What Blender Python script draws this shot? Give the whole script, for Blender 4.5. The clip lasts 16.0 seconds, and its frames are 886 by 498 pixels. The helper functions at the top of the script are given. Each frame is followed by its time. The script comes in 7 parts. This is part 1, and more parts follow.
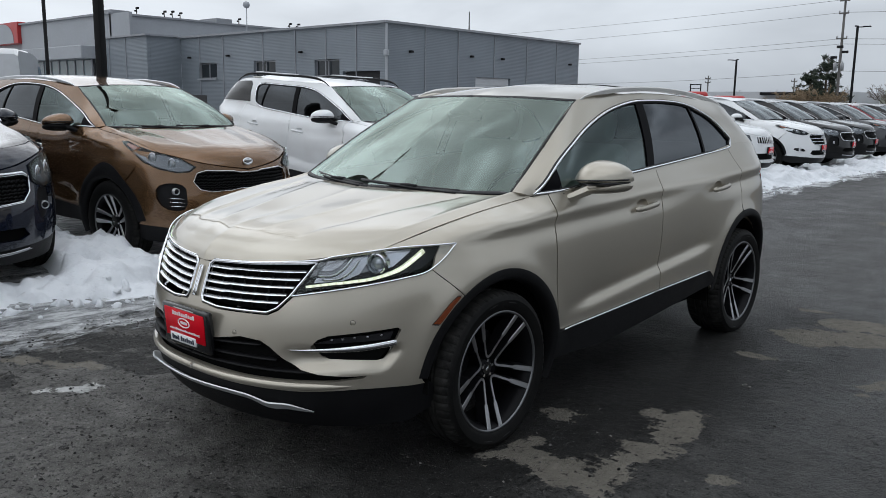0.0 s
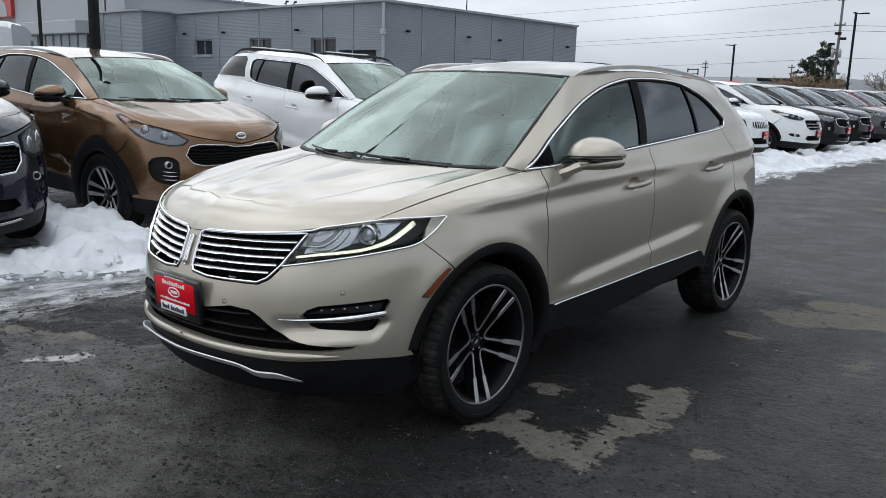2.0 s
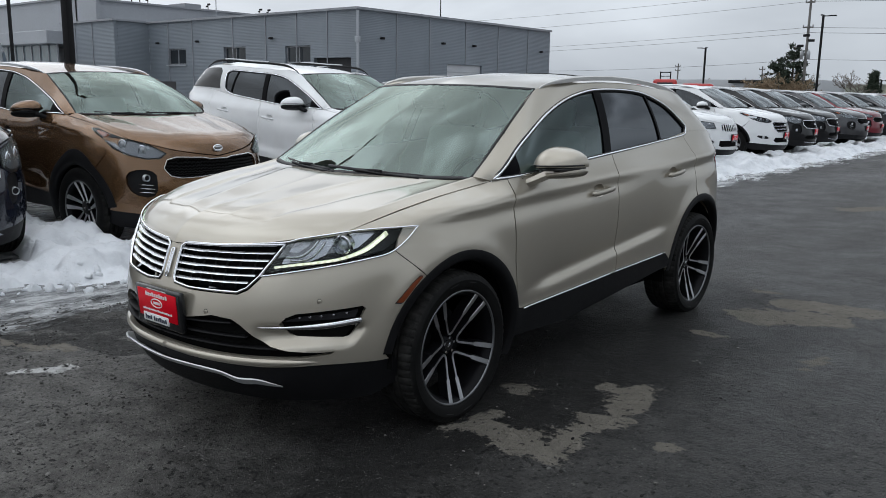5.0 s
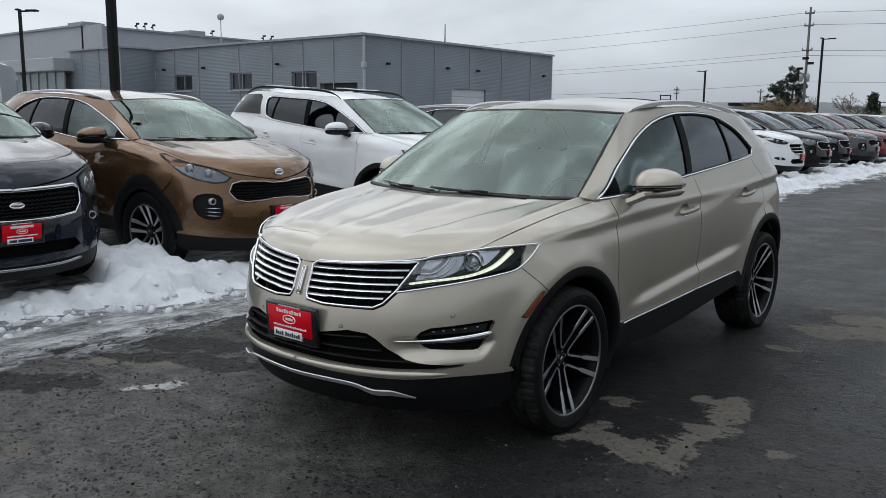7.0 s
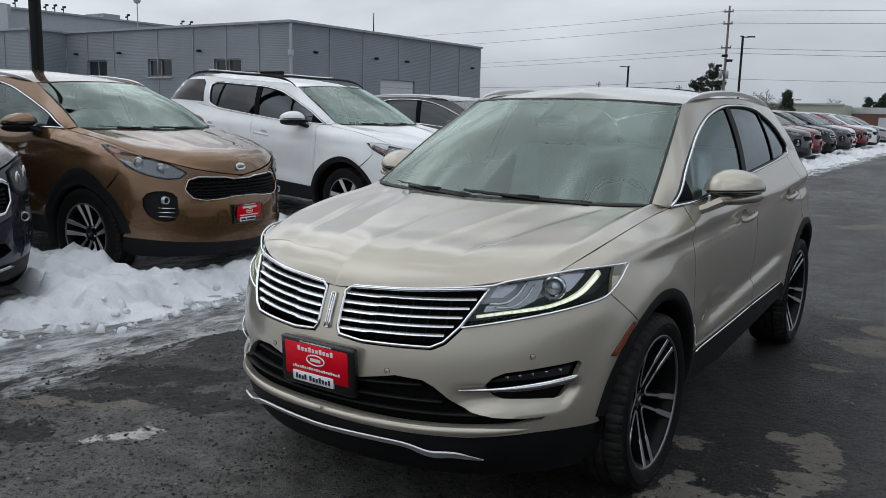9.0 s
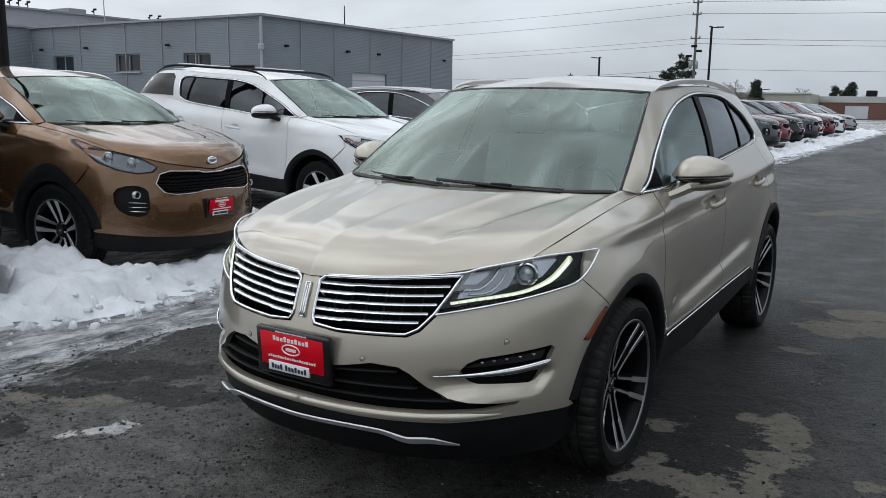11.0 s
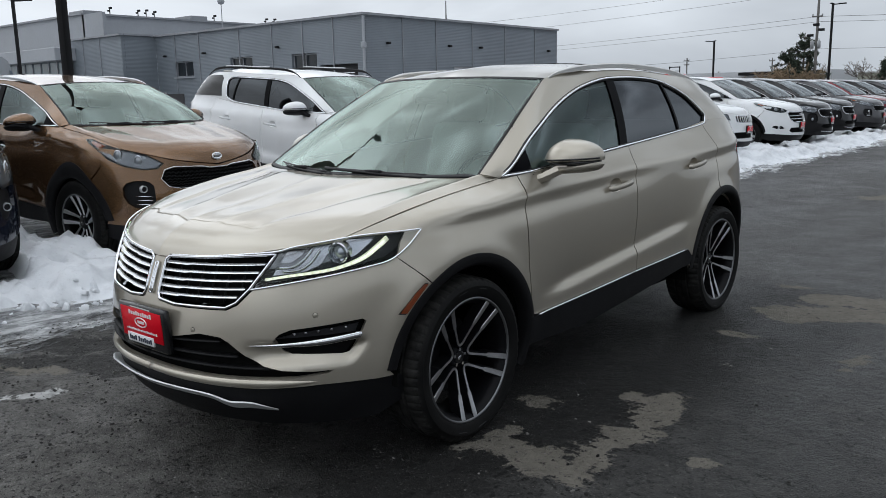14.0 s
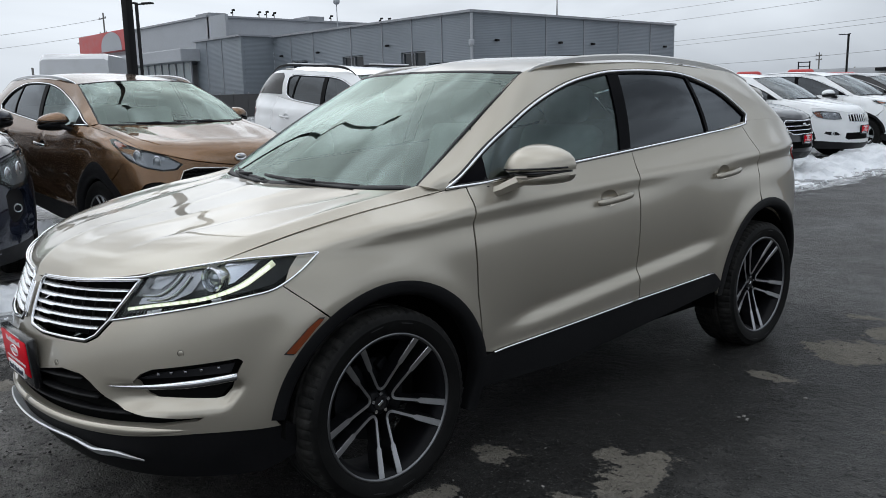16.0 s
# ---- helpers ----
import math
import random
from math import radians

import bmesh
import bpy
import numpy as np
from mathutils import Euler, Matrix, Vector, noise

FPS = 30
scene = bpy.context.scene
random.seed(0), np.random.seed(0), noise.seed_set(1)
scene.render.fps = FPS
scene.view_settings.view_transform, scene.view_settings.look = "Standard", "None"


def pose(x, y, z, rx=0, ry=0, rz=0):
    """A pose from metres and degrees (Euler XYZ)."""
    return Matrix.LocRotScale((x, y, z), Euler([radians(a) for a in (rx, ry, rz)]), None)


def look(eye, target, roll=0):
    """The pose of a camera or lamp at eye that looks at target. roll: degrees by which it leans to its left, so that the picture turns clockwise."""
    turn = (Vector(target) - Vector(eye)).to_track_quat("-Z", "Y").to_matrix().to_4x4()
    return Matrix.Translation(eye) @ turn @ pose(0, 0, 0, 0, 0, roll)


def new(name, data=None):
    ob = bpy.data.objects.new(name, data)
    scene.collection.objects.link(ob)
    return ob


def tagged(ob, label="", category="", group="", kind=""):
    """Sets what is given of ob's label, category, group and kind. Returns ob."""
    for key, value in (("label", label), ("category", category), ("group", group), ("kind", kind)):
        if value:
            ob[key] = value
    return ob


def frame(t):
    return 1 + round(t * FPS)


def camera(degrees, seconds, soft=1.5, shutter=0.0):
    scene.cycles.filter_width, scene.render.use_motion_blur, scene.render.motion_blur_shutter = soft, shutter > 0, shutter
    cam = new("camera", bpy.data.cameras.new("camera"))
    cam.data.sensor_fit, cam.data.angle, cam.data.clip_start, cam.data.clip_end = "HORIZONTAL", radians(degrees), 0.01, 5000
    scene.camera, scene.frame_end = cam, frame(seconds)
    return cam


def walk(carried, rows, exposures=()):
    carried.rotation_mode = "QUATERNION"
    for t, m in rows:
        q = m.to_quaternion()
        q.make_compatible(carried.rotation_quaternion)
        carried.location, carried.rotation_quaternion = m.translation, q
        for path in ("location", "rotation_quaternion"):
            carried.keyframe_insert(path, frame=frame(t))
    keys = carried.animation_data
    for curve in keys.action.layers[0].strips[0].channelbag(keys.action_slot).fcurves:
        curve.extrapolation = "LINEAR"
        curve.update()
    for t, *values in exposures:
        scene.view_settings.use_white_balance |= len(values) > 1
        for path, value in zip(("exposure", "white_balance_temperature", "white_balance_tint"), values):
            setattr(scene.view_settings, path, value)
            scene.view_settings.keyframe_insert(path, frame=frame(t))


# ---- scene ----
cam = camera(56.7, 16.0, 0.75)
PATH = [
    (0, (3.056, -2.795, 1.524), (1.749, -1.321, 1.177), 0.8),
    (0.5, (3.075, -2.784, 1.508), (1.769, -1.31, 1.157), 1.2),
    (1, (3.097, -2.788, 1.505), (1.796, -1.311, 1.152), 1.6),
    (1.5, (3.085, -2.79, 1.502), (1.784, -1.313, 1.147), 1.6),
    (2, (3.077, -2.794, 1.488), (1.787, -1.317, 1.098), 1.7),
    (2.5, (3.071, -2.8, 1.499), (1.794, -1.312, 1.105), 1.6),
    (3, (3.042, -2.816, 1.505), (1.766, -1.327, 1.114), 2.2),
    (3.5, (3.05, -2.81, 1.505), (1.778, -1.319, 1.112), 2.1),
    (6, (3.275, -3.104, 1.547), (2.016, -1.591, 1.195), 0.0),
    (6.5, (3.114, -3.267, 1.53), (1.82, -1.774, 1.222), 0.1),
    (7, (2.888, -3.391, 1.528), (1.631, -1.868, 1.208), 0.6),
    (7.5, (2.633, -3.205, 1.488), (1.386, -1.677, 1.159), 0.4),
    (8, (2.375, -3.115, 1.449), (1.17, -1.557, 1.103), 1.4),
    (8.5, (2.073, -3.107, 1.491), (0.962, -1.479, 1.15), 1.2),
    (9, (1.972, -3.117, 1.504), (0.869, -1.483, 1.168), 1.4),
    (11.5, (2.01, -3.137, 1.477), (0.972, -1.466, 1.113), 0.7),
    (12, (2.231, -2.981, 1.448), (1.197, -1.311, 1.069), 0.6),
    (12.5, (2.406, -2.808, 1.466), (1.31, -1.176, 1.099), 0.3),
    (13, (2.548, -2.889, 1.462), (1.318, -1.357, 1.086), -1.0),
    (13.5, (2.796, -2.888, 1.488), (1.534, -1.382, 1.114), -1.9),
    (14, (3.04, -2.649, 1.48), (1.761, -1.156, 1.112), -1.1),
    (14.5, (3.026, -2.458, 1.497), (1.572, -1.131, 1.142), -1.4),
    (15, (2.892, -2.218, 1.493), (1.417, -0.915, 1.135), -1.3),
    (15.5, (2.955, -1.976, 1.45), (1.472, -0.685, 1.083), -2.1),
    (16, (3.168, -1.71, 1.462), (1.691, -0.413, 1.095), -1.3),
]
# the film's own small drifts of exposure
EXPOSURES = [(0, -0.13), (1.5, -0.15), (2.0, 0.08), (2.5, 0.10), (3.0, -0.07), (3.5, -0.13), (6, -0.13), (7, -0.20), (7.5, -0.10), (8, -0.21), (8.5, -0.12), (9, -0.26), (11.5, -0.10), (12, -0.10), (12.5, 0.05), (13, -0.28), (13.5, -0.08), (14, -0.11), (15, -0.19), (15.5, -0.10), (16, -0.04)]
walk(cam, [(t, look(eye, target, roll)) for t, eye, target, roll in PATH], EXPOSURES)

# ---- world, sun and exposure: an overcast winter day ----
SUN_WAY = (-0.70, 0.42, 0.58)


def make_world():
    w = bpy.data.worlds.new("overcast_sky")
    scene.world = w
    w.use_nodes = True
    nt = w.node_tree
    nt.nodes.clear()
    out = nt.nodes.new("ShaderNodeOutputWorld")
    bg = nt.nodes.new("ShaderNodeBackground")
    sky = nt.nodes.new("ShaderNodeTexSky")
    sky.sky_type = "NISHITA"
    sky.sun_disc = False
    sky.sun_elevation, sky.sun_rotation = radians(35), radians(300)
    sky.air_density, sky.dust_density, sky.ozone_density = 1.0, 4.0, 1.0
    hsv = nt.nodes.new("ShaderNodeHueSaturation")
    hsv.inputs["Saturation"].default_value = 0.10
    hsv.inputs["Value"].default_value = 0.05
    co = nt.nodes.new("ShaderNodeTexCoord")
    mp = nt.nodes.new("ShaderNodeMapping")
    mp.inputs["Scale"].default_value = (1.0, 1.0, 3.2)
    n1 = nt.nodes.new("ShaderNodeTexNoise")
    n1.inputs["Scale"].default_value, n1.inputs["Detail"].default_value, n1.inputs["Roughness"].default_value = 1.7, 5.0, 0.5
    n1.inputs["Distortion"].default_value = 0.5
    ramp = nt.nodes.new("ShaderNodeValToRGB")
    ramp.color_ramp.elements[0].position, ramp.color_ramp.elements[0].color = 0.36, (0.505, 0.558, 0.628, 1)
    ramp.color_ramp.elements[1].position, ramp.color_ramp.elements[1].color = 0.66, (0.835, 0.912, 1.0, 1)
    mix = nt.nodes.new("ShaderNodeMixRGB")
    mix.inputs[0].default_value = 0.85
    nt.links.new(co.outputs["Generated"], mp.inputs[0])
    nt.links.new(mp.outputs[0], n1.inputs["Vector"])
    nt.links.new(n1.outputs[0], ramp.inputs[0])
    nt.links.new(sky.outputs[0], hsv.inputs["Color"])
    nt.links.new(hsv.outputs[0], mix.inputs[1])
    nt.links.new(ramp.outputs[0], mix.inputs[2])
    # an overcast sky is brightest overhead
    sep = nt.nodes.new("ShaderNodeSeparateXYZ")
    nt.links.new(co.outputs["Generated"], sep.inputs[0])
    rise_ = nt.nodes.new("ShaderNodeMath")
    rise_.operation, rise_.use_clamp = "MAXIMUM", False
    nt.links.new(sep.outputs[2], rise_.inputs[0])
    rise_.inputs[1].default_value = 0.0
    lift = nt.nodes.new("ShaderNodeMath")
    lift.operation = "MULTIPLY_ADD"
    nt.links.new(rise_.outputs[0], lift.inputs[0])
    lift.inputs[1].default_value, lift.inputs[2].default_value = 0.72, 0.91
    # bright breaks and darker banks, clearer high up than near the horizon
    n2 = nt.nodes.new("ShaderNodeTexNoise")
    n2.inputs["Scale"].default_value, n2.inputs["Detail"].default_value, n2.inputs["Roughness"].default_value = 3.0, 4.0, 0.55
    n2.inputs["Distortion"].default_value = 0.4
    nt.links.new(co.outputs["Generated"], n2.inputs["Vector"])
    bank = nt.nodes.new("ShaderNodeMapRange")
    bank.interpolation_type = "SMOOTHSTEP"
    nt.links.new(n2.outputs[0], bank.inputs["Value"])
    for k, v in (("From Min", 0.40), ("From Max", 0.62), ("To Min", -0.34), ("To Max", 0.55)):
        bank.inputs[k].default_value = v
    high = nt.nodes.new("ShaderNodeMapRange")
    nt.links.new(sep.outputs[2], high.inputs["Value"])
    for k, v in (("From Min", 0.11), ("From Max", 0.36)):
        high.inputs[k].default_value = v
    swing = nt.nodes.new("ShaderNodeMath")
    swing.operation = "MULTIPLY"
    nt.links.new(bank.outputs[0], swing.inputs[0])
    nt.links.new(high.outputs[0], swing.inputs[1])
    full = nt.nodes.new("ShaderNodeMath")
    full.operation = "MULTIPLY_ADD"
    nt.links.new(swing.outputs[0], full.inputs[0])
    nt.links.new(lift.outputs[0], full.inputs[1])
    nt.links.new(lift.outputs[0], full.inputs[2])
    nt.links.new(mix.outputs[0], bg.inputs[0])
    # the sun behind the cloud: a broad brighter field round its place
    dot = nt.nodes.new("ShaderNodeVectorMath")
    dot.operation, dot.inputs[1].default_value = "DOT_PRODUCT", SUN_WAY
    nt.links.new(co.outputs["Generated"], dot.inputs[0])
    halo = nt.nodes.new("ShaderNodeMapRange")
    halo.interpolation_type = "SMOOTHERSTEP"
    nt.links.new(dot.outputs["Value"], halo.inputs["Value"])
    for k, v in (("From Min", 0.55), ("From Max", 1.0), ("To Min", 1.0), ("To Max", 1.18)):
        halo.inputs[k].default_value = v
    glow = nt.nodes.new("ShaderNodeMath")
    glow.operation = "MULTIPLY"
    nt.links.new(full.outputs[0], glow.inputs[0])
    nt.links.new(halo.outputs[0], glow.inputs[1])
    nt.links.new(glow.outputs[0], bg.inputs[1])
    nt.links.new(bg.outputs[0], out.inputs[0])


make_world()
sun_data = bpy.data.lights.new("sun", "SUN")
sun_data.energy, sun_data.angle, sun_data.color = 0.8, radians(130), (1.0, 0.97, 0.93)
sun = new("sun", sun_data)
sun.matrix_world = look((-14, -8, 29), (0, 0, 0))


# ---- materials ----
def node_mat(name, base, rough=0.5, metal=0.0, coat=0.0, spec=0.5, coat_rough=0.03):
    m = bpy.data.materials.new(name)
    m.use_nodes = True
    b = m.node_tree.nodes["Principled BSDF"]
    b.inputs["Base Color"].default_value = (*base, 1)
    b.inputs["Roughness"].default_value = rough
    b.inputs["Metallic"].default_value = metal
    b.inputs["Coat Weight"].default_value = coat
    b.inputs["Coat Roughness"].default_value = coat_rough
    b.inputs["Specular IOR Level"].default_value = spec
    return m, m.node_tree, b


def add_noise(nt, scale, detail=4.0, rough=0.55, coords="Object", vec=None):
    n = nt.nodes.new("ShaderNodeTexNoise")
    n.inputs["Scale"].default_value, n.inputs["Detail"].default_value, n.inputs["Roughness"].default_value = scale, detail, rough
    if vec is None:
        c = nt.nodes.new("ShaderNodeTexCoord")
        vec = c.outputs[coords]
    nt.links.new(vec, n.inputs["Vector"])
    return n.outputs[0]


def add_ramp(nt, fac, stops):
    r = nt.nodes.new("ShaderNodeValToRGB")
    els = r.color_ramp.elements
    while len(els) < len(stops):
        els.new(0.5)
    for e, (p, c) in zip(els, stops):
        e.position, e.color = p, (*c, 1) if len(c) == 3 else c
    nt.links.new(fac, r.inputs[0])
    return r.outputs[0]


def add_mix(nt, fac, a, b, mode="MIX"):
    m = nt.nodes.new("ShaderNodeMixRGB")
    m.blend_type = mode
    for i, v in enumerate((fac, a, b)):
        if isinstance(v, bpy.types.NodeSocket):
            nt.links.new(v, m.inputs[i])
        else:
            m.inputs[i].default_value = v if i == 0 else (*v, 1)
    return m.outputs[0]


def add_math(nt, op, a, b=0.0, clamp=False):
    m = nt.nodes.new("ShaderNodeMath")
    m.operation, m.use_clamp = op, clamp
    for i, v in enumerate((a, b)):
        if isinstance(v, bpy.types.NodeSocket):
            nt.links.new(v, m.inputs[i])
        else:
            m.inputs[i].default_value = v
    return m.outputs[0]


def add_bump(nt, b, height, strength=0.3, dist=0.01):
    n = nt.nodes.new("ShaderNodeBump")
    n.inputs["Strength"].default_value, n.inputs["Distance"].default_value = strength, dist
    nt.links.new(height, n.inputs["Height"])
    nt.links.new(n.outputs[0], b.inputs["Normal"])


def varied(name, base, rough=0.6, scale=6.0, amount=0.18, bump=0.0, bump_scale=60.0, metal=0.0, coat=0.0, spec=0.5, rough_var=0.15):
    """A surface whose colour and gloss drift at two scales."""
    m, nt, b = node_mat(name, base, rough, metal, coat, spec)
    big = add_noise(nt, scale)
    fine = add_noise(nt, scale * 14, 3.0)
    f = add_math(nt, "ADD", add_math(nt, "MULTIPLY", big, 0.7), add_math(nt, "MULTIPLY", fine, 0.3))
    lo = tuple(max(0.0, c * (1 - amount)) for c in base)
    hi = tuple(min(1.0, c * (1 + amount)) for c in base)
    nt.links.new(add_ramp(nt, f, [(0.3, lo), (0.7, hi)]), b.inputs["Base Color"])
    r = add_math(nt, "ADD", add_math(nt, "MULTIPLY", add_math(nt, "SUBTRACT", big, 0.5), rough_var * 2), rough, True)
    nt.links.new(r, b.inputs["Roughness"])
    if bump:
        add_bump(nt, b, add_noise(nt, bump_scale, 4.0), bump, 0.004)
    return m


def paint(name, base, metal=0.55, rough=0.36, dirt=0.12, dirt_col=(0.30, 0.28, 0.25), coat_ior=1.6, spec=0.5):
    """Clear-coated car paint with metal flake and a thin film of road dust."""
    m, nt, b = node_mat(name, base, rough, metal, 1.0, spec)
    b.inputs["Coat IOR"].default_value = coat_ior
    if metal > 0.5:  # tilted flakes do not brighten towards grazing views
        b.inputs["Specular Tint"].default_value = (0.40, 0.40, 0.40, 1)
    flake = add_noise(nt, 1400, 2.0)
    broad = add_noise(nt, 3.0, 4.0)
    c = add_mix(nt, add_math(nt, "MULTIPLY", flake, 0.5), tuple(v * 0.9 for v in base), tuple(min(1, v * 1.12) for v in base))
    film = add_math(nt, "MULTIPLY", add_ramp(nt, broad, [(0.42, (0, 0, 0)), (0.72, (1, 1, 1))]), dirt)
    nt.links.new(add_mix(nt, film, c, dirt_col), b.inputs["Base Color"])
    cr_ = add_math(nt, "ADD", add_math(nt, "MULTIPLY", broad, 0.03), 0.004)
    nt.links.new(cr_, b.inputs["Coat Roughness"])
    return m


def glass(name, tint, reflect=1.0, sheen=(0.90, 1.0, 0.95)):
    m = bpy.data.materials.new(name)
    m.use_nodes = True
    nt = m.node_tree
    nt.nodes.clear()
    out = nt.nodes.new("ShaderNodeOutputMaterial")
    tr = nt.nodes.new("ShaderNodeBsdfTransparent")
    tr.inputs[0].default_value = (*tint, 1)
    gl = nt.nodes.new("ShaderNodeBsdfGlossy")
    gl.inputs["Roughness"].default_value = 0.012
    gl.inputs[0].default_value = (*sheen, 1)
    fr = nt.nodes.new("ShaderNodeFresnel")
    fr.inputs[0].default_value = 1.52 + 0.35 * reflect
    mx = nt.nodes.new("ShaderNodeMixShader")
    nt.links.new(fr.outputs[0], mx.inputs[0])
    nt.links.new(tr.outputs[0], mx.inputs[1])
    nt.links.new(gl.outputs[0], mx.inputs[2])
    nt.links.new(mx.outputs[0], out.inputs[0])
    return m


def emitter(name, col, strength):
    m, nt, b = node_mat(name, col, 0.4)
    b.inputs["Emission Color"].default_value = (*col, 1)
    b.inputs["Emission Strength"].default_value = strength
    return m


CHAMPAGNE = paint("champagne_paint", (0.47, 0.428, 0.355), 0.62, 0.30, 0.03, coat_ior=1.52)
BRONZE = paint("bronze_paint", (0.188, 0.103, 0.049), 0.8, 0.27, 0.03, coat_ior=1.5)
WHITE = paint("white_paint", (0.78, 0.79, 0.80), 0.0, 0.40, 0.10)
NAVY = paint("dark_blue_paint", (0.006, 0.009, 0.020), 0.1, 0.45, 0.0, coat_ior=1.6, spec=0.08)
BLACK = paint("black_paint", (0.007, 0.007, 0.008), 0.1, 0.35, 0.0, coat_ior=1.45, spec=0.15)
GREY = paint("grey_paint", (0.055, 0.055, 0.061), 0.7, 0.35, 0.10)
SILVER = paint("silver_paint", (0.40, 0.41, 0.42), 0.6, 0.35, 0.10)
RED = paint("red_paint", (0.17, 0.007, 0.018), 0.4, 0.35, 0.04, coat_ior=1.5)
CHROME, _, _ = node_mat("chrome", (0.80, 0.81, 0.83), 0.07, 1.0)
SATIN = varied("satin_metal", (0.55, 0.56, 0.58), 0.32, 8.0, 0.10, metal=1.0, rough_var=0.06)
SLAT = varied("bright_slat", (0.72, 0.73, 0.75), 0.22, 8.0, 0.08, metal=0.85, rough_var=0.05)
SKID = varied("silver_skid_paint", (0.62, 0.63, 0.64), 0.35, 8.0, 0.10, metal=0.5, rough_var=0.08)
PLASTIC = varied("black_plastic", (0.007, 0.007, 0.008), 0.55, 5.0, 0.35, bump=0.12, bump_scale=500.0, spec=0.2)
GLOSS_BLACK = varied("gloss_black_plastic", (0.008, 0.008, 0.009), 0.14, 5.0, 0.3, rough_var=0.05)
UNDER = varied("underbody_black", (0.004, 0.004, 0.004), 0.9, 4.0, 0.3, spec=0.1)
PILLAR = varied("black_pillar_trim", (0.003, 0.003, 0.004), 0.35, 5.0, 0.3, rough_var=0.05, spec=0.03)
SEAL = varied("rubber_seal", (0.010, 0.010, 0.011), 0.6, 8.0, 0.2)
RIM_DARK = varied("dark_wheel_paint", (0.005, 0.005, 0.006), 0.45, 8.0, 0.2, rough_var=0.08, spec=0.12)
RIM_LIP = varied("grey_rim_edge", (0.19, 0.193, 0.20), 0.42, 12.0, 0.12, metal=1.0, rough_var=0.08)
RIM_FACE = varied("machined_alloy", (0.56, 0.565, 0.58), 0.34, 12.0, 0.12, metal=1.0, rough_var=0.08)
AMBER, _, _ = node_mat("amber_lens", (0.17, 0.032, 0.005), 0.15, 0.0, 1.0)
TAIL, _, _ = node_mat("red_lens", (0.35, 0.01, 0.015), 0.12, 0.0, 1.0)
GLASS = glass("windscreen_glass", (0.74, 0.90, 0.82), 2.0, (0.84, 1.0, 0.93))
GLASS_FAR = glass("grey_windscreen_glass", (0.55, 0.62, 0.63), 0.9, (0.93, 0.98, 1.0))
GLASS_SIDE = glass("side_window_glass", (0.46, 0.60, 0.60), 0.6, (0.84, 0.98, 0.98))
GLASS_TINT = glass("privacy_glass", (0.03, 0.036, 0.044), 0.25, (0.88, 0.94, 1.0))
LENS = glass("headlight_lens", (0.93, 0.95, 0.97), -0.45)
LED = emitter("led_strip", (0.93, 0.97, 0.78), 0.9)
LED_BAR = emitter("lit_light_guide", (0.80, 0.84, 0.62), 0.40)
LAMP_MID = varied("grey_lamp_bowl", (0.24, 0.245, 0.26), 0.25, 9.0, 0.2, metal=0.5, rough_var=0.08)
LAMP_BALL = varied("lamp_globe", (0.40, 0.42, 0.45), 0.06, 9.0, 0.2, metal=0.7, rough_var=0.02)
RAIL = varied("silver_rail_paint", (0.58, 0.57, 0.55), 0.30, 6.0, 0.08, metal=0.25, coat=0.6, rough_var=0.05)
LAMP_GREY = varied("lamp_grey_metal", (0.36, 0.365, 0.385), 0.22, 9.0, 0.15, metal=0.9, rough_var=0.06)
REFLECT, _, _ = node_mat("lamp_reflector", (0.62, 0.63, 0.66), 0.18, 1.0)
LAMP_DARK = varied("lamp_housing", (0.014, 0.014, 0.016), 0.35, 9.0, 0.2, spec=0.2)
SEAT = varied("grey_leather", (0.42, 0.41, 0.38), 0.6, 9.0, 0.15)
DASH = varied("dark_dashboard", (0.035, 0.035, 0.036), 0.7, 9.0, 0.15)
PLATE_RED = varied("red_plate", (0.62, 0.004, 0.016), 0.35, 14.0, 0.08, spec=0.12)
PLATE_WHITE = varied("white_print", (0.80, 0.80, 0.80), 0.4, 20.0, 0.05)
INK = varied("dark_ink", (0.02, 0.025, 0.05), 0.5, 20.0, 0.1)


def tyre_material():
    m, nt, b = node_mat("tyre_rubber", (0.006, 0.006, 0.006), 0.62, spec=0.14)
    n = add_noise(nt, 14.0, 6.0, 0.7)
    side = add_ramp(nt, n, [(0.35, (0.003, 0.003, 0.003)), (0.75, (0.008, 0.0078, 0.0075))])
    dust = add_ramp(nt, n, [(0.38, (0.006, 0.006, 0.0058)), (0.68, (0.034, 0.033, 0.031))])
    # road dust on the tread and shoulder
    co = nt.nodes.new("ShaderNodeTexCoord")
    flat = nt.nodes.new("ShaderNodeVectorMath")
    flat.operation, flat.inputs[1].default_value = "MULTIPLY", (0, 1, 1)
    nt.links.new(co.outputs["Object"], flat.inputs[0])
    far = nt.nodes.new("ShaderNodeVectorMath")
    far.operation = "LENGTH"
    nt.links.new(flat.outputs[0], far.inputs[0])
    tread = add_ramp(nt, far.outputs["Value"], [(0.335, (0, 0, 0)), (0.356, (1, 1, 1))])
    nt.links.new(add_mix(nt, tread, side, dust), b.inputs["Base Color"])
    add_bump(nt, b, add_noise(nt, 160.0, 3.0), 0.2, 0.003)
    return m


TYRE = tyre_material()


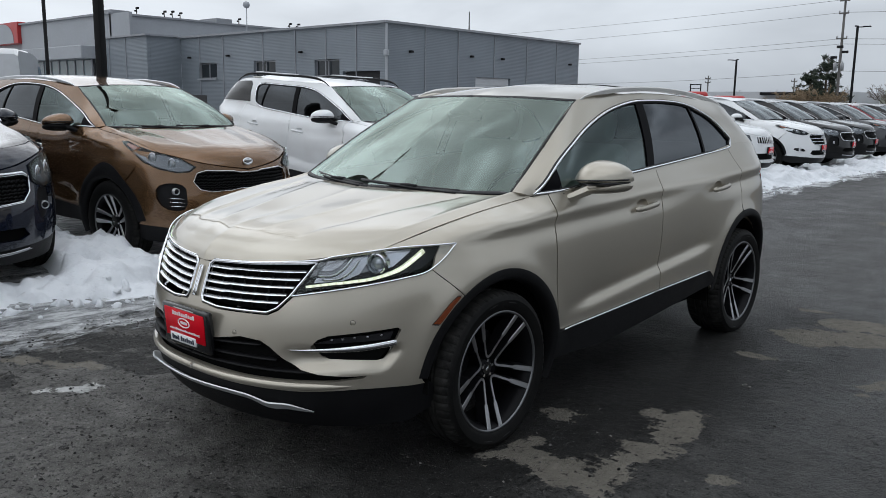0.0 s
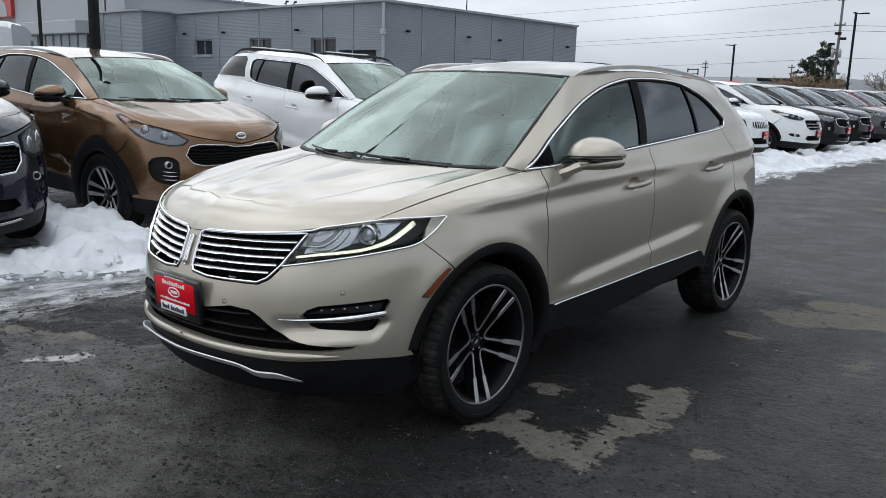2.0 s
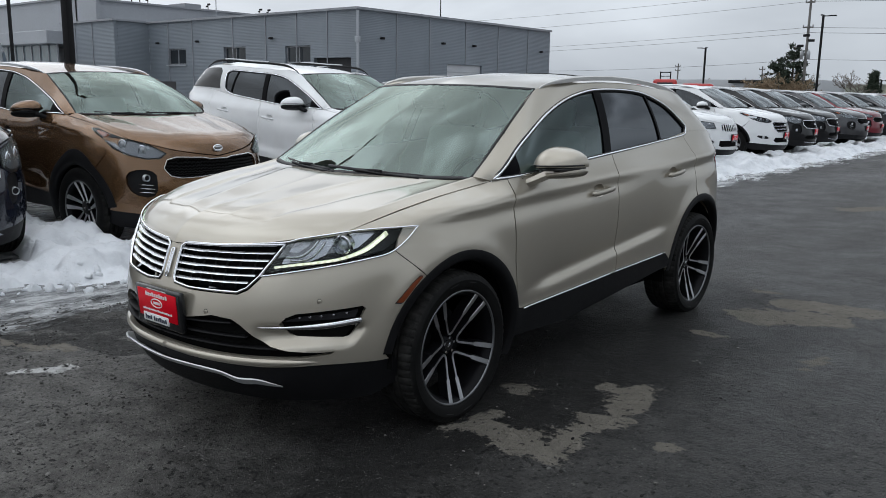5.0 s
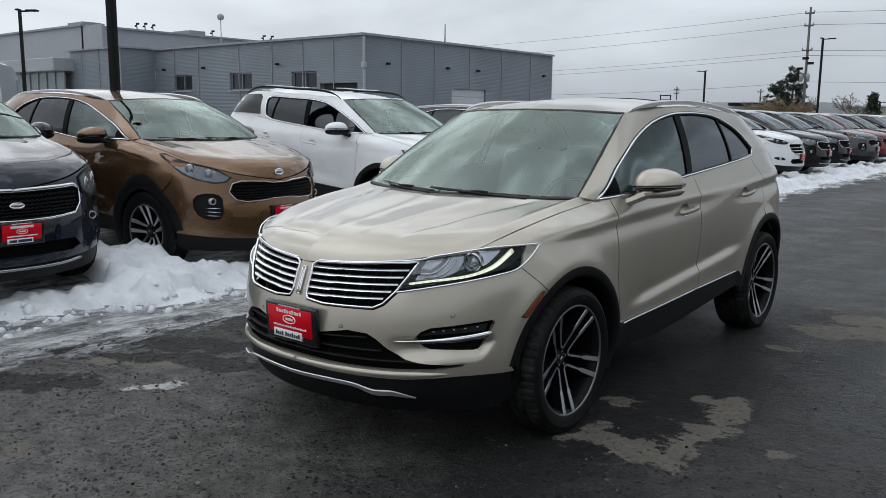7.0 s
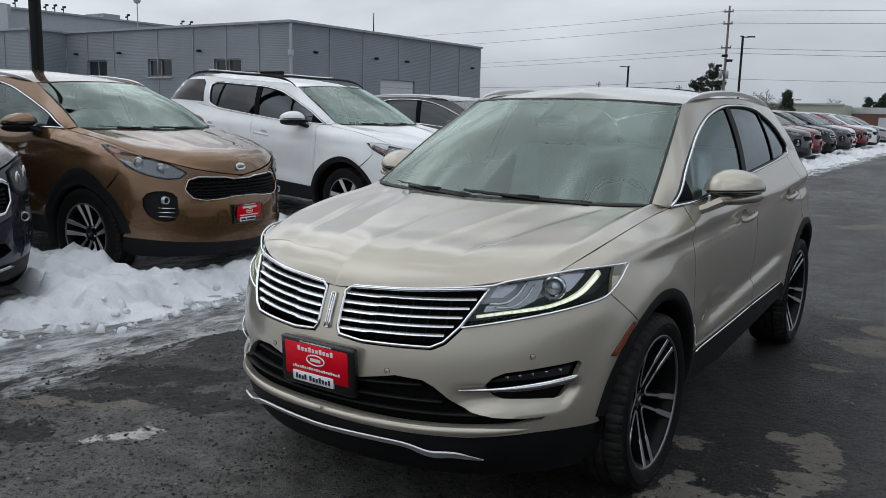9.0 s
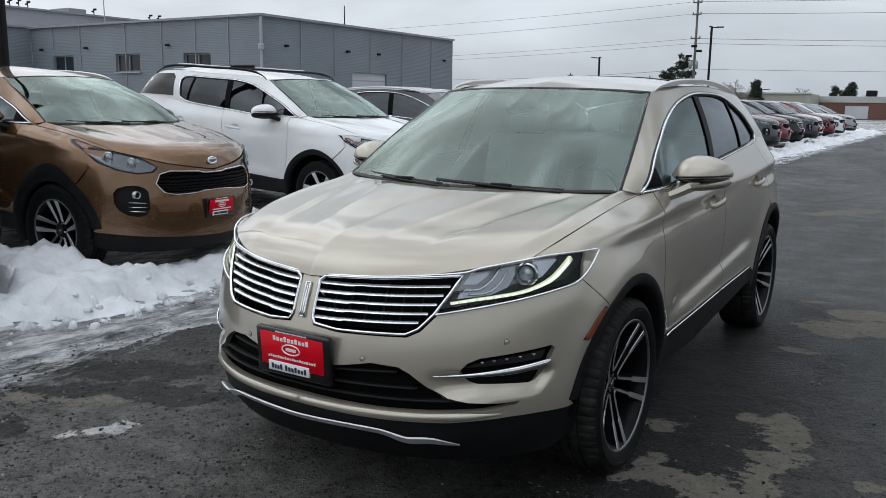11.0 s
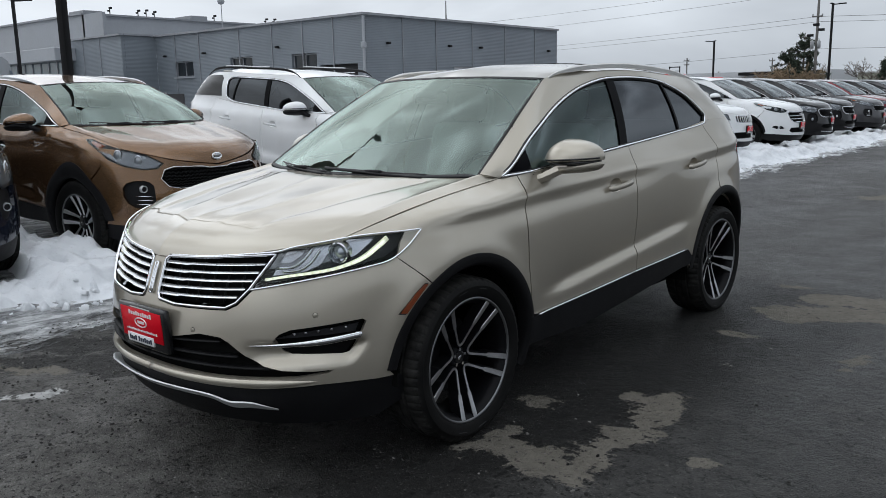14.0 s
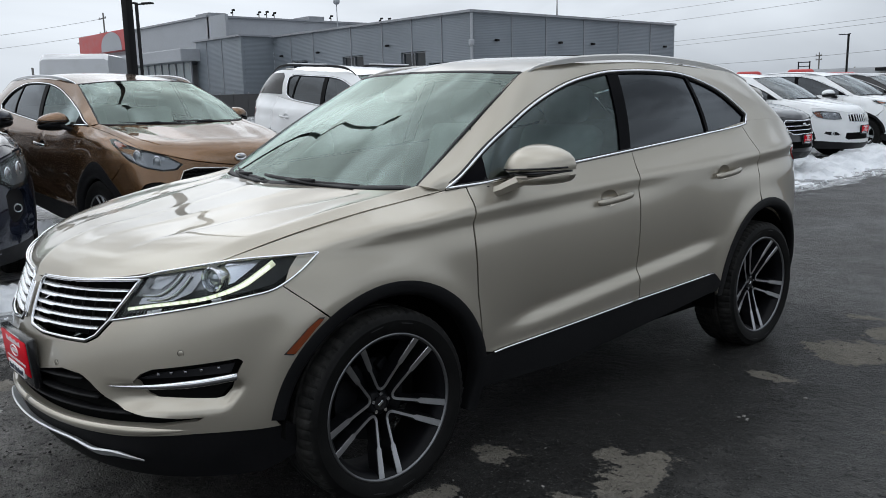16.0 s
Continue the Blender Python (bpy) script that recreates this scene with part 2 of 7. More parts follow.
# ---- building helpers ----
def cr(pts, n=24):
    """A smooth curve through the points, cut into n places of even spacing."""
    p = np.array(pts, float)
    if len(p) == 2:
        return p[0] + (p[1] - p[0]) * np.linspace(0, 1, n)[:, None]
    q = np.vstack([2 * p[0] - p[1], p, 2 * p[-1] - p[-2]])
    out = []
    for i in range(1, len(q) - 2):
        t = np.linspace(0, 1, 16, endpoint=False)[:, None]
        a, b, c, d = q[i - 1 : i + 3]
        out.append(0.5 * (2 * b + (c - a) * t + (2 * a - 5 * b + 4 * c - d) * t**2 + (3 * b - a - 3 * c + d) * t**3))
    out = np.vstack(out + [p[-1:]])
    s = np.r_[0, np.cumsum(np.linalg.norm(np.diff(out, axis=0), axis=1))]
    u = np.linspace(0, s[-1], n)
    return np.stack([np.interp(u, s, out[:, k]) for k in range(out.shape[1])], 1)


def dense(poly, step):
    """A closed outline with no side longer than step."""
    p = np.array(poly, float)
    out = []
    for a, b in zip(p, np.roll(p, -1, 0)):
        n = max(1, int(np.ceil(np.linalg.norm(b - a) / step)))
        out += [a + (b - a) * k / n for k in range(n)]
    return np.array(out)


def inside(pts, poly):
    x, y = pts[:, 0], pts[:, 1]
    hit = np.zeros(len(pts), bool)
    for (x0, y0), (x1, y1) in zip(poly, np.roll(poly, -1, 0)):
        c = (y0 > y) != (y1 > y)
        hit ^= c & (x < (x1 - x0) * (y - y0) / (y1 - y0 + 1e-15) + x0)
    return hit


def fill(outer, holes, step):
    """Triangles that fill a flat outline around its holes, with even inner points."""
    from mathutils.geometry import delaunay_2d_cdt
    loops = [dense(outer, step)] + [dense(h, step) for h in holes]
    lo, hi = loops[0].min(0), loops[0].max(0)
    gx, gy = np.arange(lo[0], hi[0], step), np.arange(lo[1], hi[1], step * 0.87)
    g = np.array([(x + (step / 2 if j % 2 else 0), y) for j, y in enumerate(gy) for x in gx]) if len(gx) and len(gy) else np.zeros((0, 2))
    if len(g):
        ok = inside(g, loops[0])
        for h in loops[1:]:
            ok &= ~inside(g, h)
        edge = np.vstack(loops)
        near = np.full(len(g), 9e9)
        for e in edge:
            near = np.minimum(near, ((g - e) ** 2).sum(1))
        g = g[ok & (near > (0.5 * step) ** 2)]
    verts = np.vstack(loops + [g])
    edges, k = [], 0
    for l in loops:
        edges += [(k + i, k + (i + 1) % len(l)) for i in range(len(l))]
        k += len(l)
    v, _, f, *_ = delaunay_2d_cdt([Vector(p) for p in verts], edges, [], 0, 1e-6)
    v = np.array([(p.x, p.y) for p in v])
    f = np.array([t for t in f if len(t) == 3])
    c = v[f].mean(1)
    ok = inside(c, loops[0])
    for h in loops[1:]:
        ok &= ~inside(c, h)
    # leave out slivers along nearly straight edges
    a, b, d = v[f[:, 0]], v[f[:, 1]], v[f[:, 2]]
    area = np.abs((b[:, 0] - a[:, 0]) * (d[:, 1] - a[:, 1]) - (b[:, 1] - a[:, 1]) * (d[:, 0] - a[:, 0]))
    longest = np.max([np.hypot(*(p - q).T) for p, q in ((a, b), (b, d), (d, a))], axis=0)
    ok &= area / longest > 0.035 * step
    return v, f[ok]


def normals(v, f):
    n = np.zeros_like(v)
    for t in range(1, f.shape[1] - 1):
        fn = np.cross(v[f[:, t]] - v[f[:, 0]], v[f[:, t + 1]] - v[f[:, 0]])
        for k in (0, t, t + 1):
            np.add.at(n, f[:, k], fn)
    return n / (np.linalg.norm(n, axis=1, keepdims=True) + 1e-12)


def skin(v, f, out, flange=0.012, seam=False):
    """Faces turned towards out, with a lip folded inwards along the free edges."""
    f = np.array(f)
    n = normals(v, f)
    if (n @ np.array(out, float)).mean() < 0:
        f = f[:, ::-1]
        n = -n
    faces = [tuple(int(i) for i in t) for t in f]
    if flange:
        count = {}
        for t in faces:
            for a, b in zip(t, t[1:] + t[:1]):
                key = (min(a, b), max(a, b))
                count[key] = None if key in count else (a, b)
        free = [e for e in count.values() if e and not (seam and abs(v[e[0], 0]) < 1e-4 and abs(v[e[1], 0]) < 1e-4)]
        ids, extra = {}, []
        for a, b in free:
            for i in (a, b):
                if i not in ids:
                    ids[i] = len(v) + len(extra)
                    extra += [v[i], v[i] - n[i] * flange]
        if extra:
            v = np.vstack([v, np.array(extra)])
            faces += [(ids[b], ids[a], ids[a] + 1, ids[b] + 1) for a, b in free]
    return v, faces


def flipped(v, faces):
    return v * np.array([-1, 1, 1]), [t[::-1] for t in faces]


def joined(*pieces):
    vs, fs, k = [], [], 0
    for v, f in pieces:
        vs.append(np.asarray(v, float))
        fs += [tuple(i + k for i in t) for t in f]
        k += len(v)
    return np.vstack(vs), fs


def whole(v, faces):
    """A half body and its mirror image, sewn along x = 0."""
    w, g = flipped(v, faces)
    mid = np.abs(v[:, 0]) < 1e-4
    ids = np.where(mid, np.arange(len(v)), np.cumsum(~mid) - 1 + len(v))
    keep = w[~mid]
    return np.vstack([v, keep]), faces + [tuple(int(ids[i]) for i in t) for t in g]


def grid_faces(nv, nu, wrap=False):
    m = nu if wrap else nu - 1
    return [(j * nu + i, j * nu + (i + 1) % nu, (j + 1) * nu + (i + 1) % nu, (j + 1) * nu + i) for j in range(nv - 1) for i in range(m)]


def coons(c0, c1, d0, d1):
    """A sheet between four curves: c0, c1 along u at v = 0, 1 and d0, d1 along v at u = 0, 1."""
    nu, nv = len(c0), len(d0)
    u, v = np.linspace(0, 1, nu)[None, :, None], np.linspace(0, 1, nv)[:, None, None]
    p = (1 - v) * c0[None] + v * c1[None] + (1 - u) * d0[:, None] + u * d1[:, None]
    p -= (1 - u) * (1 - v) * c0[0] + u * (1 - v) * c0[-1] + (1 - u) * v * c1[0] + u * v * c1[-1]
    return p


def sweep(path, profile, up=(0, 0, 1), scale=None, closed=False, caps=True):
    """A profile (sideways, up) carried along a path."""
    p = np.array(path, float)
    t = np.gradient(p, axis=0) if not closed else np.roll(p, -1, 0) - np.roll(p, 1, 0)
    t /= np.linalg.norm(t, axis=1, keepdims=True) + 1e-12
    ups = np.array(up, float) if np.ndim(up) == 2 else np.tile(np.array(up, float), (len(p), 1))
    s = np.cross(t, ups)
    s /= np.linalg.norm(s, axis=1, keepdims=True) + 1e-12
    w = np.cross(s, t)
    pr = np.array(profile, float)
    k = np.ones(len(p)) if scale is None else np.array(scale)
    v = p[:, None] + k[:, None, None] * (pr[None, :, 0, None] * s[:, None] + pr[None, :, 1, None] * w[:, None])
    n, m = len(p), len(pr)
    f = [(j * m + i, j * m + (i + 1) % m, ((j + 1) % n) * m + (i + 1) % m, ((j + 1) % n) * m + i) for j in range(n if closed else n - 1) for i in range(m)]
    if caps and not closed:
        f += [tuple(range(m))[::-1], tuple((n - 1) * m + i for i in range(m))]
    return v.reshape(-1, 3), f


def ring_profile(r, n=8, flat=1.0):
    a = np.arange(n) * 2 * np.pi / n
    return np.stack([r * np.cos(a), r * flat * np.sin(a)], 1)


def lathe(profile, n=48, axis="x"):
    """A profile of (along, radius) turned about an axis."""
    pr = np.array(profile, float)
    a = np.arange(n) * 2 * np.pi / n
    v = np.stack([np.repeat(pr[:, 0], n), np.outer(pr[:, 1], np.cos(a)).ravel(), np.outer(pr[:, 1], np.sin(a)).ravel()], 1)
    if axis == "z":
        v = v[:, [1, 2, 0]]
    if axis == "y":
        v = v[:, [2, 0, 1]]
    return v, grid_faces(len(pr), n, True)


def box(cx, cy, cz, sx, sy, sz, bevel=0.0, seg=2):
    """A box with rounded edges, as points and faces."""
    bm = bmesh.new()
    bmesh.ops.create_cube(bm, size=1, matrix=Matrix.Translation((cx, cy, cz)) @ Matrix.Diagonal((sx, sy, sz, 1)))
    if bevel:
        bmesh.ops.bevel(bm, geom=bm.edges[:], offset=bevel, segments=seg, affect="EDGES", profile=0.5)
    bm.verts.index_update()
    v = np.array([p.co[:] for p in bm.verts])
    f = [tuple(p.index for p in t.verts) for t in bm.faces]
    bm.free()
    return v, f


def turned(vf, m):
    v, f = vf
    v = np.asarray(v, float)
    return v @ np.array(m.to_3x3()).T + np.array(m.translation), f


def mesh_of(name, v, faces, mat, smooth=True, sharp=None):
    me = bpy.data.meshes.new(name)
    me.from_pydata(np.asarray(v, float).tolist(), [], [tuple(int(i) for i in t) for t in faces])
    me.materials.append(mat)
    me.polygons.foreach_set("use_smooth", np.full(len(me.polygons), smooth))
    if sharp:
        me.set_sharp_from_angle(angle=radians(sharp))
    me.update()
    return me


def part(name, vf, mat, parent=None, label="", smooth=True, sharp=None):
    """One mesh object under a thing or under a part."""
    ob = new(name, mesh_of(name, vf[0], vf[1], mat, smooth, sharp))
    ob.parent = parent
    if label:
        ob["label"] = label
    return ob


def thing(name, label, category, at=None, group="", kind=""):
    ob = new(name)
    ob.empty_display_size = 0.2
    if at is not None:
        ob.matrix_world = at
    return tagged(ob, label, category, group, kind)


def solo(name, vf, mat, label, category, group="", kind="", smooth=True, sharp=None, at=None):
    """A thing of one mesh."""
    ob = part(name, vf, mat, None, "", smooth, sharp)
    if at is not None:
        ob.matrix_world = at
    return tagged(ob, label, category, group, kind)


# ---- ground, snow and buildings ----
def sm01(a, b, x):
    t = np.clip((np.asarray(x, float) - a) / (b - a), 0, 1)
    return t * t * (3 - 2 * t)


def rise(x, y):
    """The lot climbs gently towards the parked row."""
    return 0.13 * sm01(-2.6, -5.4, x)


def near_line(nt, vec, ax, ay, bx, by, r):
    """The distance in plan to a stretch from a to b, less r."""
    def vm(op, a, b=None, scale=None):
        n = nt.nodes.new("ShaderNodeVectorMath")
        n.operation = op
        for i, v in enumerate((a, b)):
            if v is None:
                continue
            if isinstance(v, bpy.types.NodeSocket):
                nt.links.new(v, n.inputs[i])
            else:
                n.inputs[i].default_value = v
        if scale is not None:
            nt.links.new(scale, n.inputs["Scale"])
        return n
    ba = (bx - ax, by - ay, 0.0)
    pa = vm("SUBTRACT", vec, (ax, ay, 0.0)).outputs[0]
    h = add_math(nt, "DIVIDE", vm("DOT_PRODUCT", pa, ba).outputs["Value"], ba[0] ** 2 + ba[1] ** 2, True)
    near = nt.nodes.new("ShaderNodeVectorMath")
    near.operation = "SCALE"
    near.inputs[0].default_value = ba
    nt.links.new(h, near.inputs["Scale"])
    d = vm("LENGTH", vm("SUBTRACT", pa, near.outputs[0]).outputs[0]).outputs["Value"]
    return add_math(nt, "SUBTRACT", d, r)


def blot(nt, vec, stretches, ragged):
    d = None
    for s in stretches:
        e = near_line(nt, vec, *s)
        d = e if d is None else add_math(nt, "MINIMUM", d, e)
    return add_ramp(nt, add_math(nt, "ADD", d, ragged), [(0.0, (1, 1, 1)), (0.012, (0, 0, 0))])


def asphalt():
    m, nt, b = node_mat("wet_asphalt", (0.03, 0.03, 0.03), 0.6)
    co = nt.nodes.new("ShaderNodeTexCoord")
    flat = nt.nodes.new("ShaderNodeVectorMath")
    flat.operation, flat.inputs[1].default_value = "MULTIPLY", (1, 1, 0)
    nt.links.new(co.outputs["Object"], flat.inputs[0])
    vec = flat.outputs[0]
    st = nt.nodes.new("ShaderNodeMapping")
    st.inputs["Scale"].default_value = (1.0, 0.3, 1.0)
    nt.links.new(vec, st.inputs[0])
    big = add_noise(nt, 0.5, 5.0, 0.6, vec=st.outputs[0])
    mid = add_noise(nt, 2.2, 6.0, 0.65, vec=vec)
    grit = add_noise(nt, 130.0, 4.0, 0.75, vec=vec)
    mottle = add_noise(nt, 7.0, 8.0, 0.72, vec=vec)
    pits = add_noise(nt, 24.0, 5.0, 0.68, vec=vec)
    vor = nt.nodes.new("ShaderNodeTexVoronoi")
    vor.inputs["Scale"].default_value = 75.0
    nt.links.new(vec, vor.inputs["Vector"])
    tone_of = nt.nodes.new("ShaderNodeSeparateColor")
    nt.links.new(vor.outputs["Color"], tone_of.inputs[0])
    stone = add_ramp(nt, vor.outputs["Distance"], [(0.15, (1, 1, 1)), (0.40, (0, 0, 0))])
    fleck = add_math(nt, "MULTIPLY", stone, add_ramp(nt, tone_of.outputs[0], [(0.70, (0, 0, 0)), (0.95, (1, 1, 1))]))
    wet = add_math(nt, "ADD", add_math(nt, "MULTIPLY", big, 0.6), add_math(nt, "MULTIPLY", mid, 0.4))
    dry = add_ramp(nt, wet, [(0.42, (0, 0, 0)), (0.62, (1, 1, 1))])
    c = add_mix(nt, dry, add_ramp(nt, mottle, [(0.34, (0.024, 0.0233, 0.0222)), (0.66, (0.070, 0.068, 0.0648))]), add_ramp(nt, mottle, [(0.34, (0.045, 0.0436, 0.0412)), (0.66, (0.135, 0.1305, 0.123))]))
    # wet ground beside the car, with the car's shade darkened into the colour
    wet_shade = near_line(nt, vec, 0.40, -1.05, 1.0, 2.9, 0.68)
    wet_shade = add_math(nt, "ADD", wet_shade, add_math(nt, "MULTIPLY", add_math(nt, "SUBTRACT", mid, 0.5), 0.9))
    wet_shade = add_ramp(nt, wet_shade, [(0.0, (1, 1, 1)), (0.40, (0, 0, 0))])
    c = add_mix(nt, add_math(nt, "MULTIPLY", wet_shade, 0.78), c, add_ramp(nt, mottle, [(0.34, (0.008, 0.0077, 0.0073)), (0.66, (0.022, 0.0213, 0.0203))]))
    worn = near_line(nt, vec, -3.0, -1.7, -0.75, -1.45, 0.75)
    worn = add_math(nt, "ADD", worn, add_math(nt, "MULTIPLY", add_math(nt, "SUBTRACT", mid, 0.5), 1.6))
    worn = add_ramp(nt, worn, [(0.0, (1, 1, 1)), (1.0, (0, 0, 0))])
    c = add_mix(nt, add_math(nt, "MULTIPLY", worn, 0.9), c, add_ramp(nt, mottle, [(0.34, (0.10, 0.096, 0.089)), (0.50, (0.21, 0.202, 0.188)), (0.68, (0.36, 0.347, 0.325))]))
    c = add_mix(nt, 1.0, c, add_ramp(nt, grit, [(0.30, (0.50, 0.50, 0.50)), (0.70, (1.15, 1.15, 1.15))]), "MULTIPLY")
    c = add_mix(nt, add_math(nt, "MULTIPLY", fleck, 0.8), c, (0.17, 0.165, 0.155))
    chip = add_mix(nt, stone, (0.012, 0.0115, 0.011), add_ramp(nt, tone_of.outputs[1], [(0.1, (0.03, 0.029, 0.027)), (0.6, (0.13, 0.126, 0.12)), (1.0, (0.34, 0.33, 0.312))]))
    c = add_mix(nt, add_math(nt, "ADD", add_math(nt, "MULTIPLY", worn, 0.12), 0.22), c, chip)
    chips = add_noise(nt, 48.0, 3.0, 0.6, vec=vec)
    c = add_mix(nt, add_ramp(nt, chips, [(0.57, (0, 0, 0)), (0.63, (0.75, 0.75, 0.75))]), c, (0.004, 0.004, 0.004))
    # pits: dark tar and wet, with the hollows' shade put into the colour
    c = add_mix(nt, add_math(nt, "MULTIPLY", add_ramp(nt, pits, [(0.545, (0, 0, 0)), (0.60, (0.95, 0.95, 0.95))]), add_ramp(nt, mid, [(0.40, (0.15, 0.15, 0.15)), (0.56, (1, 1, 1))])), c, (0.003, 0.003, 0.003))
    damp = blot(nt, vec, [(-2.0, -0.50, -1.55, -0.20, 0.16), (-1.75, -0.72, -1.30, -0.45, 0.12), (-2.3, -1.0, -1.75, -0.85, 0.12), (-2.4, -1.9, -1.6, -1.25, 0.14), (-1.2, -0.55, -0.95, -0.2, 0.10)], add_math(nt, "MULTIPLY", add_math(nt, "SUBTRACT", mottle, 0.5), 0.5))
    c = add_mix(nt, add_math(nt, "MULTIPLY", damp, 0.8), c, (0.004, 0.004, 0.004))
    # pale dried crusts of salt and silt
    edge = add_math(nt, "ADD", add_math(nt, "MULTIPLY", add_math(nt, "SUBTRACT", add_noise(nt, 6.0, 9.0, 0.72, vec=vec), 0.5), 0.50), 0.0)
    crust = blot(nt, vec, [(0.96, -0.10, 1.02, 0.16, 0.05), (1.12, 0.02, 1.42, -0.03, 0.10), (1.42, 0.0, 1.43, 0.5, 0.07), (1.44, 0.55, 1.42, 0.92, 0.085), (1.26, 0.86, 1.44, 0.90, 0.05), (0.84, 0.525, 0.96, 0.53, 0.035), (1.20, 2.17, 1.30, 2.18, 0.06), (1.34, 2.85, 1.72, 3.1, 0.20), (1.40, 3.4, 1.9, 3.5, 0.16), (1.05, 3.62, 1.2, 3.7, 0.05), (1.80, 0.32, 1.82, 0.35, 0.02), (2.4, 4.6, 2.6, 5.4, 0.14), (-1.95, -1.02, -1.45, -0.72, 0.045), (1.95, 1.9, 1.97, 2.2, 0.015), (0.3, 9.5, 0.9, 10.4, 0.18), (-0.9, -1.9, -0.8, -1.85, 0.03)], edge)
    c = add_mix(nt, add_math(nt, "MULTIPLY", crust, add_ramp(nt, pits, [(0.58, (0.9, 0.9, 0.9)), (0.66, (0.15, 0.15, 0.15))])), c, add_mix(nt, mottle, (0.10, 0.092, 0.078), (0.26, 0.238, 0.203)))
    frost = blot(nt, vec, [(-1.26, -1.10, -1.12, -0.84, 0.03)], add_math(nt, "MULTIPLY", edge, 0.8))
    c = add_mix(nt, add_math(nt, "MULTIPLY", frost, add_ramp(nt, mottle, [(0.40, (0.15, 0.15, 0.15)), (0.56, (0.9, 0.9, 0.9))])), c, (0.62, 0.62, 0.61))
    # trodden ice along the snow
    sx = nt.nodes.new("ShaderNodeSeparateXYZ")
    nt.links.new(vec, sx.inputs[0])
    rag = add_math(nt, "MULTIPLY", add_math(nt, "SUBTRACT", add_noise(nt, 3.0, 9.0, 0.74, vec=st.outputs[0]), 0.5), 2.1)
    away = add_math(nt, "ADD", add_math(nt, "ADD", sx.outputs[0], 2.20), rag)
    ice = add_ramp(nt, away, [(0.0, (1, 1, 1)), (0.05, (0, 0, 0))])
    sq = nt.nodes.new("ShaderNodeMapping")
    sq.inputs["Scale"].default_value = (1.0, 0.34, 1.0)
    sq.inputs["Rotation"].default_value = (0, 0, 0.25)
    nt.links.new(vec, sq.inputs[0])
    tone = add_noise(nt, 6.0, 9.0, 0.78, vec=sq.outputs[0])
    c = add_mix(nt, add_math(nt, "MULTIPLY", ice, 0.9), c, add_ramp(nt, tone, [(0.39, (0.07, 0.072, 0.075)), (0.46, (0.24, 0.245, 0.25)), (0.51, (0.43, 0.436, 0.442)), (0.58, (0.76, 0.77, 0.78))]))
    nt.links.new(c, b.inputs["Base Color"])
    r = add_math(nt, "ADD", add_math(nt, "MULTIPLY", dry, 0.26), add_math(nt, "ADD", add_math(nt, "MULTIPLY", grit, 0.28), 0.24), True)
    r = add_math(nt, "ADD", r, add_math(nt, "MULTIPLY", crust, 0.4), True)
    r = add_math(nt, "SUBTRACT", r, add_math(nt, "MULTIPLY", ice, 0.22), True)
    nt.links.new(r, b.inputs["Roughness"])
    nt.links.new(add_math(nt, "SUBTRACT", 0.26, add_math(nt, "MULTIPLY", wet_shade, 0.12)), b.inputs["Specular IOR Level"])
    h = add_math(nt, "ADD", add_math(nt, "MULTIPLY", grit, 0.8), add_math(nt, "ADD", add_math(nt, "MULTIPLY", stone, 0.7), add_math(nt, "MULTIPLY", pits, -2.0)))
    h = add_math(nt, "ADD", h, add_math(nt, "MULTIPLY", tone, add_math(nt, "MULTIPLY", ice, 3.0)))
    add_bump(nt, b, h, 1.0, 0.012)
    return m


def lines(lo, hi, step, far):
    """Coordinates: fine between lo and hi, growing out to far."""
    a = list(np.arange(lo, hi + 1e-6, step))
    d, x = step, hi
    while x < far:
        d *= 1.12
        x += d
        a.append(x)
    d, x = step, lo
    while x > -far:
        d *= 1.12
        x -= d
        a.insert(0, x)
    return np.array(a)


def gravel(x, y):
    """Loose broken asphalt in front of the parked row, finer elsewhere."""
    broken = sm01(-0.2, -1.3, x) * sm01(1.6, 0.2, y) * sm01(-2.9, -2.3, x)
    near = sm01(2.75, 2.3, x) * sm01(2.6, 2.1, y) * sm01(-2.2, -1.8, y) * sm01(-3.1, -2.7, x)
    out = np.zeros(x.size)
    for i, (a, b, k, q) in enumerate(zip(x.ravel(), y.ravel(), broken.ravel(), near.ravel())):
        if q > 0:
            fine = noise.noise(Vector((a * 26, b * 26, 1.7))) + 0.6 * noise.noise(Vector((a * 55, b * 55, 8.1)))
            out[i] = q * (0.0022 * fine + k * (0.004 * fine + 0.011 * noise.fractal(Vector((a * 5, b * 5, 3.3)), 0.8, 2.1, 4)))
    return out.reshape(x.shape)


gx, gy = lines(-2.8, 2.6, 0.024, 1500), lines(-2.0, 2.4, 0.024, 1500)
GX, GY = np.meshgrid(gx, gy)
GZ = rise(GX, GY) + 0.008 * np.sin(GX * 0.9 + 0.5) * np.sin(GY * 0.7) * (np.hypot(GX, GY) < 30) + gravel(GX, GY)
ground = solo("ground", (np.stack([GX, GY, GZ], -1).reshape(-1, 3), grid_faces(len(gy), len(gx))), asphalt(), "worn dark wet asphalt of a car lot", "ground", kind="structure")


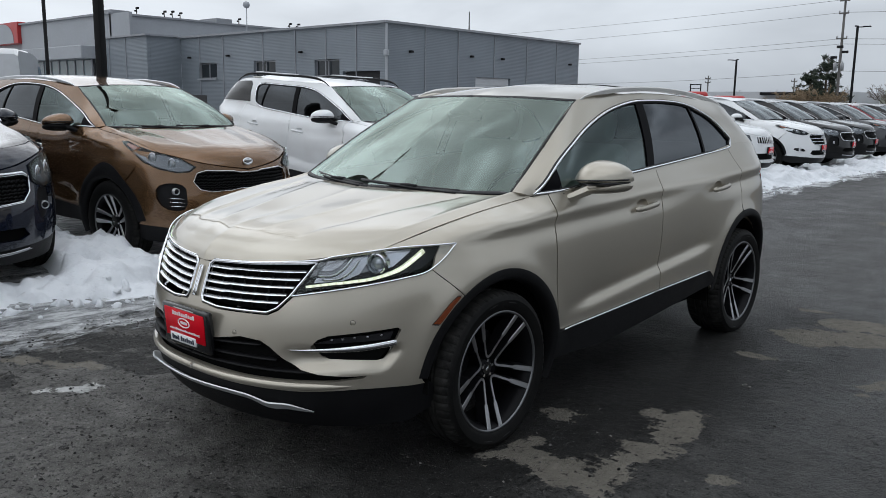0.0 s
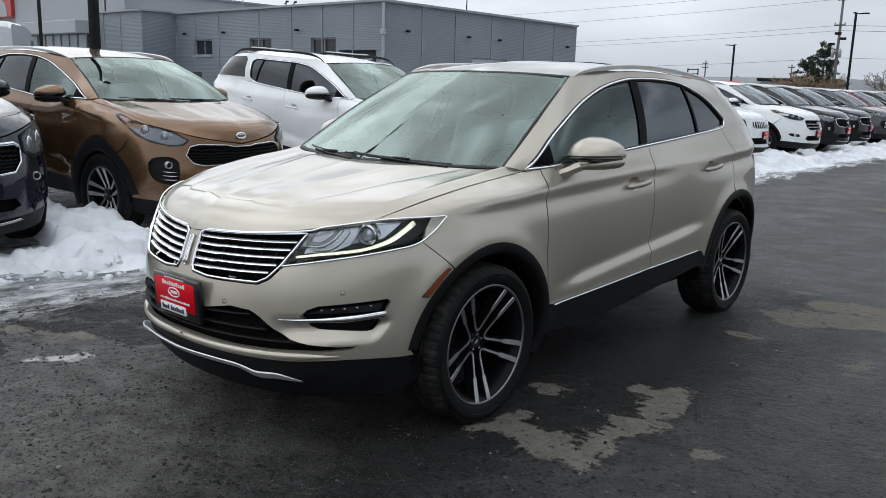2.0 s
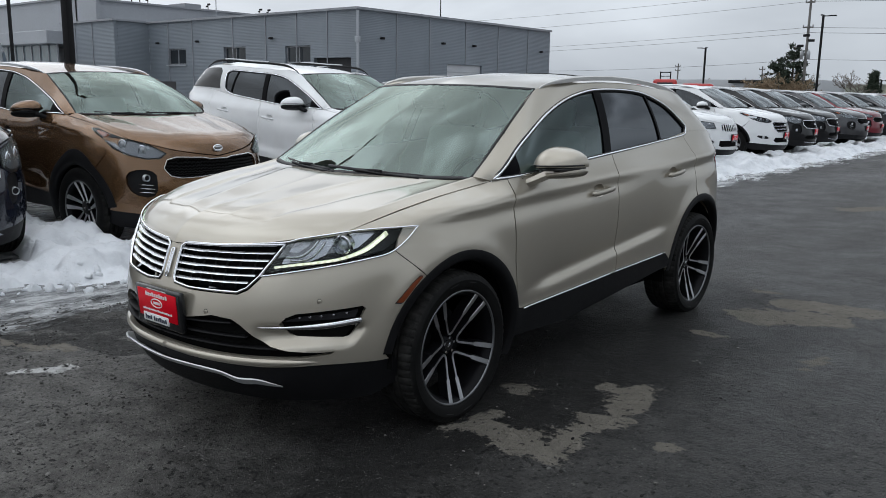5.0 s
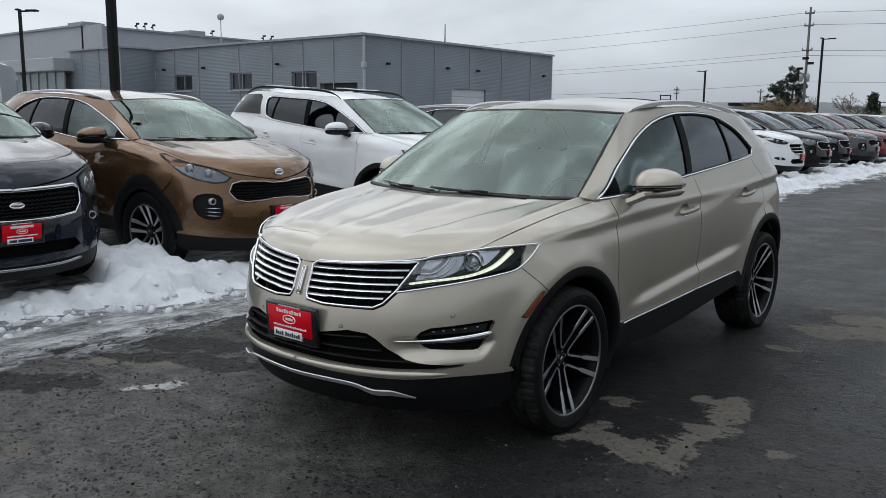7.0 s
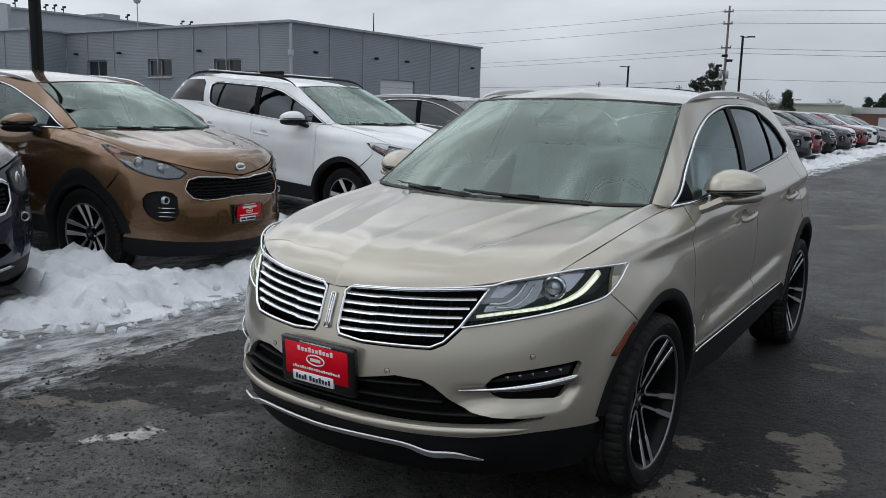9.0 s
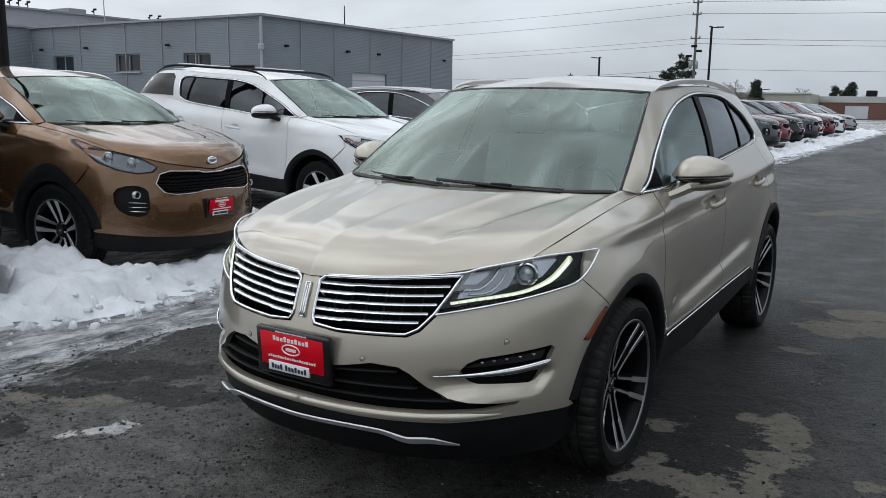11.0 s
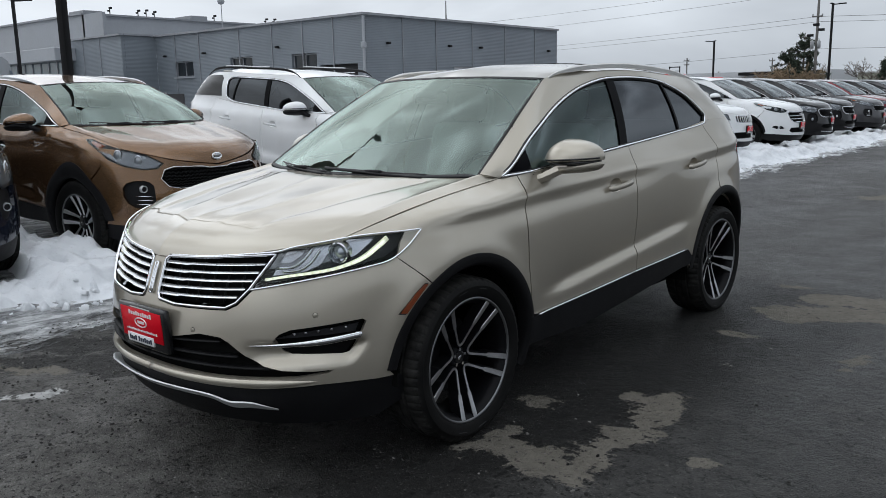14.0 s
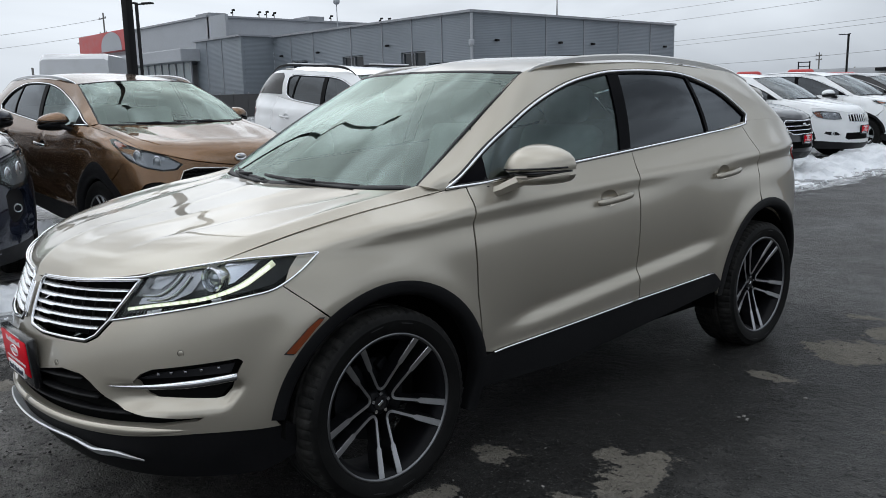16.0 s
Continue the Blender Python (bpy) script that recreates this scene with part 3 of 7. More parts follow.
# ---- the shape of a car body: half widths, nose, belt and roof lines (front axle at y = 0, nose towards -y) ----
def sp(xs, ys):
    xs, ys = np.array(xs, float), np.array(ys, float)
    m = np.gradient(ys, xs)
    def f(x):
        x = np.clip(np.asarray(x, float), xs[0], xs[-1])
        i = np.clip(np.searchsorted(xs, x) - 1, 0, len(xs) - 2)
        h = xs[i + 1] - xs[i]
        t = (x - xs[i]) / h
        return ((2*t**3 - 3*t**2 + 1)*ys[i] + (t**3 - 2*t**2 + t)*h*m[i] + (-2*t**3 + 3*t**2)*ys[i+1] + (t**3 - t**2)*h*m[i+1])
    return f
XM = sp([.10,.25,.42,.55,.69,.80,.88,.95,1.05,1.12,1.25],[.84,.868,.893,.902,.910,.912,.902,.882,.86,.845,.82])
YF = sp([.10,.20,.26,.32,.42,.55,.69,.80,.88,.95,1.1],[-.80,-.87,-.925,-.958,-.970,-.965,-.942,-.905,-.872,-.845,-.78])
YE = sp([.10,.55,.80,.95,1.1],[-.12,-.115,-.08,-.03,.0])
XD = sp([.10,.25,.42,.55,.69,.80,.90,1.0,1.1,1.25],[.84,.868,.893,.902,.908,.908,.902,.892,.876,.85])
PW = 2.25
def F(x,z):
    u=np.clip(np.abs(x)/XM(z),0,.9999); return YF(z)+(YE(z)-YF(z))*(1-(1-u**PW)**(1/PW))
BZ = sp([-.56,-.25,.0,.265,.386,.5,1.0,1.56,2.2,2.76,3.0,3.2,3.42],[.945,1.015,1.055,1.083,1.100,1.112,1.147,1.182,1.228,1.286,1.285,1.26,1.18])
BX = sp([-.56,-.25,.0,.265,.386,.5,1.0,1.56,2.2,2.76,3.0,3.2,3.42],[.715,.765,.775,.772,.79,.835,.836,.822,.802,.775,.762,.742,.690])
RZ = sp([.25,.65,1.03,1.6,2.3,2.95,3.10,3.26,3.42],[1.10,1.335,1.555,1.598,1.585,1.505,1.440,1.315,1.20])
RX = sp([.25,.65,1.03,1.6,2.3,2.95,3.15,3.42],[.752,.680,.605,.648,.648,.625,.612,.60])
WY = sp([-.3,.3,.8,1.5,2.2,2.69,3.2],[0,0,.005,.012,.018,.014,.006])
def sm(a,b,x):
    t=np.clip((x-a)/(b-a),0,1); return t*t*(3-2*t)
def W(y,z):
    y=np.asarray(y,float); z=np.asarray(z,float)
    zl=np.minimum(z,1.25)
    v=np.clip((YE(zl)-y)/(YE(zl)-YF(zl)),0,.9999)
    ff=(1-v**PW)**(1/PW)
    vr=np.clip((y-2.75)/.86,0,.999); fr=(1-vr**2.6)**(1/2.6)
    lead=sm(-.45,.20,y)
    w=(XM(zl)*(1-lead)+XD(zl)*lead)*ff*fr+WY(y)
    for yc in (0,2.69):
        r=np.hypot(y-yc,(z-.355)); w=w+.016*np.exp(-((r-.47)/.07)**2)*sm(.2,.5,z)
    zl=.607+.098*(y-1.218)
    dent=np.where(z>zl,np.exp(-np.maximum(z-zl,0)/.20),1-sm(0.,.058,zl-z))
    w=w-.027*dent*sm(.5,.85,y)*(1-sm(1.95,2.30,y))
    bz,bx=BZ(y),BX(y)
    zs=z-(.952+.043*y)
    w=w-.013*np.exp(-(zs/np.where(zs>0,.024,.055))**2)*sm(-.45,-.1,y)*(1-sm(1.3,2.0,y))
    zr=z-(1.035+.055*(y-2.3))
    w=w-.017*np.exp(-(zr/np.where(zr>0,.022,.060))**2)*sm(1.9,2.75,y)*(1-sm(3.2,3.45,y))
    h=.17*(1-lead)+np.clip(bz-(1.0+.043*y),.06,.3)*lead
    t=np.clip((z-(bz-h))/h,0,1)
    low=w+(bx-w)*t**(6.4-5.3*lead)
    rz,rx=RZ(y),RX(y)
    s=np.clip((z-bz)/np.maximum(rz-bz,.02),0,1.05)
    up=bx+(rx-bx)*s+.022*4*s*(1-s)
    return np.where(z>bz,up,low)


def flare(y, z):
    return sum(0.016 * np.exp(-((np.hypot(y - c, z - 0.355) - 0.47) / 0.07) ** 2) for c in (0, 2.69)) * sm(0.2, 0.5, z)


def nose(uz, off=0.0):
    """Points on the nose, from places (u, z) with u the way round it from the middle; off: depth behind the skin."""
    uz = np.asarray(uz, float)
    th, z = np.clip(uz[:, 0] / 0.75, 0, np.pi / 2 - 1e-4), uz[:, 1]
    x = XM(z) * np.sin(th) ** (2 / PW)
    y = YF(z) + (YE(z) - YF(z)) * (1 - np.cos(th) ** (2 / PW))
    x = x + flare(y, z)
    ny, nx = -np.cos(th), np.sin(th)
    return np.stack([x - off * nx * (x > 1e-4), y - off * ny, z], 1)


def ux(x, z):
    return 0.75 * np.arcsin(np.clip(abs(x) / float(XM(z)), 0, 0.9999) ** (PW / 2)) * (1 if x >= 0 else -1)


def uy(y, z):
    v = np.clip((float(YE(z)) - y) / (float(YE(z)) - float(YF(z))), 0, 1)
    return 0.75 * np.arccos(v ** (PW / 2))


def on_nose(pts):
    """Places (u, z) from points (x, z)."""
    return np.array([(ux(x, z), z) for x, z in pts])


def flank(yz, off=0.0):
    yz = np.asarray(yz, float)
    return np.stack([W(yz[:, 0], yz[:, 1]) - off, yz[:, 0], yz[:, 1]], 1)


def arch(yc, ry, rz, a0, a1, n=30):
    a = np.radians(np.linspace(a0, a1, n))
    return np.stack([yc + ry * np.cos(a), 0.355 + rz * np.sin(a)], 1)


def slab(outer, fmap, step, out, depth, holes=()):
    """A sheet on the body's shape, with a lip."""
    v, f = fill(outer, list(holes), step)
    return skin(fmap(v), f, out, depth)


WHEELS = {}


def wheel_meshes(kind):
    """The meshes of one wheel, its outer side towards +x, the hub at the origin."""
    if kind in WHEELS:
        return WHEELS[kind]
    R, rim, half, pairs, face = {"twin": (0.362, 0.274, 0.124, 5, RIM_FACE), "split": (0.352, 0.236, 0.115, 5, RIM_FACE), "plain": (0.355, 0.235, 0.115, 6, SATIN)}[kind]
    k = []
    tread = [(-half + 0.012, R - 0.012), (-half + 0.03, R - 0.003), (-0.05, R), (-0.045, R - 0.009), (-0.037, R - 0.009), (-0.032, R), (-0.006, R), (-0.004, R - 0.009), (0.004, R - 0.009), (0.006, R), (0.032, R), (0.037, R - 0.009), (0.045, R - 0.009), (0.05, R), (half - 0.03, R - 0.003)]
    wall = [(half - 0.012, R - 0.012), (half - 0.004, R - 0.03), (half, (R + rim) / 2 + 0.008), (half - 0.003, rim + 0.022), (half - 0.010, rim + 0.008), (half - 0.016, rim - 0.002)]
    prof = [(-half + 0.02, rim), (-half, (R + rim) / 2)] + tread + wall
    n_t = 240
    v, f = lathe(prof, n_t)
    ring = np.repeat(np.arange(len(prof)), n_t)
    seg = np.tile(np.arange(n_t), len(prof))
    last = 2 + len(tread)
    shoulder = np.isin(ring, [2, 3, last - 1, last]) & (seg % 4 == 0)
    v[shoulder, 1:] *= 1 - 0.006 / R
    k.append(("tyre", mesh_of("tyre", v, f, TYRE, True, 28), ""))
    barrel = [(-half + 0.01, rim + 0.002), (-half + 0.03, rim - 0.02), (half - 0.06, rim - 0.032), (half - 0.028, rim - 0.02), (half - 0.018, rim - 0.008)]
    v, f = lathe(barrel, 72)
    k.append(("rim_barrel", mesh_of("rim_barrel", v, f, RIM_DARK, True), ""))
    lip = [(half - 0.018, rim - 0.009), (half - 0.012, rim - 0.007), (half - 0.011, rim + 0.001), (half - 0.016, rim + 0.004)]
    v, f = lathe(lip, 96)
    k.append(("rim_lip", mesh_of("rim_lip", v, f, RIM_LIP, True), "thin polished rim edge"))
    v, f = lathe([(-0.03, 0.155), (-0.03, 0.03), (-0.022, 0.03), (-0.022, 0.155), (-0.03, 0.155)], 48)
    k.append(("brake_disc", mesh_of("brake_disc", v, f, LAMP_DARK, True, 30), "dark steel brake disc"))
    v, f = box(-0.026, 0.115, 0.03, 0.06, 0.055, 0.14, 0.012)
    k.append(("brake_caliper", mesh_of("brake_caliper", v, f, RIM_DARK, True, 40), ""))
    low_hub = kind == "twin"
    v, f = lathe([(0.02, 0.001), (0.036, 0.001), (0.040, 0.026), (0.038, 0.040), (0.030, 0.050), (0.0, 0.060), (-0.02, 0.062)] if low_hub else [(0.02, 0.001), (0.045, 0.001), (0.060, 0.028), (0.057, 0.045), (0.048, 0.064), (0.0, 0.070), (-0.02, 0.07)], 40)
    k.append(("wheel_hub", mesh_of("wheel_hub", v, f, RIM_DARK, True, 40), ""))
    cap_x = 0.046 if low_hub else 0.066
    v, f = lathe([(cap_x - 0.006, 0.0005), (cap_x, 0.001), (cap_x, 0.026), (cap_x - 0.008, 0.030)], 32)
    k.append(("hub_cap", mesh_of("hub_cap", v, f, GLOSS_BLACK, True, 40), ""))
    v, f = box(cap_x + 0.001, 0, 0, 0.002, 0.024, 0.011, 0.0008, 1)
    k.append(("cap_badge", mesh_of("cap_badge", v, f, CHROME, False), ""))
    # spokes
    if kind == "twin":
        offs, r1 = (), rim - 0.012
    elif kind == "split":
        offs, r0, r1, w0, w1 = (-0.024, 0.024), 0.05, rim - 0.010, 0.010, 0.022
    else:
        offs, r0, r1, w0, w1 = (0.0,), 0.05, rim - 0.01, 0.022, 0.032
    spoke, faces_ = [], []
    if kind == "twin":
        # a loop runs in along one spoke, round the hub and out along its neighbour
        turn_ = np.radians(36.0)
        mir = np.array([[-np.cos(2 * turn_), -np.sin(2 * turn_)], [-np.sin(2 * turn_), np.cos(2 * turn_)]])
        rr = np.r_[np.linspace(r1, 0.162, 7), np.linspace(0.152, 0.066, 6)]
        edge = np.stack([-(0.024 + 0.017 * (rr - 0.06) / (r1 - 0.06)), rr], 1)
        c0 = np.array([-np.sin(turn_), np.cos(turn_)]) * 0.0425
        t_ = np.linspace(0, 1, 9)[1:-1, None]
        arc = (1 - t_) ** 2 * edge[-1] + 2 * t_ * (1 - t_) * c0 + t_**2 * (edge[-1] @ mir.T)
        run = np.vstack([edge, arc, (edge @ mir.T)[::-1]])
        rad = np.hypot(run[:, 0], run[:, 1])
        wid = np.where(rad > 0.157, 0.0110 + 0.0022 * (rad - 0.157) / 0.1, 0.0056)
        hgt = 0.046 + (half - 0.020 - 0.046) * np.clip((rad - 0.045) / (r1 - 0.045), 0, 1) ** 1.2
        tan = np.gradient(run, axis=0)
        tan /= np.linalg.norm(tan, axis=1, keepdims=True)
        nor = np.stack([-tan[:, 1], tan[:, 0]], 1)
        for dst, k0, k1, x0_, x1_, extra in ((spoke, 1.0, 1.0, -0.050, 0.0, 0.0055), (faces_, 0.95, 0.85, 0.0005, 0.003, 0.0)):
            v = []
            for p_, n_, w_, h_ in zip(run, nor, wid, hgt):
                lo_, hi_ = p_ - n_ * (w_ * k0 + extra), p_ + n_ * (w_ * k0 + extra)
                lo2, hi2 = p_ - n_ * (w_ * k1 + extra * 0.4), p_ + n_ * (w_ * k1 + extra * 0.4)
                v += [(h_ + x0_, *lo_), (h_ + x0_, *hi_), (h_ + x1_, *hi2), (h_ + x1_, *lo2)]
            m_ = len(run)
            f = [(j * 4 + i, j * 4 + (i + 1) % 4, (j + 1) * 4 + (i + 1) % 4, (j + 1) * 4 + i) for j in range(m_ - 1) for i in range(4)]
            f += [(3, 2, 1, 0), tuple(4 * (m_ - 1) + i for i in range(4))]
            dst.append((np.array(v), f))
        # raised marks on the sidewall
        marks = []
        for a0 in (-48, 132):
            for i in range(8):
                a_ = radians(a0 + 6.2 * i)
                marks.append(turned(box(half - 0.0040, 0, 0.318, 0.006, 0.060, 0.016, 0.002, 1), Matrix.Rotation(a_, 4, "X")))
        for v, f in marks[::4]:
            k.append(("sidewall_mark", mesh_of("sidewall_mark", v, f, SEAL, False), ""))
    for o in offs:
        s = np.linspace(0, 1, 9)
        rr = r0 + (r1 - r0) * s
        yy = o * (1.0 + s)
        ww = w0 + (w1 - w0) * s
        xx = 0.044 + (half - 0.020 - 0.044) * s**1.2
        ring, top = [], []
        for r_, y_, w_, x_ in zip(rr, yy, ww, xx):
            ring.append([(x_ - 0.045, y_ - w_ - 0.003, r_), (x_ - 0.045, y_ + w_ + 0.003, r_), (x_, y_ + w_, r_), (x_, y_ - w_, r_)])
            top.append([(x_ + 0.0005, y_ - w_ * 0.9, r_), (x_ + 0.0005, y_ + w_ * 0.9, r_), (x_ + 0.003, y_ + w_ * 0.8, r_), (x_ + 0.003, y_ - w_ * 0.8, r_)])
        for src, dst in ((ring, spoke), (top, faces_)):
            v = np.array(src).reshape(-1, 3)
            f = [(j * 4 + i, j * 4 + (i + 1) % 4, (j + 1) * 4 + (i + 1) % 4, (j + 1) * 4 + i) for j in range(8) for i in range(4)]
            f += [(3, 2, 1, 0), (32, 33, 34, 35)]
            dst.append((v, f))
    v, f = joined(*spoke)
    sp_me = mesh_of("spoke", v, f, RIM_DARK, True, 30)
    v, f = joined(*faces_)
    fc_me = mesh_of("spoke_face", v, f, face, True, 30)
    v, f = lathe([(0.030, 0.0005), (0.050, 0.001), (0.050, 0.007), (0.030, 0.009)] if low_hub else [(0.050, 0.0005), (0.064, 0.001), (0.064, 0.007), (0.050, 0.009)], 10)
    nut_me = mesh_of("lug_nut", v, f, CHROME, True, 40)
    for i in range(pairs):
        k.append(("spoke", sp_me, "", Matrix.Rotation(i * 2 * np.pi / pairs, 4, "X")))
        k.append(("spoke_face", fc_me, "machined silver spoke face", Matrix.Rotation(i * 2 * np.pi / pairs, 4, "X")))
    for i in range(5):
        a = (i + 0.5) * 2 * np.pi / 5
        k.append(("lug_nut", nut_me, "", Matrix.Translation((-0.002, (0.036 if low_hub else 0.055) * np.sin(a), (0.036 if low_hub else 0.055) * np.cos(a)))))
    WHEELS[kind] = k
    return k


def add_wheel(car, x, y, z, kind, side, spin=0.0, steer=0.0, size=1.0):
    first, *rest = wheel_meshes(kind)
    m = Matrix.Translation((x, y, z)) @ Matrix.Rotation(radians(steer), 4, "Z")
    if side < 0:
        m = m @ Matrix.Rotation(np.pi, 4, "Z")
    m = m @ Matrix.Rotation(radians(spin), 4, "X") @ Matrix.Scale(size, 4)
    w = new("wheel", rest[0][1])
    w.parent = car
    w.matrix_local = m
    for n, me, lab, *mm in [first, *rest[1:]]:
        o = new(n, me)
        o.parent = w
        if mm:
            o.matrix_local = mm[0]
        if lab:
            o["label"] = lab
    return w


# outlines on the flank (y, z)
DLO = [(0.395, 1.108), (0.61, 1.236), (0.81, 1.332), (1.03, 1.428), (1.25, 1.502), (1.46, 1.545), (1.62, 1.560), (1.91, 1.562), (2.20, 1.541), (2.455, 1.470), (2.62, 1.375), (2.705, 1.318), (2.705, 1.288), (2.62, 1.262), (2.14, 1.226), (1.56, 1.188), (1.06, 1.156), (0.68, 1.130)]
DLO_BOXY = [(0.395, 1.108), (0.61, 1.236), (0.81, 1.332), (1.03, 1.428), (1.25, 1.502), (1.46, 1.535), (1.62, 1.545), (1.91, 1.550), (2.20, 1.538), (2.36, 1.522), (2.43, 1.48), (2.40, 1.30), (2.30, 1.262), (2.14, 1.238), (1.56, 1.195), (1.06, 1.160), (0.68, 1.130)]
FRONT_EDGE = [(0, -0.893, 0.857), (0.064, -0.882, 0.860), (0.25, -0.848, 0.874), (0.45, -0.775, 0.895), (0.62, -0.655, 0.926), (0.725, -0.540, 0.949)]
COWL = [(0, 0.05, 1.108), (0.3, 0.085, 1.112), (0.55, 0.165, 1.108), (0.70, 0.248, 1.109), (0.743, 0.292, 1.123), (0.766, 0.342, 1.117), (0.7905, 0.390, 1.1015)]
HOOD_SIDE = [(0.725, -0.540, 0.949), (0.768, -0.25, 1.019), (0.778, 0.0, 1.058), (0.773, 0.22, 1.080), (0.7905, 0.390, 1.1015)]
HOOD_MID = [(0, -0.893, 0.857), (0, -0.872, 0.895), (0, -0.80, 0.935), (0, -0.60, 0.990), (0, -0.25, 1.050), (0, 0.05, 1.108)]
SCREEN_LOW = [(0, 0.065, 1.106), (0.3, 0.10, 1.110), (0.55, 0.178, 1.110), (0.744, 0.285, 1.115)]
SCREEN_TOP = [(0, 0.897, 1.574), (0.3, 0.919, 1.570), (0.5, 0.972, 1.562), (0.600, 1.030, 1.556)]
SCREEN_SIDE = [(0.744, 0.285, 1.115), (0.679, 0.65, 1.346), (0.600, 1.030, 1.556)]
SCREEN_MID = [(0, 0.065, 1.106), (0, 0.50, 1.375), (0, 0.897, 1.574)]
ROOF_SIDE = [(0.600, 1.030, 1.556), (0.642, 1.6, 1.603), (0.642, 2.3, 1.590), (0.620, 2.90, 1.516), (0.607, 3.07, 1.462)]
ROOF_MID = [(0, 0.897, 1.574), (0, 1.13, 1.622), (0, 1.6, 1.650), (0, 2.4, 1.640), (0, 3.20, 1.550)]
ROOF_REAR = [(0, 3.20, 1.550), (0.3, 3.17, 1.533), (0.607, 3.07, 1.462)]


class Car:
    """A sport utility vehicle; spec bends the common body to its own length, width and height."""

    def __init__(self, name, label, at, body, spec, group=""):
        self.s = {"front": 1.0, "base": 2.69, "rear": 1.0, "wide": 1.0, "tall": 1.0, "dlo": DLO, "step": 0.06, "rails": True, "wheel": "plain", "tint_rear": True, "chrome_dlo": True}
        self.s.update(spec)
        self.paint, self.root = body, thing(name, label, "car", at, group)

    def bend(self, v):
        v = np.array(v, float)
        y = v[:, 1]
        s = self.s
        v[:, 1] = np.where(y < 0, y * s["front"], np.where(y < 2.69, y * s["base"] / 2.69, s["base"] + (y - 2.69) * s["rear"]))
        if s.get("lift"):
            v[:, 2] += s["lift"] * sm(0.76, 0.97, v[:, 2]) * (1 - sm(0.35, 1.15, y))
        if s.get("boxy"):
            v[:, 2] += 0.075 * sm(1.9, 3.1, y) * sm(1.22, 1.50, v[:, 2])
            v[:, 0] *= 1 + 0.06 * sm(2.2, 3.0, y) * sm(1.15, 1.45, v[:, 2])
        v[:, 0] *= s["wide"]
        v[:, 2] = 0.355 + (v[:, 2] - 0.355) * s["tall"]
        return v

    def add(self, name, vf, mat, parent=None, label="", smooth=True, sharp=None):
        return part(name, (self.bend(vf[0]), vf[1]), mat, parent or self.root, label, smooth, sharp)

    def both(self, name, vf, mat, parent=None, label="", **kw):
        a = self.add(name, vf, mat, parent, label, **kw)
        b = self.add(name, flipped(*vf), mat, parent, label, **kw)
        return a, b

    def strip(self, name, path, w, h, mat, parent=None, label="", both=True, up=(0, 0, 1), scale=None, n=8):
        vf = sweep(path, ring_profile(w, n, h / w), up, scale)
        return self.both(name, vf, mat, parent, label) if both else self.add(name, vf, mat, parent, label)

    def hood(self):
        s = self.s
        nu, nv = (81, 61) if s["step"] < 0.04 else (17, 17)
        p = coons(cr(FRONT_EDGE, nu), cr(COWL, nu), cr(HOOD_MID, nv), cr(HOOD_SIDE, nv))
        u, v = np.linspace(0, 1, nu)[None, :], np.linspace(0, 1, nv)[:, None]
        x = p[..., 0]
        fade = sm(0.02, 0.40, v) * (1 - sm(0.90, 1.0, v))
        crease = 0.125 + 0.215 * v
        out_ = x - crease
        dome = 0.010 * np.where(out_ < 0, 1.0, np.exp(-np.maximum(out_, 0) / 0.045)) * fade
        spine = 0.005 * np.exp(-np.abs(x) / 0.05) * fade
        flute = 0.33 + 0.24 * v
        scoop = -0.008 * np.exp(-(((x - flute) / np.where(x > flute, 0.026, 0.085)) ** 2)) * fade + spine
        round_off = 0.022 * np.sin(np.pi * np.clip(v / 0.46, 0, 1) ** 0.72) ** 2 * (1 - u**3) * s.get("hood_round", 1.0)
        p[..., 2] += dome + scoop + round_off + 0.012 * np.sin(np.pi * u) * np.sin(np.pi * v)
        v_, f_ = skin(p.reshape(-1, 3), grid_faces(nv, nu), (0, 0, 1), 0.014, True)
        self.add("hood", whole(v_, f_), self.paint)

    def cabin(self):
        s = self.s
        n = 25 if s["step"] < 0.04 else 11
        p = coons(cr(SCREEN_LOW, n), cr(SCREEN_TOP, n), cr(SCREEN_MID, n), cr(SCREEN_SIDE, n))
        vf = whole(*skin(p.reshape(-1, 3), grid_faces(n, n), (0, -1, 1), 0))
        ws = self.add("windscreen", vf, s.get("screen", GLASS))
        ws.visible_shadow = False
        # dark band round the glass
        edge = np.vstack([cr(SCREEN_LOW, 14), cr(SCREEN_SIDE, 20)[1:], cr(SCREEN_TOP, 14)[::-1][1:]])
        self.both("windscreen_seal", sweep(edge, [(-0.018, -0.003), (0.004, -0.004), (0.004, 0.003), (-0.018, 0.002)], (0, -0.6, 0.8)), SEAL)
        p = coons(cr(SCREEN_TOP, n), cr(ROOF_REAR, n), cr(ROOF_MID, n), cr(ROOF_SIDE, n))
        u = np.linspace(0, 1, n)[None, :]
        p[..., 2] += 0.012 * (1 - u**2) * np.sin(np.pi * np.linspace(0, 1, n))[:, None]
        roof = self.add("roof", whole(*skin(p.reshape(-1, 3), grid_faces(n, n), (0, 0, 1), 0.01, True)), self.paint)
        if s.get("sunroof"):
            q = p[int(n * 0.40) : int(n * 0.74), : int(n * 0.76)].copy()
            q[..., 2] += 0.004
            self.add("roof_glass", whole(*skin(q.reshape(-1, 3), grid_faces(q.shape[0], q.shape[1]), (0, 0, 1), 0.006, True)), GLOSS_BLACK, roof, "dark glass roof panel")
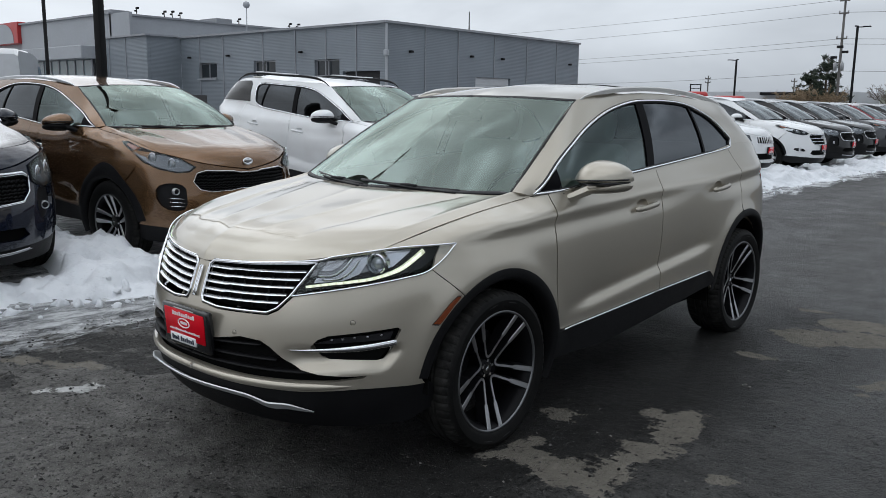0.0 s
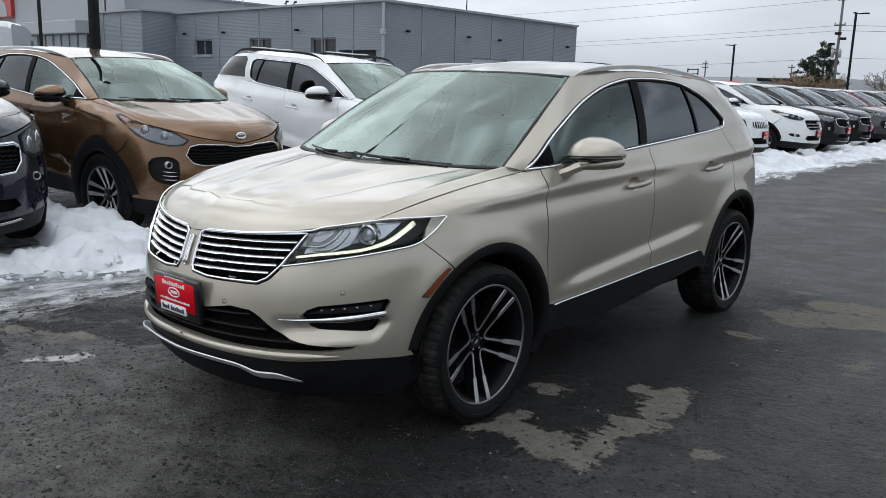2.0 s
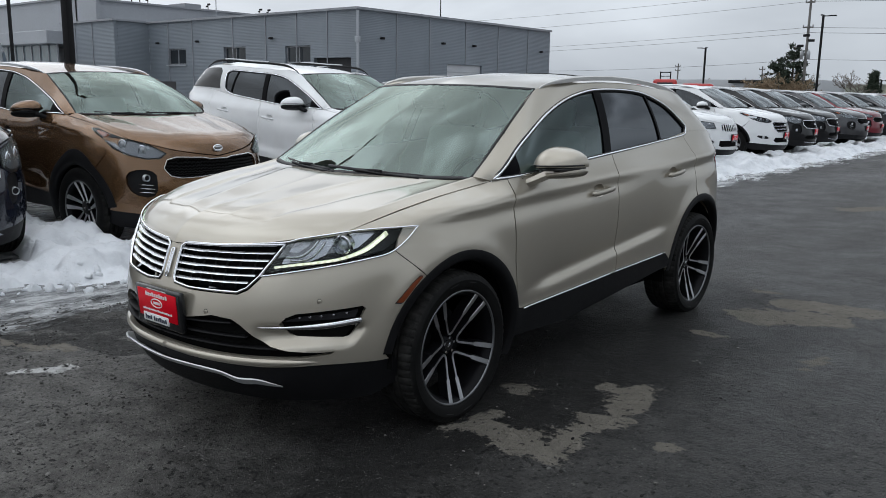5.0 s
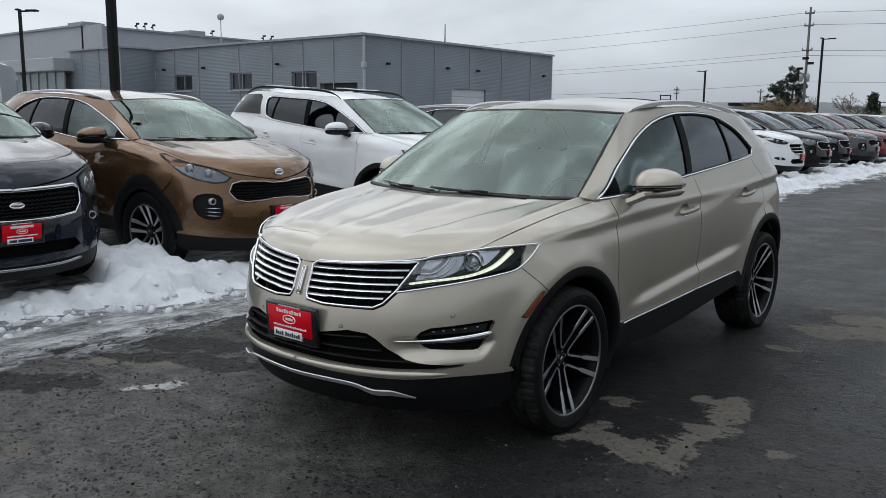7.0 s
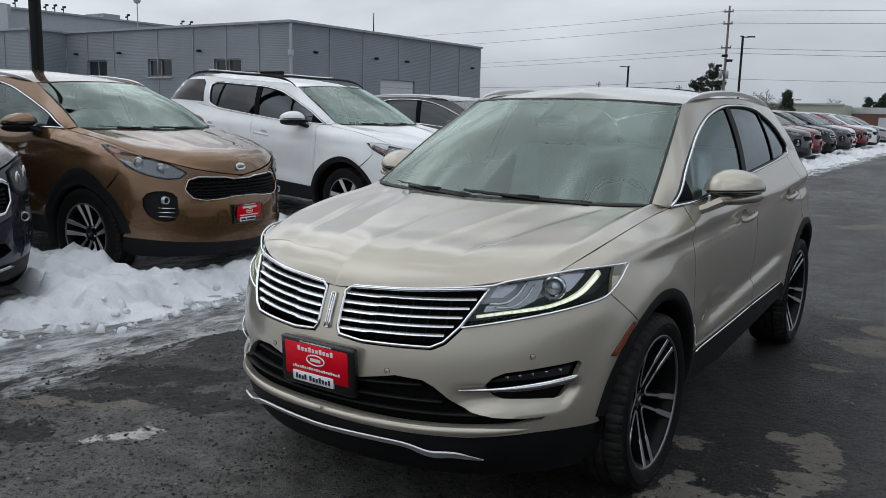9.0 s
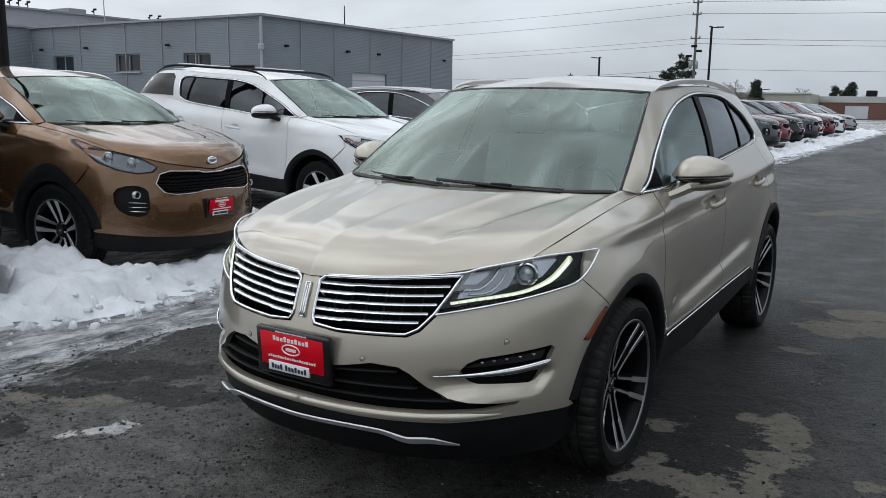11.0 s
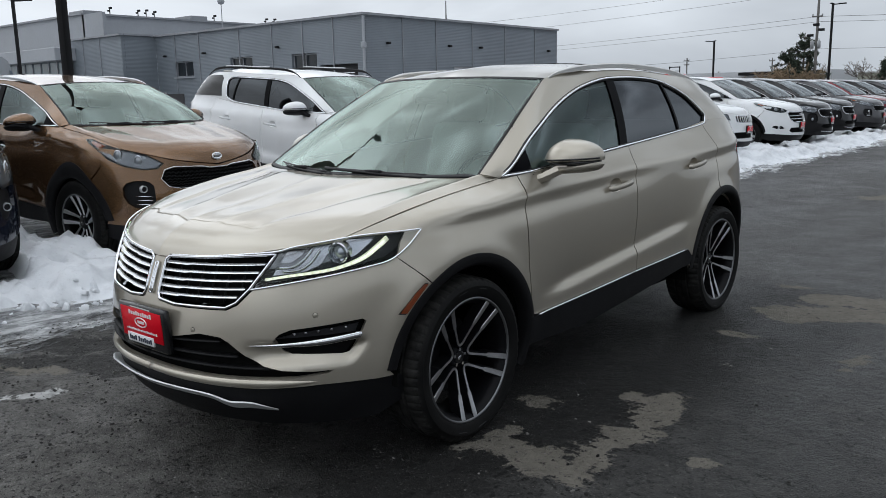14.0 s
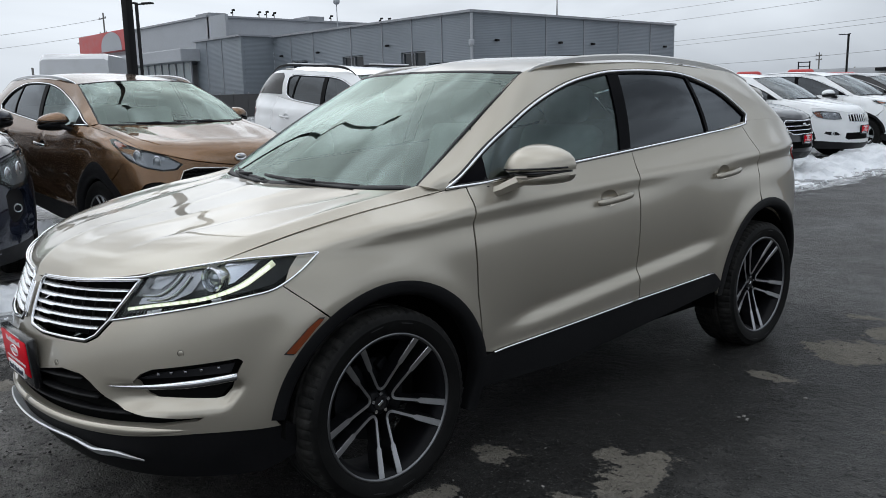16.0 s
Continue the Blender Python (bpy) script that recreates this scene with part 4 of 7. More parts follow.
        if s.get("stickers"):
            for x_, y_, z_, w_, h_, m_, lab in ((0.50, 0.872, 1.486, 0.085, 0.030, PLATE_WHITE, "white sticker inside the windscreen"), (0.475, 0.825, 1.458, 0.10, 0.032, GLOSS_BLACK, "black sticker inside the windscreen")):
                self.add("windscreen_sticker", turned(box(0, 0, 0, w_, h_ * 1.6, 0.002), Matrix.Translation((x_, y_, z_ - 0.006)) @ Matrix.Rotation(radians(31), 4, "X") @ Matrix.Rotation(radians(8), 4, "Y")), m_, ws, lab, smooth=False)
        # frame round the side windows
        yr = np.linspace(0.295, 3.40, 60)
        top = np.stack([yr, RZ(yr) - 0.001], 1)
        yr = np.linspace(0.386, 3.40, 60)
        low = np.stack([yr, BZ(yr)], 1)[::-1]
        outer = np.vstack([top, low])
        out = slab(outer, flank, s["step"], (1, 0, 0.3), 0.016, [np.array(s["dlo"])])
        self.both("window_frame", out, self.paint)
        dlo = np.array(s["dlo"])
        ring = flank(dense(np.vstack([cr(np.vstack([dlo[:12]]), 40), cr(dlo[11:], 30)[1:], dlo[:1]]), 0.05), -0.003)
        self.both("window_trim", sweep(ring, [(-0.006, -0.006), (0.006, -0.006), (0.0045, 0.004), (-0.0045, 0.004)], (1, 0, 0.35), closed=True), CHROME if s["chrome_dlo"] else SEAL, None, "slim bright trim round the side windows" if s["chrome_dlo"] else "")
        self.both("window_seal", sweep(ring, [(-0.012, -0.013), (0.012, -0.013), (0.012, -0.0045), (-0.012, -0.0045)], (1, 0, 0.35), closed=True), SEAL)
        # panes with dark pillars between
        cuts = s.get("cuts", [(0.72, 0.585), (1.560, 1.470), (1.640, 1.550), (2.20, 2.275), (2.225, 2.300)])
        def at(cut, z):
            t = (z - 1.15) / 0.42
            return cut[1] + (cut[0] - cut[1]) * t
        fine = dense(dlo, 0.03)
        zs_ = np.linspace(1.0, 1.65, 14)
        side = s.get("side_glass", GLASS_SIDE)
        spans = [(None, cuts[0], PILLAR, "quarter_pane"), (cuts[0], cuts[1], side, "front_side_window"), (cuts[2], cuts[3], GLASS_TINT, "rear_side_window"), (cuts[4], None, GLASS_TINT, "rear_quarter_window")]
        for a, b, m, nm in spans:
            keep = clip_between(fine, (lambda z, a=a: at(a, z)) if a else None, (lambda z, b=b: at(b, z)) if b else None)
            if len(keep) > 3:
                v, f = fill(keep, [], 0.05 if s["step"] > 0.04 else 0.025)
                for o in self.both(nm, skin(flank(v, 0.013), f, (1, 0, 0), 0), m):
                    o.visible_shadow = False
        for a, b in ((cuts[1], cuts[2]), (cuts[3], cuts[4])):
            keep = clip_between(fine, lambda z, a=a: at(a, z), lambda z, b=b: at(b, z))
            if len(keep) > 3:
                v, f = fill(keep, [], 0.05 if s["step"] > 0.04 else 0.02)
                self.both("pillar_cover", skin(flank(v, 0.005), f, (1, 0, 0), 0.01), PILLAR)
        a = cuts[0]
        zz = np.array([1.10, 1.34])
        self.strip("window_post", flank(np.stack([[at(a, z) for z in zz], zz], 1), 0.004), 0.010, 0.006, SEAL, up=(1, 0, 0))
        if s.get("boxy"):
            pane = np.array([(2.51, 1.30), (2.54, 1.49), (2.60, 1.53), (3.00, 1.495), (3.17, 1.40), (3.24, 1.30)])
            self.both("rear_side_glass", slab(pane, lambda q: flank(q, -0.003), 0.06, (1, 0, 0), 0.006), GLOSS_BLACK, None, "dark rear side glass")
        if s["rails"]:
            rp = cr([(0.604, 1.06, 1.566), (0.618, 1.14, 1.600), (0.636, 1.40, 1.632), (0.642, 1.8, 1.645), (0.640, 2.2, 1.632), (0.626, 2.6, 1.598), (0.600, 2.92, 1.545), (0.590, 3.02, 1.520)], 44)
            sc = np.clip(np.minimum(np.linspace(0, 1, 44), np.linspace(1, 0, 44)) * 9, 0.35, 1)
            if s.get("rail_up"):
                lift = np.clip(np.minimum(np.linspace(0, 1, 44), np.linspace(1, 0, 44)) * 7, 0, 1)
                rp = rp + np.stack([0 * lift, 0 * lift, s["rail_up"] * lift * (2 - lift)], 1)
                self.both("rail_insert", sweep(rp[13:34] + np.array([0.002, 0, 0.004]), [(-0.011, -0.008), (0.012, -0.008), (0.010, 0.009), (-0.010, 0.009)], (0, 0, 1)), SATIN, None, "silver strip on the roof rail")
            rail = sweep(rp - np.array([0, 0, 0.012]), [(-0.012, -0.016), (0.012, -0.016), (0.013, 0.006), (0.007, 0.013), (-0.008, 0.013), (-0.015, 0.005)], (0, 0, 1), sc)
            self.both("roof_rail", rail, s.get("rail_mat", SATIN), None, s.get("rail_label", "satin silver roof rail"), sharp=32)

    def side(self):
        s = self.s
        st = s["step"]
        edge = [(-0.535, 0.9475), (-0.25, 1.014), (0.0, 1.054), (0.265, 1.082), (0.385, 1.098), (0.472, 1.106)]
        cut = [(0.470, 1.05), (0.452, 0.97), (0.446, 0.90), (0.447, 0.70), (0.462, 0.52), (0.478, 0.455)]
        ar = arch(0.02, 0.475, 0.461, 12.5, 123)
        seam = [(-0.375, 0.862), (-0.345, 0.915), (-0.300, 0.958), (-0.42, 0.956)]
        fender = np.vstack([cr(edge, 20), cut, ar, seam])
        self.both("front_fender", slab(fender, flank, st, (1, 0, 0.2), 0.014), self.paint)
        g = 0.004
        cups = {k: np.array([(yh - 0.03 + 0.062 * np.cos(a), zh + 0.004 + 0.038 * np.sin(a)) for a in np.linspace(0, 2 * np.pi, 24, endpoint=False)]) for k, yh, zh in ((1, 1.335, 0.985), (2, 2.30, 1.028))}
        belt = lambda a, b, n: [(y, float(BZ(y)) - 0.002) for y in np.linspace(a, b, n)]
        door1 = np.vstack([belt(0.472 + g, 1.556, 14), [(1.535, 1.10), (1.522, 1.0), (1.513, 0.80), (1.512, 0.60), (1.514, 0.487)], [(1.0, 0.462), (0.53, 0.442)], [(0.482 + g, 0.455), (0.466 + g, 0.52), (0.451 + g, 0.70), (0.450 + g, 0.90), (0.456 + g, 0.97), (0.473 + g, 1.05)]])
        d1 = self.both("front_door", slab(door1, flank, st, (1, 0, 0.1), 0.014, [cups[1]]), self.paint)
        arr = arch(2.70, 0.48, 0.500, 178, 100)
        door2 = np.vstack([belt(1.556 + g, 2.62, 14), [(2.66, 1.10), (2.62, 0.90)], arr[::-1][[0, 6, 12, 18, 24, 29]], [(2.16, 0.512), (1.9, 0.502), (1.517 + g, 0.490)], [(1.515 + g, 0.60), (1.516 + g, 0.80), (1.525 + g, 1.0), (1.538 + g, 1.10)]])
        d2 = self.both("rear_door", slab(door2, flank, st, (1, 0, 0.1), 0.014, [cups[2]]), self.paint)
        quarter = np.vstack([[(y, float(BZ(y)) - 0.0003) for y in np.linspace(2.62 + g, 3.38, 12)], [(3.44, 1.0), (3.50, 0.80), (3.48, 0.60), (3.40, 0.46), (3.19, 0.43)], arch(2.70, 0.48, 0.500, 9, 98), [(2.622 + g, 0.90), (2.662 + g, 1.10)]])
        self.both("rear_quarter", slab(quarter, flank, st, (1, 0, 0.1), 0.014), self.paint)
        # wheel arch cladding
        for yc, ry, rz, ri in ((0.02, 0.478, 0.464, 0.40), (2.70, 0.484, 0.504, 0.42)):
            a0, a1 = (-20, 172) if yc < 1 else (2, 178)
            aw = s.get("arch_wide", 0.0)
            o, i = arch(yc, ry + aw, rz + aw, a0, a1, 46), arch(yc, ry - 0.054, rz - 0.054, a0, a1, 46)
            po, pm, pi_ = flank(o, -0.004), flank((o * 0.3 + i * 0.7), -0.012), flank(i, 0.004)
            pin = flank(i, 0.05)
            v = np.stack([po, pm, pi_, pin], 1).reshape(-1, 3)
            self.both("arch_cladding", skin(v, grid_faces(46, 4), (1, 0, 0), 0.01), s.get("cladding", PLASTIC), None, "black plastic wheel arch edging")
            well = arch(yc, 0.43, 0.44, -8, 182 if yc < 1 else 190, 30)
            v = np.stack([np.column_stack([np.full(30, 0.87), well]), np.column_stack([np.full(30, 0.50), well])], 1).reshape(-1, 3)
            self.both("wheel_well", skin(v, grid_faces(30, 2), (0, 0, -1), 0), UNDER)
        rock = np.vstack([[(0.470, 0.440), (0.53, 0.434), (1.0, 0.454), (1.49, 0.478), (1.9, 0.494), (2.17, 0.504)], [(2.225, 0.45), (2.20, 0.405), (2.0, 0.385), (1.52, 0.335), (1.0, 0.285), (0.49, 0.298), (0.455, 0.36)]])
        self.both("rocker_cladding", slab(rock, lambda p: flank(p, -0.006), st, (1, 0, 0), 0.03), s.get("cladding", PLASTIC))
        tip = [(0.53, 0.440), (1.0, 0.460), (1.49, 0.484), (1.9, 0.499), (2.15, 0.509)]
        if s.get("rocker_chrome"):
            for a, b in ((0, 3), (2, 5)):
                q = cr([tip[k] for k in range(a, b)], 14)
                q[0, 0] += 0.006
                self.strip("rocker_trim", flank(q, -0.010), 0.0045, 0.004, CHROME, None, "thin chrome strip above the sill", up=(1, 0, 0))
        # handles
        for d, yh, zh in ((d1, 1.335, 0.985), (d2, 2.30, 1.028)):
            cup = cups[1 if d is d1 else 2]
            v, f = fill(cup, [], 0.012)
            r = np.clip(np.hypot((v[:, 0] - yh + 0.03) / 0.062, (v[:, 1] - zh - 0.004) / 0.038), 0, 1)
            pt = flank(v)
            pt[:, 0] -= 0.024 * (1 - r**2.5) + 0.001
            hc = skin(pt, f, (1, 0, 0), 0)
            hp = cr([(0, yh - 0.125, zh - 0.010), (0.018, yh - 0.105, zh - 0.008), (0.026, yh, zh), (0.018, yh + 0.095, zh + 0.008), (0.0, yh + 0.115, zh + 0.009)], 16)
            hp[:, 0] += W(hp[:, 1], hp[:, 2]) + 0.010
            hv = sweep(hp, [(-0.013, -0.006), (0.013, -0.006), (0.014, 0.003), (0.006, 0.009), (-0.006, 0.009), (-0.014, 0.003)], (1, 0, 0), np.r_[0.7, np.ones(14), 0.7])
            for sgn, dd in zip((1, -1), d):
                self.add("handle_recess", hc if sgn > 0 else flipped(*hc), s.get("recess", GLOSS_BLACK), dd)
                self.add("door_handle", hv if sgn > 0 else flipped(*hv), s.get("handle_mat", self.paint), dd, "", sharp=50)

    def mirror(self):
        """A wedge-shaped shell with a flat base, a separate lower lip and a foot on the door."""
        s = self.s
        top = cr([(0.836, 1.168), (0.842, 1.192), (0.868, 1.234), (0.915, 1.262), (0.975, 1.263), (1.035, 1.247), (1.075, 1.221), (1.092, 1.188), (1.090, 1.166)], 26)
        low = np.array([(1.060, 1.160), (0.96, 1.154), (0.86, 1.150)])
        shell = np.vstack([top, low])
        lip = np.vstack([cr([(0.885, 1.144), (0.95, 1.148), (1.03, 1.153), (1.084, 1.158)], 8), cr([(1.090, 1.146), (1.074, 1.122), (1.02, 1.106), (0.95, 1.098), (0.895, 1.096)], 12)])
        def dome(o, c, n=12):
            rings = []
            for t in np.linspace(0, 1, n):
                k = max((1 - (1 - t) ** 2.3) ** 0.46, 0.02) * (1.0 if t < 0.95 else 0.97)
                q = np.array(c) + (o - np.array(c)) * k
                rings.append(np.stack([q[:, 0], 0.628 + 0.160 * t + 0.30 * (q[:, 0] - 0.962), q[:, 1]], 1))
            m = len(o)
            return np.vstack(rings), [t[::-1] for t in grid_faces(n, m, True)] + [tuple(range(m)), tuple((n - 1) * m + i for i in range(m))[::-1]]
        sh, lp = dome(shell, (0.955, 1.166)), dome(lip, (0.985, 1.130))
        core = dome(np.array([(0.850, 1.162), (0.96, 1.164), (1.078, 1.170), (1.076, 1.146), (0.96, 1.140), (0.88, 1.138)]), (0.962, 1.153))
        mm = self.both("wing_mirror", sh, self.s.get("mirror_mat", self.paint), None, "", sharp=50)
        slit = np.array([(0.880 + 0.212 * t, 0, 1.1685 + 0.009 * t) for t in np.linspace(0, 1, 16)])
        dep = np.array([0.628 + 0.30 * (x - 0.962) + 0.160 * (1 - (1 - min(1.0, abs((x - 0.955) / (0.137 if x > 0.955 else 0.119))) ** (1 / 0.46)) ** (1 / 2.3)) for x in slit[:, 0]])
        slit[:, 1] = np.minimum(dep, 0.77)
        bd = sweep(slit, ring_profile(0.0042, 6), (0, 0, 1))
        foot = sweep(cr([(0.815, 0.612, 1.070), (0.850, 0.625, 1.080), (0.885, 0.650, 1.100), (0.925, 0.680, 1.122), (0.955, 0.700, 1.136)], 10), [(-0.055, -0.022), (0.045, -0.022), (0.055, 0.004), (0.045, 0.028), (-0.050, 0.028), (-0.062, 0.004)], (0, 0, 1), np.linspace(0.75, 1.0, 10))
        a = np.linspace(0, 2 * np.pi, 20, endpoint=False)
        gl = (np.array([(0.962 + 0.105 * np.cos(q), 0.800 + 0.30 * 0.105 * np.cos(q), 1.202 + 0.050 * np.sin(q)) for q in a]), [tuple(range(20))])
        for o, sgn in zip(mm, (1, -1)):
            fl = (lambda q: q) if sgn > 0 else (lambda q: flipped(*q))
            self.add("mirror_band", fl(bd), GLOSS_BLACK, o, "black indicator band")
            self.add("mirror_lip", fl(lp), s.get("foot_mat", PLASTIC), o, "", sharp=50)
            self.add("mirror_core", fl(core), GLOSS_BLACK, o)
            self.add("mirror_foot", fl(foot), s.get("foot_mat", PLASTIC), o, "", sharp=40)
            self.add("mirror_glass", fl(gl), CHROME, o, "mirror glass")

    def rest(self):
        """Floor, cowl, tail, wipers, wheels and seats."""
        s = self.s
        self.add("floor_pan", box(0, 1.45, 0.33, 1.46, 3.7, 0.16, 0.03), UNDER)
        self.add("engine_tray", box(0, -0.50, 0.30, 0.95, 0.6, 0.10, 0.03), UNDER)
        self.add("firewall", box(0, 0.34, 0.70, 1.28, 0.08, 0.70, 0.02), UNDER)
        cow = coons(cr([(0, 0.03, 1.104), (0.4, 0.09, 1.106), (0.73, 0.240, 1.088)], 12), cr(SCREEN_LOW, 12) - np.array([0, -0.03, 0.012]), cr([(0, 0.03, 1.104), (0, 0.095, 1.094)], 4), cr([(0.73, 0.240, 1.088), (0.744, 0.315, 1.103)], 4))
        self.add("cowl", whole(*skin(cow.reshape(-1, 3) - np.array([0, 0, 0.012]), grid_faces(4, 12), (0, 0, 1), 0.01, True)), PLASTIC)
        for x0, x1 in ((0.52, -0.10), (-0.05, -0.58)):
            xs = np.linspace(x0, x1, 10)
            ys = np.interp(np.abs(xs), [0, 0.3, 0.55, 0.715], [0.065, 0.10, 0.18, 0.285])
            z = 1.098 + 0.016 * np.linspace(0, 1, 10)
            pth = np.stack([xs, ys + 0.012 + 0.03 * np.linspace(0, 1, 10), z + 0.018], 1)
            w = self.strip("wiper", pth, 0.008, 0.009, SEAL, None, "black windscreen wiper", both=False)
            self.add("wiper_joint", box(float(pth[4, 0]), float(pth[4, 1]) - 0.005, float(pth[4, 2]) + 0.005, 0.10, 0.024, 0.018, 0.005), PLASTIC, w)
            arm = np.stack([np.linspace(x0, x0 - 0.40, 8), np.interp(np.abs(np.linspace(x0, x0 - 0.40, 8)), [0, 0.3, 0.55, 0.715], [0.065, 0.10, 0.18, 0.285]) - 0.018 + 0.03 * np.linspace(0, 1, 8), np.linspace(1.108, 1.128, 8)], 1)
            self.add("wiper_arm", sweep(arm, ring_profile(0.009, 6, 0.7), (0, 0, 1)), PLASTIC, w)
        # tail
        z = np.array([0.30, 0.45, 0.62, 0.80, 0.98, 1.12, 1.18])
        yb = np.array([3.50, 3.585, 3.59, 3.575, 3.52, 3.46, 3.43])
        rows = []
        for zz, yy in zip(z, yb):
            xe = float(W(3.38, min(zz, 1.12)))
            x = np.linspace(0, 1, 14)
            rows.append(np.stack([x * xe, yy - (yy - 3.38) * x**5, np.full(14, zz)], 1))
        self.add("tailgate", whole(*skin(np.array(rows).reshape(-1, 3), grid_faces(len(z), 14), (0, 1, 0), 0, True)), self.paint)
        rg = coons(cr([(0, 3.43, 1.18), (0.3, 3.42, 1.18), (0.67, 3.38, 1.18)], 10), cr([(0, 3.22, 1.54), (0.3, 3.19, 1.523), (0.595, 3.09, 1.448)], 10), cr([(0, 3.43, 1.18), (0, 3.22, 1.54)], 6), cr([(0.67, 3.38, 1.18), (0.595, 3.09, 1.448)], 6))
        bw = self.add("rear_window", whole(*skin(rg.reshape(-1, 3), grid_faces(6, 10), (0, 1, 0.5), 0)), GLASS_TINT)
        bw.visible_shadow = False
        spo = sweep(cr([(0.606, 3.04, 1.464), (0.590, 3.16, 1.448), (0.560, 3.27, 1.425)], 8), [(-0.012, -0.03), (0.010, -0.03), (0.008, 0.012), (-0.008, 0.012)], (0, 0, 1))
        if not s.get("boxy"):
            self.both("spoiler_end", spo, self.paint)
        lamp = np.array([(3.20, 1.10), (3.30, 1.12), (3.405, 1.10), (3.435, 1.03), (3.36, 0.99), (3.26, 1.04)])
        self.both("tail_light", slab(lamp, lambda p: flank(p, -0.006), 0.05, (1, 0, 0), 0.02), TAIL, None, "red tail light")
        bot = np.array([(3.19, 0.435), (3.40, 0.465), (3.485, 0.60), (3.50, 0.50), (3.46, 0.32), (3.20, 0.30), (3.17, 0.36)])
        self.both("rear_valance", slab(bot, lambda p: flank(p, -0.004), 0.06, (1, 0, 0), 0.03), PLASTIC)
        wx = (0.808 if s["wheel"] == "twin" else 0.79) * s["wide"]
        for yy in (0.0, s["base"]):
            for sgn in (1, -1):
                add_wheel(self.root, sgn * wx, yy, 0.355, s["wheel"], sgn, s.get("spin", (20, 48))[0 if yy == 0 else 1], s.get("steer", 0.0) if yy == 0 else 0.0, s.get("wheel_size", 1.0))
        # seats and dashboard
        for x in (0.37, -0.37):
            st_ = self.add("front_seat", box(x, 1.12, 0.66, 0.50, 0.52, 0.16, 0.06), SEAT)
            self.add("seat_back", turned(box(0, 0, 0.31, 0.50, 0.13, 0.64, 0.055), Matrix.Translation((x, 1.40, 0.70)) @ Matrix.Rotation(radians(-18), 4, "X")), SEAT, st_)
            self.add("headrest", turned(box(0, 0, 0.74, 0.27, 0.10, 0.19, 0.045), Matrix.Translation((x, 1.40, 0.70)) @ Matrix.Rotation(radians(-18), 4, "X")), SEAT, st_)
        bs = self.add("rear_seat", box(0, 2.15, 0.68, 1.24, 0.48, 0.16, 0.06), SEAT)
        self.add("seat_back", turned(box(0, 0, 0.31, 1.24, 0.13, 0.62, 0.055), Matrix.Translation((0, 2.42, 0.70)) @ Matrix.Rotation(radians(-18), 4, "X")), SEAT, bs)
        da = cr([(0, 0.10, 1.07), (0, 0.40, 1.085), (0, 0.60, 1.06), (0, 0.70, 0.96), (0, 0.70, 0.75)], 12)
        self.add("dashboard", (np.vstack([da + np.array([x, 0, 0]) for x in (-0.74, -0.2, 0.2, 0.74)]), [t[::-1] for t in grid_faces(4, 12)]), DASH)
        a = np.linspace(0, 2 * np.pi, 28, endpoint=False)
        wh = np.stack([0.37 + 0.185 * np.cos(a), 0.80 + 0.07 * np.sin(a), 1.00 + 0.172 * np.sin(a)], 1)
        sw = self.add("steering_wheel", sweep(wh, ring_profile(0.016, 8), (0, -1, 0.4), closed=True), DASH)
        self.add("steering_hub", turned(box(0, 0, 0, 0.30, 0.05, 0.09, 0.02), Matrix.Translation((0.37, 0.78, 0.99)) @ Matrix.Rotation(radians(-22), 4, "X")), DASH, sw)
        self.add("rear_view_mirror", turned(box(0, 0, 0, 0.24, 0.03, 0.065, 0.02), Matrix.Translation((0.02, 0.80, 1.465)) @ Matrix.Rotation(radians(10), 4, "X")), GLOSS_BLACK)
        self.add("sensor_housing", turned(box(0, 0, 0, 0.15, 0.17, 0.035, 0.012), Matrix.Translation((0.0, 0.845, 1.516)) @ Matrix.Rotation(radians(27), 4, "X")), DASH, None, "dark sensor housing behind the windscreen")
        self.add("headliner", box(0, 1.98, 1.572, 1.12, 1.54, 0.02, 0.008), SEAT)


def clip_between(poly, left, right):
    """The part of an outline (y, z) between two slanting cuts."""
    p = np.array(poly)
    for fn, keep_more in ((left, True), (right, False)):
        if fn is None:
            continue
        d = np.array([(y - fn(z)) * (1 if keep_more else -1) for y, z in p])
        out = []
        for i in range(len(p)):
            j = (i + 1) % len(p)
            if d[i] >= 0:
                out.append(p[i])
            if (d[i] >= 0) != (d[j] >= 0):
                out.append(p[i] + (p[j] - p[i]) * d[i] / (d[i] - d[j]))
        p = np.array(out) if out else np.zeros((0, 2))
        if not len(p):
            break
    return p


